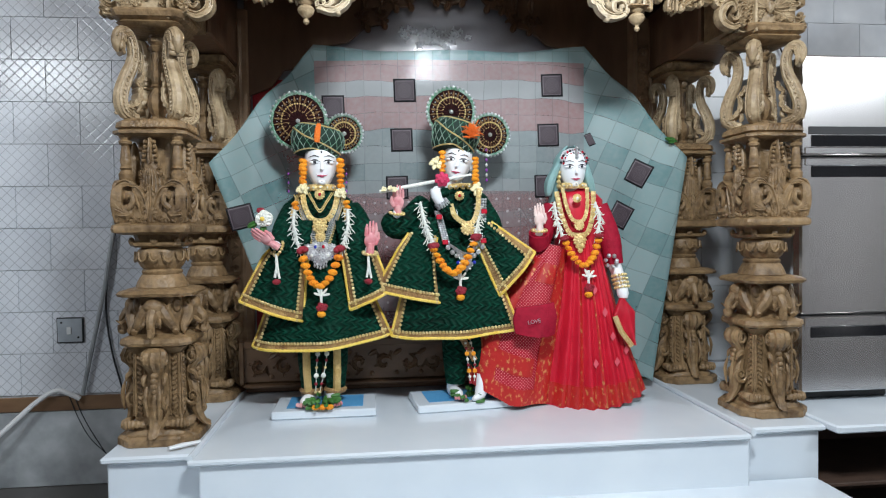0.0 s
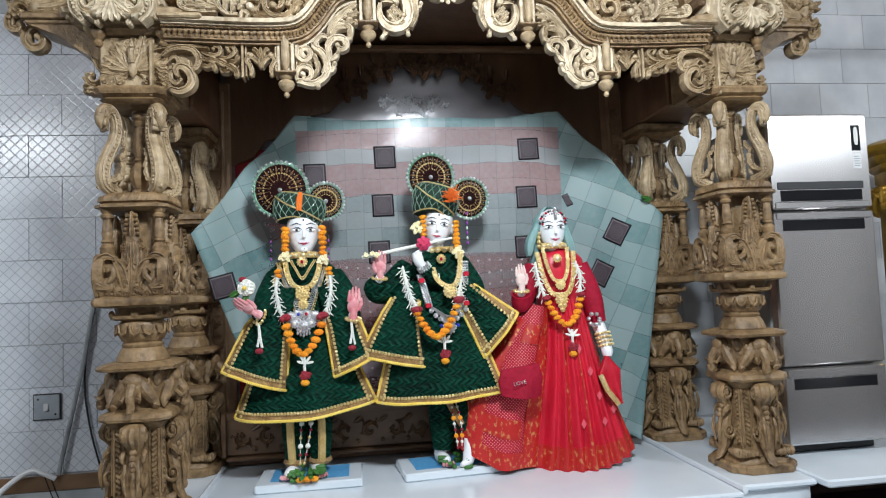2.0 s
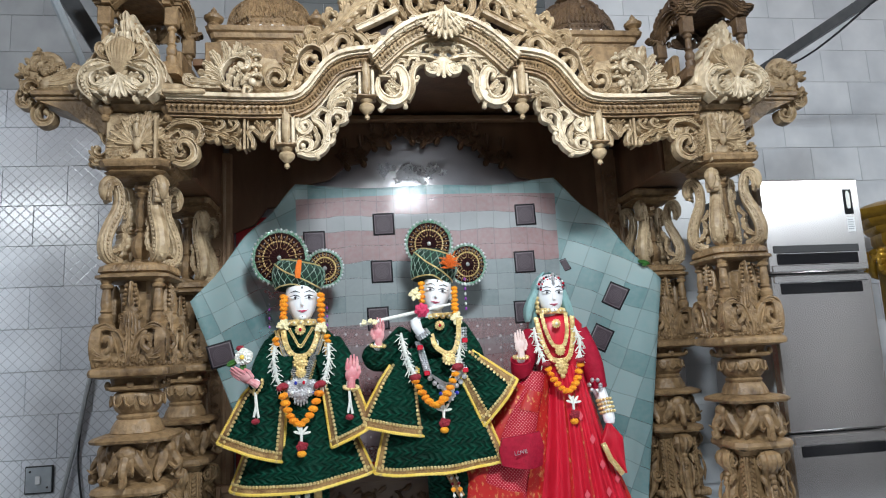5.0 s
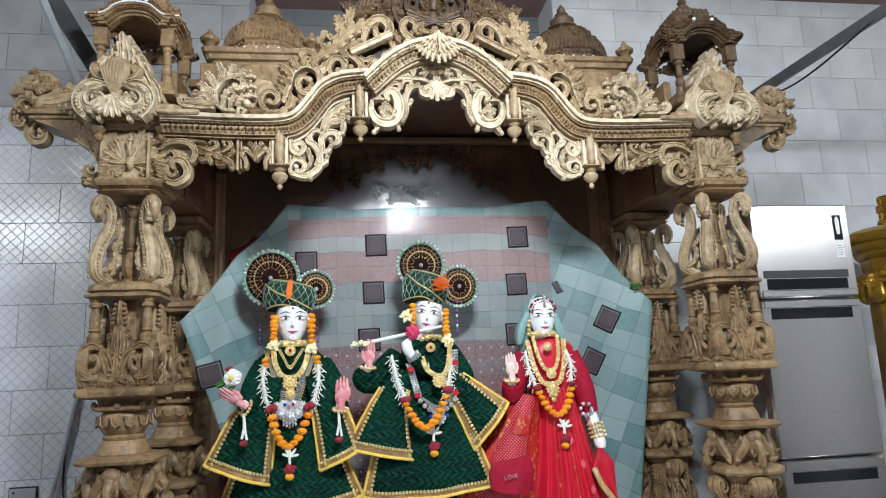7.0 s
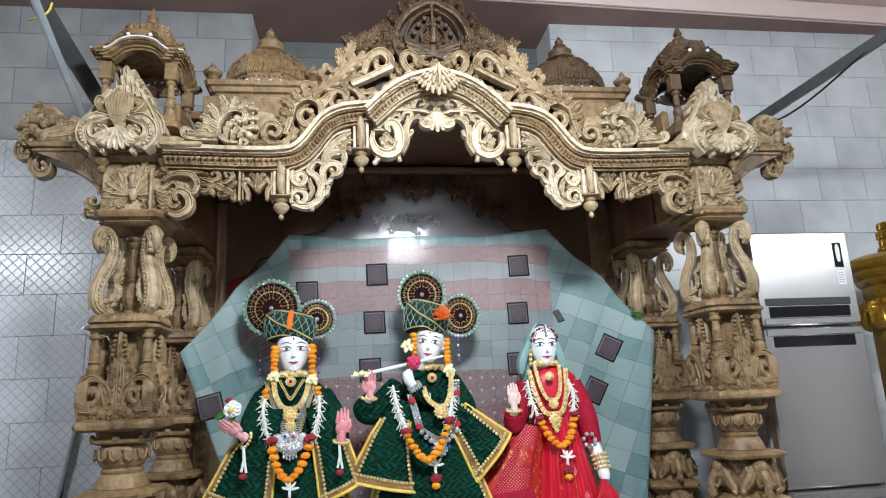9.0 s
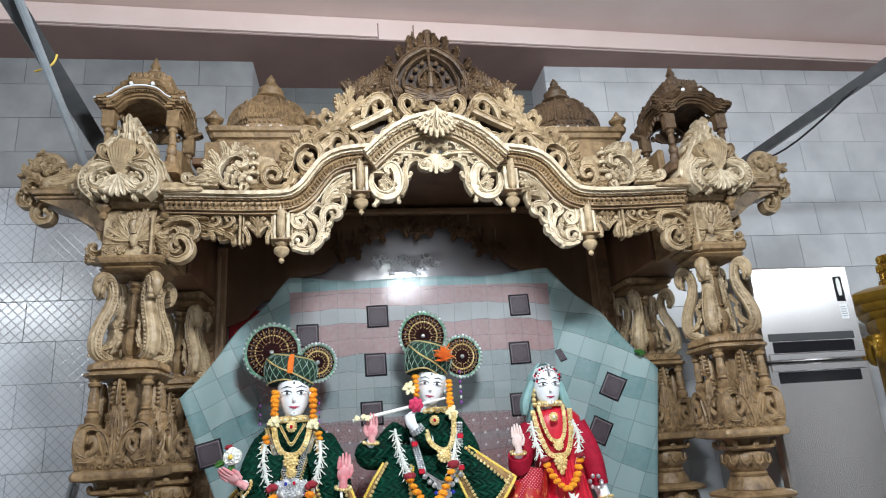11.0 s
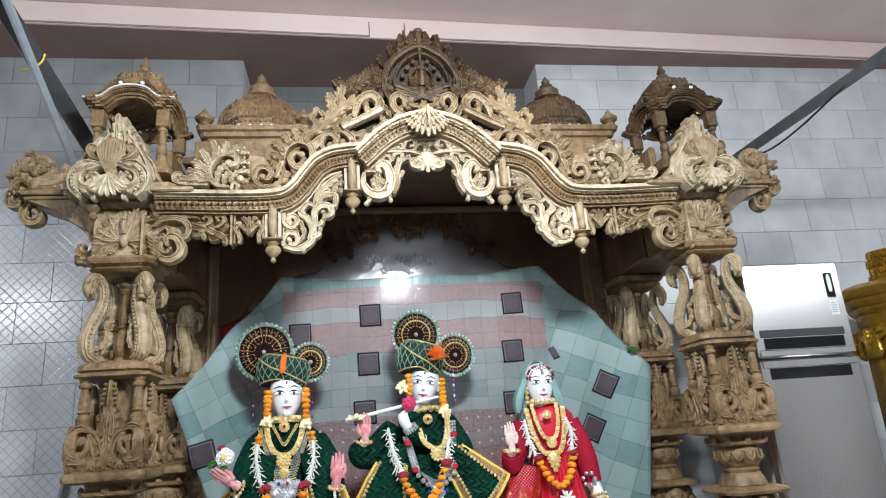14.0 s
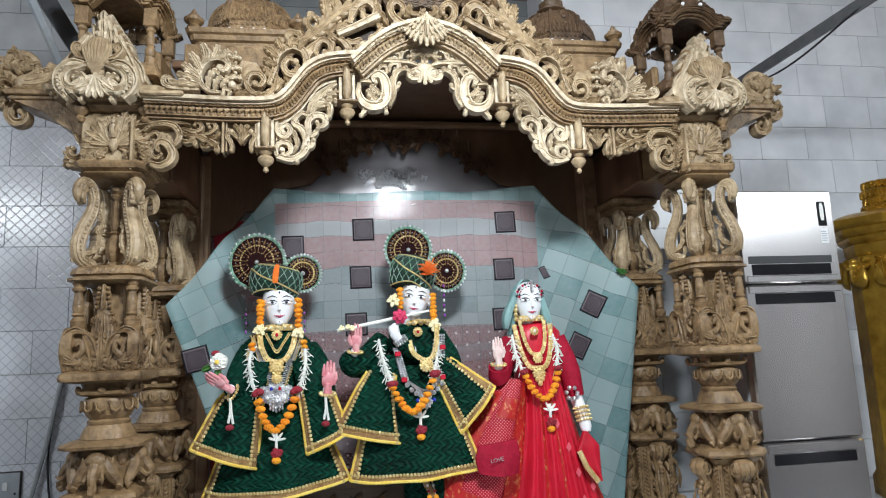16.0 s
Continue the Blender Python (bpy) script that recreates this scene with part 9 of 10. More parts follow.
for k in range(2):
    bead_string(curve_pts([(AX - 0.005 + 0.03 * k, AY - 0.1, 0.99), (AX - 0.02 + 0.045 * k, AY - 0.11, 0.88), (AX - 0.03 + 0.02 * k, AY - 0.1, 0.72)], 9), (0.013, 0.008), [WHITEF, ROSE, GOLD], "string of mixed beads hanging before the legs")


def offering(c, label, n=12, seed=3, flowers=3):
    t = thing("floral_offering", label, "offering", *c, group="floral offerings")
    g, r = Shape(), random.Random(seed)
    for i in range(n):
        a = r.uniform(0, 6.28)
        k = Shape().leaf(0, 0, 0, r.uniform(0.035, 0.055), 0.022)
        g.merge(k, pose(c[0] + 0.045 * math.cos(a), c[1] - 0.01 + 0.035 * math.sin(a), c[2] + 0.006 + 0.0018 * i, r.uniform(-85, -60), 0, math.degrees(a)))
    part("leaves", g, LEAF, t)
    for i in range(flowers):
        part("flower", Shape().ball((c[0] - 0.026 + 0.034 * i, c[1] - 0.066, c[2] + 0.014), (0.02, 0.016, 0.014), 9, 6), ORANGE, t)


offering((AX + 0.0, AY - 0.1, 0.648), "green leaves and marigolds laid at the statue's feet", 26, 3, 3)

# statue in green with a flute
BX, BY = -0.03, 0.46
g = Shape()
head(g, v3(-0.037, 1.857, 0.43), -6, 0.96, 9)
hand(g, v3(-0.352, 1.610, 0.24), (0.05, -0.2, 1), (-1, 0.1, 0), 0.82)
g.tube(curve_pts([v3(-0.170, 1.716, 0.27), v3(-0.156, 1.666, 0.27), v3(-0.120, 1.621, 0.29)], 8), [0.02, 0.026, 0.027, 0.026, 0.024, 0.023, 0.022, 0.022], 12)
for k in range(4):
    f0 = v3(-0.177, 1.704, 0.262)
    g.tube(curve_pts([f0 + Vector((0.0, 0, -0.012 * k)), f0 + Vector((0.012, -0.012, 0.012 - 0.01 * k)), f0 + Vector((0.034, -0.01, 0.02 - 0.012 * k))], 6), [0.009, 0.009, 0.0085, 0.008, 0.007, 0.005], 7)
g.tube([(BX - 0.02, BY, 1.02), (BX - 0.025, BY, 0.7)], [0.05, 0.036], 12, (1, 0, 0))
g.tube([(BX + 0.03, BY - 0.02, 1.0), (BX + 0.08, BY - 0.05, 0.88), (BX + 0.1, BY - 0.075, 0.82)], [0.05, 0.042, 0.026], 12, (1, 0, 0))
foot(g, BX - 0.03, BY - 0.05, 0.646, 12, 1.0)
g.merge(bodice((BX + 0.005, BY), 1.72, 0.98, 0.12, 0.13, 0.07))
g.tube(curve_pts([v3(-0.208, 1.642, 0.42), v3(-0.333, 1.528, 0.34), v3(-0.384, 1.545, 0.3), v3(-0.352, 1.599, 0.245)], 12), 0.021, 10)
g.tube(curve_pts([v3(0.072, 1.640, 0.45), v3(0.018, 1.560, 0.44), v3(-0.066, 1.583, 0.4)], 10), 0.03, 10).tube([v3(-0.066, 1.583, 0.4), v3(-0.081, 1.592, 0.29)], 0.028, 10)
g.tube(curve_pts([(BX + 0.1, BY - 0.075, 0.83), (BX + 0.1, BY - 0.105, 0.77), (BX + 0.094, BY - 0.12, 0.7), (BX + 0.075, BY - 0.135, 0.665), (BX + 0.045, BY - 0.155, 0.66)], 10), [0.026, 0.029, 0.032, 0.033, 0.033, 0.032, 0.028, 0.022, 0.016, 0.009], 12, (1, 0, 0))
solo("statue", g, STONE, "white stone statue dressed in green playing a flute", "statue", "dressed statues")

robe = thing("green_robe", "dark green velvet robe flaring aside with gold borders", "robe", BX, BY, 1.2, group="statue garments")
part("bodice", bodice((BX + 0.005, BY), 1.74, 1.36, 0.155, 0.165, 0.1), GREEN, robe)
part("sleeve", Shape().tube(curve_pts([v3(-0.208, 1.642, 0.42), v3(-0.333, 1.528, 0.34), v3(-0.384, 1.545, 0.3), v3(-0.357, 1.583, 0.26)], 14), [0.06, 0.062, 0.062, 0.06, 0.06, 0.058, 0.056, 0.055, 0.052, 0.05, 0.048, 0.045, 0.042, 0.04], 14), GREEN, robe)
part("sleeve", Shape().tube(curve_pts([v3(0.03, 1.56, 0.42), v3(-0.05, 1.572, 0.36), v3(-0.098, 1.6, 0.3), v3(-0.128, 1.634, 0.284)], 12), [0.05, 0.05, 0.048, 0.046, 0.044, 0.042, 0.04, 0.038, 0.036, 0.035, 0.034, 0.034], 14), GREEN, robe)
part("sleeve", Shape().tube(curve_pts([v3(0.072, 1.640, 0.42), v3(0.122, 1.529, 0.36), v3(0.087, 1.472, 0.3)], 10), 0.06, 14), GREEN, robe)
sk = Cloth([(-0.182, 1.518), (-0.330, 1.222), (-0.390, 0.989)], [(0.044, 1.516), (0.160, 1.254), (0.254, 1.013)], 0.315, 0.06, 0.022, 8, 0.01)
bordered(sk, "skirt", robe, GREEN, ("hem", "left", "right"), 0.5, 40, 26)
fl = Cloth([(-0.244, 1.574), (-0.350, 1.423), (-0.466, 1.220)], [(-0.149, 1.573), (-0.165, 1.378), (-0.137, 1.149)], 0.3, 0.07, 0.0, 4, 0.006)
bordered(fl, "front_flap", robe, GREEN, ("hem", "left", "right"), 0.25, 26, 22)
fl = Cloth([(-0.019, 1.581), (0.061, 1.389), (0.153, 1.179)], [(0.061, 1.585), (0.193, 1.494), (0.336, 1.393)], 0.3, 0.05, 0.0, 4, 0.006)
bordered(fl, "side_flap", robe, GREEN, ("hem", "left", "right"), 0.2, 26, 22)
part("trouser_leg", Shape().tube([(BX - 0.01, BY, 1.04), (BX - 0.02, BY, 0.85), (BX - 0.025, BY, 0.71)], [0.085, 0.07, 0.05], 16, (1, 0, 0)), GREEN, robe)
lg = part("trouser_leg", Shape().tube([(BX + 0.03, BY - 0.03, 1.02), (BX + 0.075, BY - 0.06, 0.9), (BX + 0.095, BY - 0.08, 0.81)], [0.08, 0.062, 0.04], 16, (1, 0, 0)), GREEN, robe)
part("leg_trim", Shape().tube([(BX - 0.01, BY - 0.12, 0.98), (BX + 0.06, BY - 0.135, 0.85)], 0.016, 6, (0, 1, 0), 0.5), BRAIDBROWN, lg)

turban(v3(-0.044, 1.996, 0.42), 0.122, 0.092, 17, "green turban crossed by pale lattice with a gold edge")
feather_fan(v3(-0.062, 2.122, 0.46), 0.128, 0, 6, "round dark feather fan with a green tinsel rim")
feather_fan(v3(0.138, 2.006, 0.47), 0.112, 10, 6, "round dark feather fan with a green tinsel rim")
pc = v3(0.025, 2.001, 0.31)
g, r = Shape(), random.Random(9)
for i in range(90):
    a = r.uniform(-0.4, 3.2)
    g.leaf(pc.x + r.uniform(-0.014, 0.014), pc.z + r.uniform(-0.035, 0.014), a, r.uniform(0.022, 0.046), 0.005, pc.y - r.uniform(0, 0.03))
solo("orange_plume", g, ORANGERED, "bright orange plume pinned to the turban", "plume")
f0, f1 = v3(-0.438, 1.695, 0.2), v3(0.014, 1.783, 0.285)
fg = thing("flute", "slender white flute with a flower cluster", "flute", *f0)
part("tube", Shape().tube([f0, f0.lerp(f1, 0.5), f1], [0.0095, 0.0085, 0.006], 10), WHITEF, fg)
g, r = Shape(), random.Random(11)
for dx, dz in ((0.02, 0.02), (0.048, 0.03), (0.07, 0.018)):
    petals(g, (f0.x + dx, f0.y - 0.012, f0.z + dz * 0.6), 7, 0.014, 0.01, r, 6.0, dx * 40)
part("flower_cluster", g, CREAMF, fg, "cream flowers tied to the flute")
rc = v3(-0.136, 1.756, 0.235)


def rose_head(c, r):
    """A rose of overlapping cupped petals round a tight heart."""
    g = Shape().ball(c, (r * 0.5, r * 0.5, r * 0.5), 9, 6)
    for ring, (n, q, sz) in enumerate(((4, 0.35, 0.42), (6, 0.62, 0.46), (7, 0.85, 0.42))):
        for i in range(n):
            a = 2 * math.pi * (i + 0.4 * ring) / n
            g.ball((c[0] + r * q * math.cos(a), c[1] - r * (0.45 - 0.25 * ring), c[2] + r * q * math.sin(a)), (r * sz, r * 0.22, r * sz), 7, 5)
    return g


solo("pink_rose", rose_head(rc, 0.03), PINKROSE, "deep pink rose beside the flute", "flower")
jw = thing("gold_necklaces", "gold and silver necklaces over the green robe", "necklace", BX, BY - 0.1, 1.6, group="necklaces of the statues")
choker(jw, BX + 0.012, BY - 0.025, 1.742, 2)
rosette(jw, (BX - 0.008, BY - 0.118, 1.682), 0.021, GOLD, GEMRED)
strap(jw, (BX - 0.058, 1.63), (BX + 0.08, 1.7), (BX + 0.014, 1.54), BY - 0.215, 0.025, 18)
for sd, xt, zt in ((-1, -0.128, 1.6), (1, 0.1, 1.66)):
    for e in (-1, 0, 1):
        g = Shape().beads([(BX + 0.005 + sd * 0.09 + (xt - sd * 0.09) * q + e * 0.012, BY - 0.182 + 0.015 * q, 1.45 + (zt - 1.45) * q) for q in [k / 15 for k in range(16)]], 0.0072)
        part("silver_strand", g, SILVER, jw, "broad silver bead chain")
for i in range(5):
    g = Shape().tube(vee(BX - 0.092 + 0.012 * i, 1.455 - 0.006 * i, BX + 0.107 - 0.012 * i, 1.455 - 0.006 * i, BX + 0.008, 1.395 - 0.014 * i, BY - 0.195, 18), 0.0055, 5, (0, 1, 0))
    part("silver_crescent", g, SILVER, jw)
for sd, zt in ((-1, 1.45), (1, 1.455), (-1.3, 1.575), (1.05, 1.6)):
    part("ruby_plate", Shape().box(BX + 0.005 + sd * 0.095 - 0.014, BX + 0.005 + sd * 0.095 + 0.014, BY - 0.197, BY - 0.181, zt - 0.012, zt + 0.012, 0.003), GEMRED, jw, "red stone set in silver")
for k in range(9):
    q = (k - 4) / 4
    rosette(jw, (BX + 0.008 + 0.085 * q, BY - 0.205 + 0.008 * q * q, 1.37 + 0.055 * q * q), 0.0105, SILVER)
g = Shape().ball((BX + 0.008, BY - 0.217, 1.345), (0.03, 0.006, 0.034), 14, 6).beads([(BX + 0.008 + 0.03 * math.cos(i * 0.6), BY - 0.221, 1.345 + 0.034 * math.sin(i * 0.6)) for i in range(11)], 0.006)
part("silver_pendant", g, SILVER, jw, "silver pendant set with stones")
part("stones", Shape().ball((BX + 0.008, BY - 0.220, 1.35), (0.013, 0.01, 0.02), 8, 5, 0).ball((BX - 0.03, BY - 0.215, 1.35), 0.01, 8, 5, 1).ball((BX + 0.05, BY - 0.215, 1.35), 0.01, 8, 5, 1), [GEMRED, GEMBLUE], jw)
tuberose(curve_pts([v3(-0.237, 1.638, 0.3), v3(-0.222, 1.545, 0.235), v3(-0.186, 1.449, 0.215)], 11), "string of white tuberose petals over the robe", 3)
tuberose(curve_pts([v3(0.058, 1.641, 0.3), v3(0.039, 1.543, 0.245), v3(0.013, 1.452, 0.22)], 11), "string of white tuberose petals over the robe", 4)
marigold_string("marigold_garland", curve_pts([v3(-0.182, 1.417, 0.21), v3(-0.139, 1.340, 0.2), v3(-0.088, 1.301, 0.2), v3(-0.034, 1.352, 0.2), v3(0.011, 1.441, 0.21)], 13), "V-shaped orange marigold garland on the robe", "marigold garlands", 1.18, 4, 0.62)
for p in (v3(-0.184, 1.433, 0.21), v3(0.023, 1.474, 0.21)):
    solo("rose_tuft", Shape().ball(p, (0.028, 0.02, 0.019)).ball(p + Vector((0.016, -0.006, 0.004)), 0.014), ROSE, "dark red rose tuft on the garland's end", "flower", "rose tufts")
drop(v3(-0.051, 1.213, 0.24), "white, red and orange flower pendant of the garland")
marigold_string("hair_garland", line(v3(-0.120, 1.900, 0.36), v3(-0.122, 1.809, 0.35), 5), "short string of orange marigolds beside the face", "hair garlands", 1.0, 6, 0.62)
marigold_string("hair_garland", line(v3(0.049, 1.869, 0.36), v3(0.046, 1.743, 0.35), 7), "short string of orange marigolds beside the face", "hair garlands", 1.0, 7, 0.62)
for px in (v3(-0.157, 1.847, 0.33), v3(0.050, 1.717, 0.33)):
    g, r = Shape(), random.Random(5)
    petals(g, px, 7, 0.034, 0.022, r, 6.0)
    g.ball(px + Vector((0, -0.01, 0)), 0.01)
    solo("cream_flower", g, CREAMF, "cream frangipani flower beside the face", "flower", "cream flowers")
g = Shape()
for k in range(3):
    bangle(g, v3(-0.138, 1.648, 0.282) + Vector((0.006 * k, 0.002, -0.008 * k)), (0.5, 0.2, -0.8), 0.031, 0, 14, 0.006)
solo("bracelet", g, SILVER, "silver bracelet rows on the flute player's forearm", "bracelet", "bracelets")
g = Shape()
bangle(g, v3(-0.356, 1.594, 0.247), (0.1, -0.2, 1), 0.034)
solo("bracelet", g, GOLD, "gold beaded bracelet on the raised wrist", "bracelet", "bracelets")
g = Shape()
for k in range(7):
    p = v3(0.119, 1.824, 0.44)
    g.ball((p.x, p.y, p.z + 0.1 - 0.026 * k), (0.006, 0.006, 0.009), 7, 5, k % 2)
solo("hanging_beads", g, [PURPLE, WHITEF], "string of purple and pale beads under the turban", "beads", "turban beads")
for k in range(2):
    bead_string(curve_pts([(BX + 0.01 + 0.025 * k, BY - 0.12, 0.965), (BX + 0.02 + 0.035 * k, BY - 0.15, 0.86), (BX + 0.035 + 0.02 * k, BY - 0.14, 0.74)], 9), (0.012, 0.008), [ORANGE, WHITEF, ROSE], "string of mixed beads and flowers before the legs")
offering((BX + 0.03, BY - 0.09, 0.648), "heap of green leaves laid at the statue's feet", 22, 8, 0)
solo("fallen_leaf", Shape().merge(Shape().leaf(0, 0, 0, 0.05, 0.022), pose(BX + 0.06, 0.3, 0.647, -80, 0, 20)), LEAF, "single dark green leaf on the marble slab", "leaf")

# statue in a red sari
CX, CY = 0.6, 0.47
g = Shape()
head(g, v3(0.578, 1.824, 0.45), -2, 0.98)
hand(g, v3(0.363, 1.520, 0.3), (-0.05, -0.15, 1), (1, 0, 0), 0.82, 4)
g.tube(curve_pts([v3(0.791, 1.313, 0.4), v3(0.808, 1.225, 0.36), v3(0.812, 1.144, 0.33)], 8), [0.034, 0.033, 0.031, 0.03, 0.028, 0.03, 0.03, 0.02], 12)
g.tube([(CX, CY, 1.0), (CX, CY, 0.66)], [0.1, 0.09], 14, (1, 0, 0))
g.merge(bodice((CX + 0.01, CY), 1.7, 0.98, 0.11, 0.11, 0.07))
g.tube(curve_pts([v3(0.470, 1.621, 0.45), v3(0.383, 1.439, 0.38), v3(0.362, 1.503, 0.305)], 12), 0.021, 10)
g.tube(curve_pts([v3(0.715, 1.625, 0.45), v3(0.769, 1.477, 0.43), v3(0.791, 1.313, 0.4)], 12), 0.034, 10)
solo("statue", g, STONE, "white stone statue dressed in a red sari and veil", "statue", "dressed statues")
sari = thing("red_sari", "bright red silk sari with dotted shawl and gold motifs", "sari", CX, CY, 1.1, group="statue garments")
part("blouse", bodice((CX + 0.01, CY), 1.72, 1.36, 0.14, 0.13, 0.095), RED, sari)
part("sleeve", Shape().tube(curve_pts([v3(0.470, 1.621, 0.45), v3(0.383, 1.439, 0.38), v3(0.367, 1.492, 0.33)], 12), 0.052, 14), CRIMSON, sari)
part("sleeve", Shape().tube(curve_pts([v3(0.715, 1.625, 0.45), v3(0.769, 1.477, 0.43), v3(0.791, 1.319, 0.41)], 12), [0.056] * 8 + [0.054, 0.052, 0.05, 0.048], 14), CRIMSON, sari)
pl = Cloth([(0.523, 1.451), (0.464, 1.058), (0.374, 0.607)], [(0.712, 1.449), (0.827, 1.014), (0.961, 0.656)], 0.43, 0.2, 0.03, 26, 0.013, 0.45)
sk = part("pleated_skirt", pl.sheet(110, 30), RED, sari)
for k, (u, v) in enumerate(((0.06, 0.3), (0.3, 0.43), (0.45, 0.58), (0.42, 0.74), (-0.08, 0.74), (0.72, 0.5), (0.74, 0.68))):
    p = Vector(pl.at(u, v, 0.012))
    g = Shape().add([p + Vector((0, -0.002, 0.026)), p + Vector((0.015, -0.002, 0)), p + Vector((0, -0.002, -0.026)), p + Vector((-0.015, -0.002, 0)), p + Vector((0, 0.012, 0))], [(0, 3, 2, 1), (0, 1, 4), (1, 2, 4), (2, 3, 4), (3, 0, 4)])
    part("woven_diamond", g, PEACH, sk, "pink woven diamond motif")
part("gold_hem", pl.sheet(110, 4, 0.003, -1, 1, 0.87, 0.99, 0.004), BROCADE, sk, "red hem with broken gold brocade")
sh = Cloth([(0.398, 1.439), (0.198, 1.210), (0.049, 0.982), (0.009, 0.737)], [(0.528, 1.409), (0.500, 1.125), (0.457, 0.848), (0.420, 0.605)], 0.4, 0.12, 0.0, 7, 0.012, 0.5, lambda u: -0.05 * (1 - abs(u + 0.1)))
shw = part("dotted_shawl", sh.sheet(60, 40, 0.01), DOTSILK, sari, "crimson shawl with pale dots")
part("shawl_border", sh.sheet(10, 40, 0.004, 0.5, 0.99, 0.0, 1.0, 0.006), BROCADE, shw, "red silk border with gold")
part("shawl_hem", sh.sheet(50, 4, 0.004, -1, 1, 0.9, 1.0, 0.007), BROCADE, shw)
part("shawl_edge", sh.sheet(6, 40, 0.004, -1, -0.5, 0.1, 1.0, 0.007), BROCADE, shw)
part("shawl_panel", sh.sheet(20, 8, 0.004, -0.5, 0.4, 0.7, 0.82, 0.006), BROCADE, shw, "red silk panel with gold leaves")
part("shawl_panel", sh.sheet(16, 6, 0.004, -0.3, 0.45, 0.12, 0.24, 0.006), BROCADE, shw)
for u0, u1 in ((-0.42, -0.33), (0.0, 0.05), (0.9, 0.97)):
    part("zari_stripe", pl.sheet(4, 40, 0.003, u0, u1, 0.12, 0.9, 0.004), BROCADE, sk, "gold thread stripe along a pleat")
pch = Cloth([(0.226, 1.121), (0.209, 1.063), (0.219, 0.997)], [(0.416, 1.144), (0.432, 1.074), (0.420, 0.985)], 0.235, 0.04, 0.012, 5, 0.006)
pouch = solo("crimson_pouch", pch.sheet(16, 10, 0.02), CRIMSON, "crimson velvet pouch with small silver lettering", "pouch")
tx = bpy.data.curves.new("lettering", "FONT")
tx.body, tx.size, tx.extrude, tx.align_x = "LOVE", 0.027, 0.0015, "CENTER"
tx.materials.append(SILVER)
to = new("lettering", tx)
to.parent = pouch
to.matrix_basis = Matrix.Translation(v3(0.304, 1.050, 0.186)) @ pose(0, 0, 0, 90, -9, 0)
tagged(to, "small silver letters")
veil = thing("teal_veil", "sheer teal veil draped over the statue's head", "veil", CX, CY, 1.8)
g = Shape()
hc = v3(0.578, 1.824, 0.46)
rows = []
for j in range(13):
    q = j / 12
    a0 = 0.18 + 0.0 * q
    ring = []
    for i in range(25):
        a = math.pi * (-0.2 + 1.4 * i / 24)
        wx = (0.088 + 0.03 * q * q) if q > 0.3 else 0.088 * math.sin(math.pi / 2 * (0.15 + q / 0.3 * 0.85))
        ring.append((hc.x + wx * math.cos(a), hc.y + 0.02 + (0.1 if q > 0.3 else 0.1 * math.sin(math.pi / 2 * (0.15 + q / 0.3 * 0.85))) * math.sin(a), hc.z + 0.125 - 0.3 * q + 0.004 * math.sin(i * 2)))
    rows.append(ring + [(p[0] * 0.985 + hc.x * 0.015, p[1] * 0.985 + hc.y * 0.015, p[2]) for p in reversed(ring)])
g.rings(rows)
part("hood", g, TEAL, veil)
for sd, a, b, c in ((-1, (0.496, 1.850), (0.453, 1.756), (0.440, 1.680)), (1, (0.642, 1.844), (0.660, 1.755), (0.684, 1.672))):
    g = Shape().tube(curve_pts([v3(*a, 0.43), v3(*b, 0.43), v3(*c, 0.42)], 10), [0.018, 0.02, 0.022, 0.024, 0.026, 0.026, 0.024, 0.022, 0.018, 0.012], 8, (0, 1, 0), 2.0)
    part("side_fold", g, TEAL, veil)
g = Shape()
for i in range(17):
    a = math.pi * i / 16
    for k, (q, dz) in enumerate(((1.0, 0.0), (0.82, -0.006), (0.64, -0.014))):
        g.ball((hc.x + 0.072 * q * math.cos(a), hc.y - 0.078 - 0.014 * (1 - q) + 0.022 * abs(math.cos(a)) * q, hc.z + 0.03 + dz + 0.064 * q * math.sin(a)), 0.0075, 6, 4, (i + k) % 3)
chain(g, line((hc.x, hc.y - 0.095, hc.z + 0.1), (hc.x, hc.y - 0.1, hc.z + 0.055), 4), 0.01)
solo("head_ornament", g, [SILVER, INK, GEMRED], "beaded silver, black and red net over the hairline", "ornament")
for sd in (-1, 1):
    g = Shape()
    for k in range(4):
        g.ball((hc.x + sd * 0.08, hc.y - 0.04, hc.z - 0.02 - 0.024 * k), (0.013, 0.012, 0.013), 7, 5)
    solo("earring", g, GOLD, "gold drop earring beside the veil", "earring", "earrings")
jw = thing("gold_necklaces", "rows of gold necklaces with round pendant over red blouse", "necklace", CX, CY - 0.1, 1.6, group="necklaces of the statues")
choker(jw, hc.x, hc.y - 0.012, 1.745)
ax = v3(0.572, 1.524, 0.36).x
rosette(jw, (ax - 0.002, CY - 0.128, 1.665), 0.02, GOLD, WHITEF)
strap(jw, (ax - 0.062, 1.71), (ax + 0.068, 1.71), (ax + 0.006, 1.545), CY - 0.11, 0.02, 18)
strap(jw, (ax - 0.094, 1.69), (ax + 0.1, 1.69), (ax + 0.008, 1.475), CY - 0.112, 0.026, 24)
for k, (n, z) in enumerate(((2, 1.42), (1, 1.398))):
    for q in range(n):
        rosette(jw, (ax + 0.008 + (q - (n - 1) / 2) * 0.024, CY - 0.145, z), 0.0115, GOLD)
tuberose(curve_pts([v3(0.459, 1.636, 0.37), v3(0.459, 1.568, 0.33), v3(0.485, 1.481, 0.33)], 8), "string of white tuberose petals over the sari", 5)
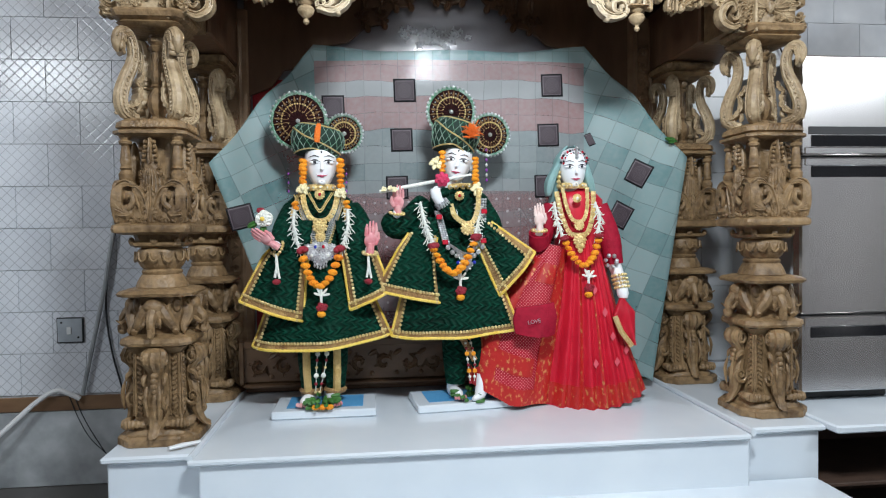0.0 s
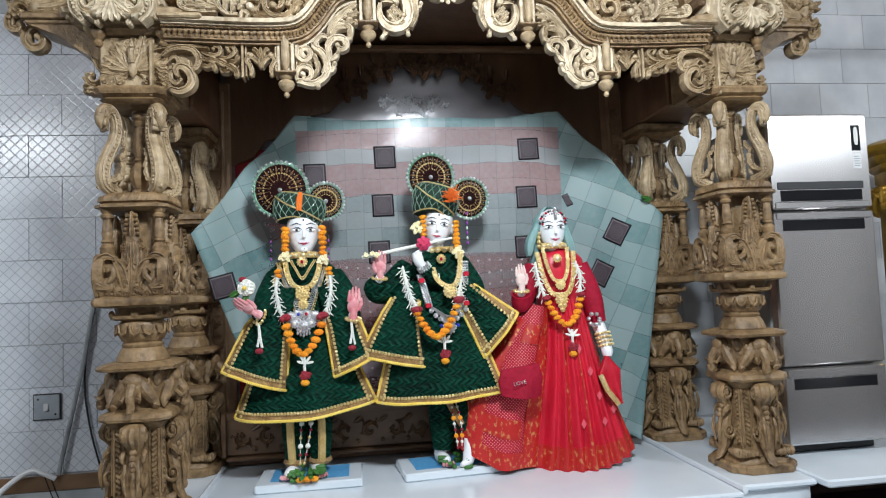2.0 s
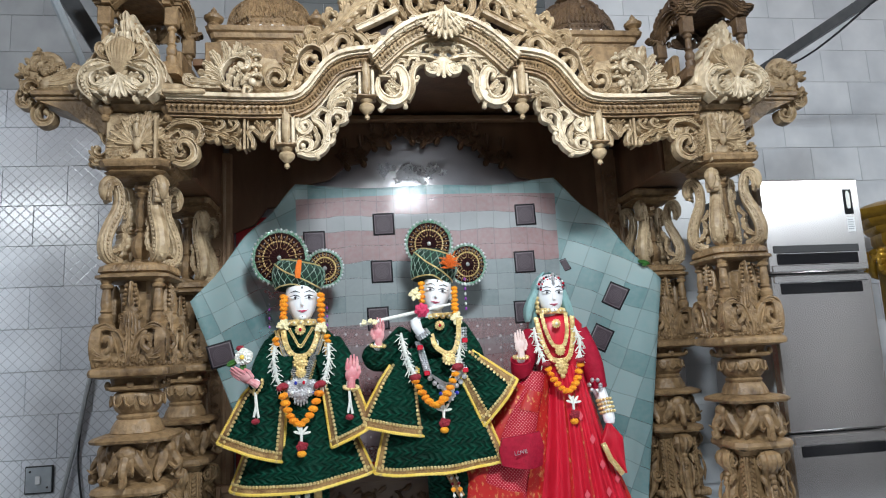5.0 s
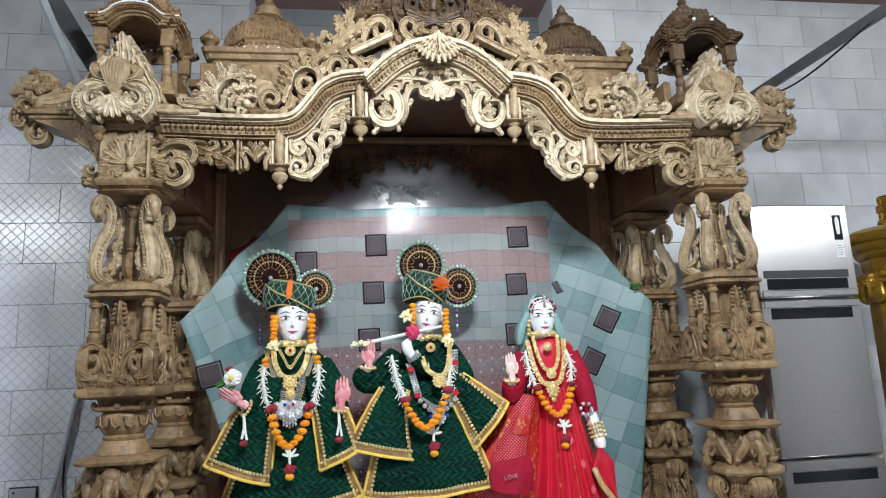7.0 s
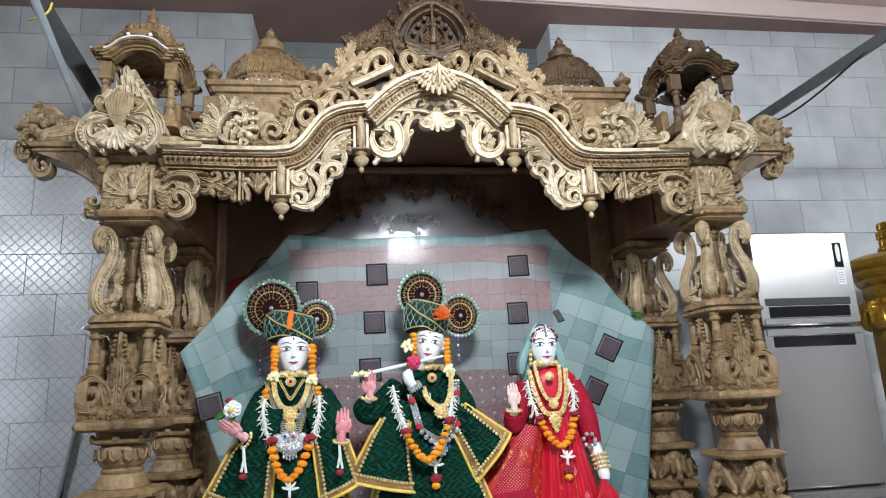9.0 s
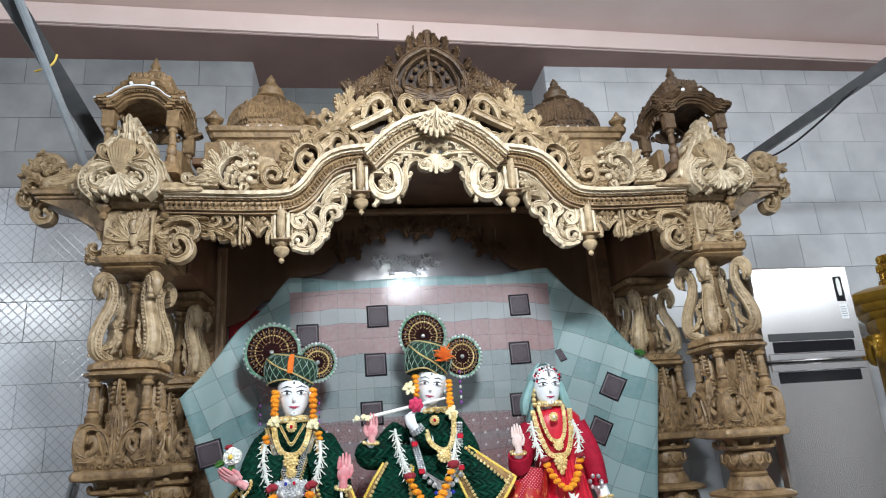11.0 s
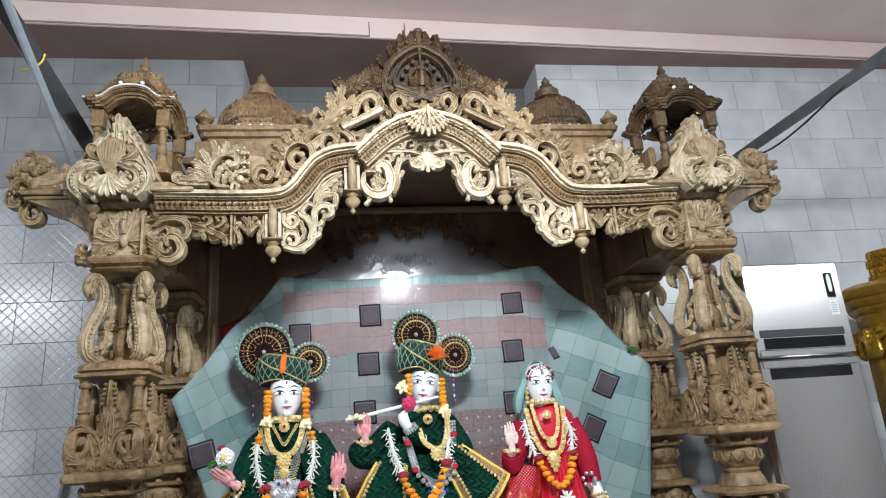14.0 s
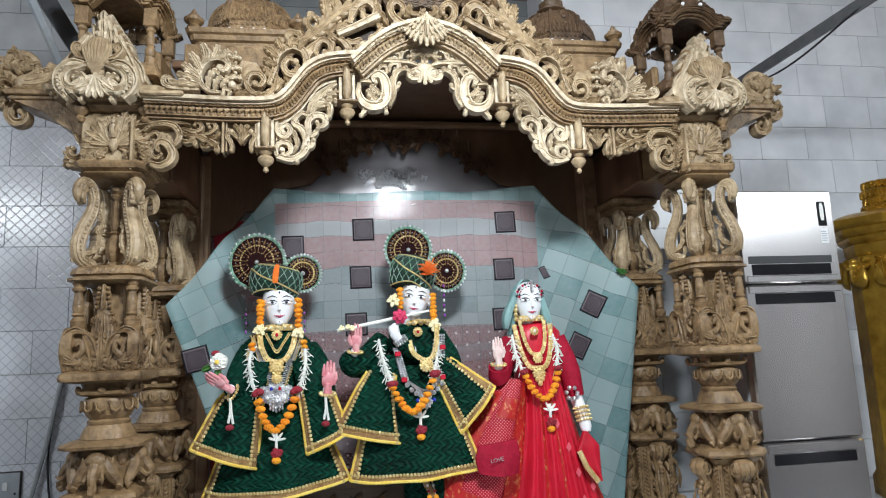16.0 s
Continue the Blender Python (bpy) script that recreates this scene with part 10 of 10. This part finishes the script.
tuberose(curve_pts([v3(0.678, 1.634, 0.37), v3(0.686, 1.566, 0.33), v3(0.673, 1.488, 0.33)], 8), "string of white tuberose petals over the sari", 6)
marigold_string("marigold_garland", curve_pts([v3(0.502, 1.438, 0.31), v3(0.534, 1.366, 0.29), v3(0.587, 1.323, 0.28), v3(0.635, 1.365, 0.29), v3(0.672, 1.450, 0.31)], 12), "V-shaped orange marigold garland on the sari", "marigold garlands", 1.15, 8, 0.62)
for p in (v3(0.488, 1.459, 0.3), v3(0.671, 1.471, 0.3)):
    solo("rose_tuft", Shape().ball(p, (0.022, 0.018, 0.014)).ball(p + Vector((0.012, -0.006, 0.003)), 0.011), ROSE, "dark red rose tuft on the garland's end", "flower", "rose tufts")
drop(v3(0.612, 1.208, 0.29), "white, red and orange flower pendant of the garland")
g = Shape()
for k in range(4):
    bangle(g, v3(0.802, 1.243, 0.37) + Vector((0.003 * k, -0.006 * k, -0.02 * k + 0.02)), (0.1, -0.2, -1), 0.036)
solo("bracelet", g, GOLD, "stack of gold bangles on the lowered wrist", "bracelet", "bracelets")
g = Shape()
bangle(g, v3(0.362, 1.503, 0.305), (0, -0.2, 1), 0.036)
solo("bracelet", g, GOLD, "gold beaded bracelet on the raised wrist", "bracelet", "bracelets")
g = Shape()
for k in range(7):
    p = v3(0.752, 1.340, 0.355)
    g.ball((p.x + 0.03 * math.cos(k), p.y - 0.01, p.z + 0.03 * math.sin(k)), 0.012, 6, 4)
solo("sleeve_gems", g, SILVER, "cluster of white gems on the sleeve's cuff", "gems")
bag = Cloth([(0.788, 1.151), (0.746, 1.053), (0.841, 0.905)], [(0.806, 1.150), (0.866, 1.079), (0.866, 0.916)], 0.31, 0.03, 0.0, 5, 0.006)
bg = solo("red_purse", bag.sheet(20, 16, 0.02), RED, "small crimson drawstring purse with gold trim", "purse")
part("gold_trim", Shape().tube([v3(0.748, 1.060, 0.285), v3(0.778, 0.984, 0.278), v3(0.837, 0.906, 0.285)], 0.014, 6, (0, 1, 0), 0.5), GOLD, bg)
tape = Shape().tube([(-1.33, -0.12, 0.615), (-1.28, -0.09, 0.618), (-1.22, -0.05, 0.617)], [0.012, 0.014, 0.01], 8, (0, 0, 1), 0.7)
solo("paper_roll", tape, WHITEP, "small white crumpled paper roll at the column's foot", "paper")
solo("small_pot", Shape().lathe(1.46, 0.51, [(0.014, 0.602), (0.02, 0.608), (0.022, 0.622), (0.016, 0.636), (0.011, 0.642), (0.015, 0.65), (0.004, 0.654)], 14), BLACKGLOSS, "tiny dark glossy pot standing on the marble", "pot")

# ---- wall tiles ----
TW, TH, J = 0.375, 0.25, 0.0014


def tile_mesh(w, h, m):
    g = Shape().slab(0, 0, [(0, w / 2 - J, h / 2 - J), (0.0095, w / 2 - J, h / 2 - J), (0.0105, w / 2 - J - 0.0006, h / 2 - J - 0.0006)], 0.001)
    return mesh_of("tile", Shape().merge(g, pose(0, 0, 0, 90, 0, 0)), m)


TILES = {}


def lay(wall, x0, x1, z0, z1, y, m, upper, above, half=True, phase=0.0, plain=-9.0):
    rows = int(math.ceil((z1 - z0) / TH))
    for r in range(rows):
        za, zb = z0 + r * TH, min(z0 + (r + 1) * TH, z1)
        x = x0 - ((r % 2) * TW / 2 if half else 0) - phase
        while x < x1:
            a, b = max(x, x0), min(x + TW, x1)
            x += TW
            if b - a < 0.03 or zb - za < 0.03:
                continue
            mt = upper if za > above or b < plain else m
            key = (round(b - a, 3), round(zb - za, 3), mt.name)
            if key not in TILES:
                TILES[key] = tile_mesh(b - a, zb - za, mt)
            o = new("tile", TILES[key])
            o.parent = wall
            o.location = ((a + b) / 2, y, (za + zb) / 2)


# rows above 3.25 take a plain tile, darker than those below
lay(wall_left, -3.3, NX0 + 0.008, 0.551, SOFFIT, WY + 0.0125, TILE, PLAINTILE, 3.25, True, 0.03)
lay(wall_right, NX1 - 0.008, 4.1, 0.62, SOFFIT, WY + 0.0125, TILE, PALETILE, 2.6, True, 0.1, 9.0)
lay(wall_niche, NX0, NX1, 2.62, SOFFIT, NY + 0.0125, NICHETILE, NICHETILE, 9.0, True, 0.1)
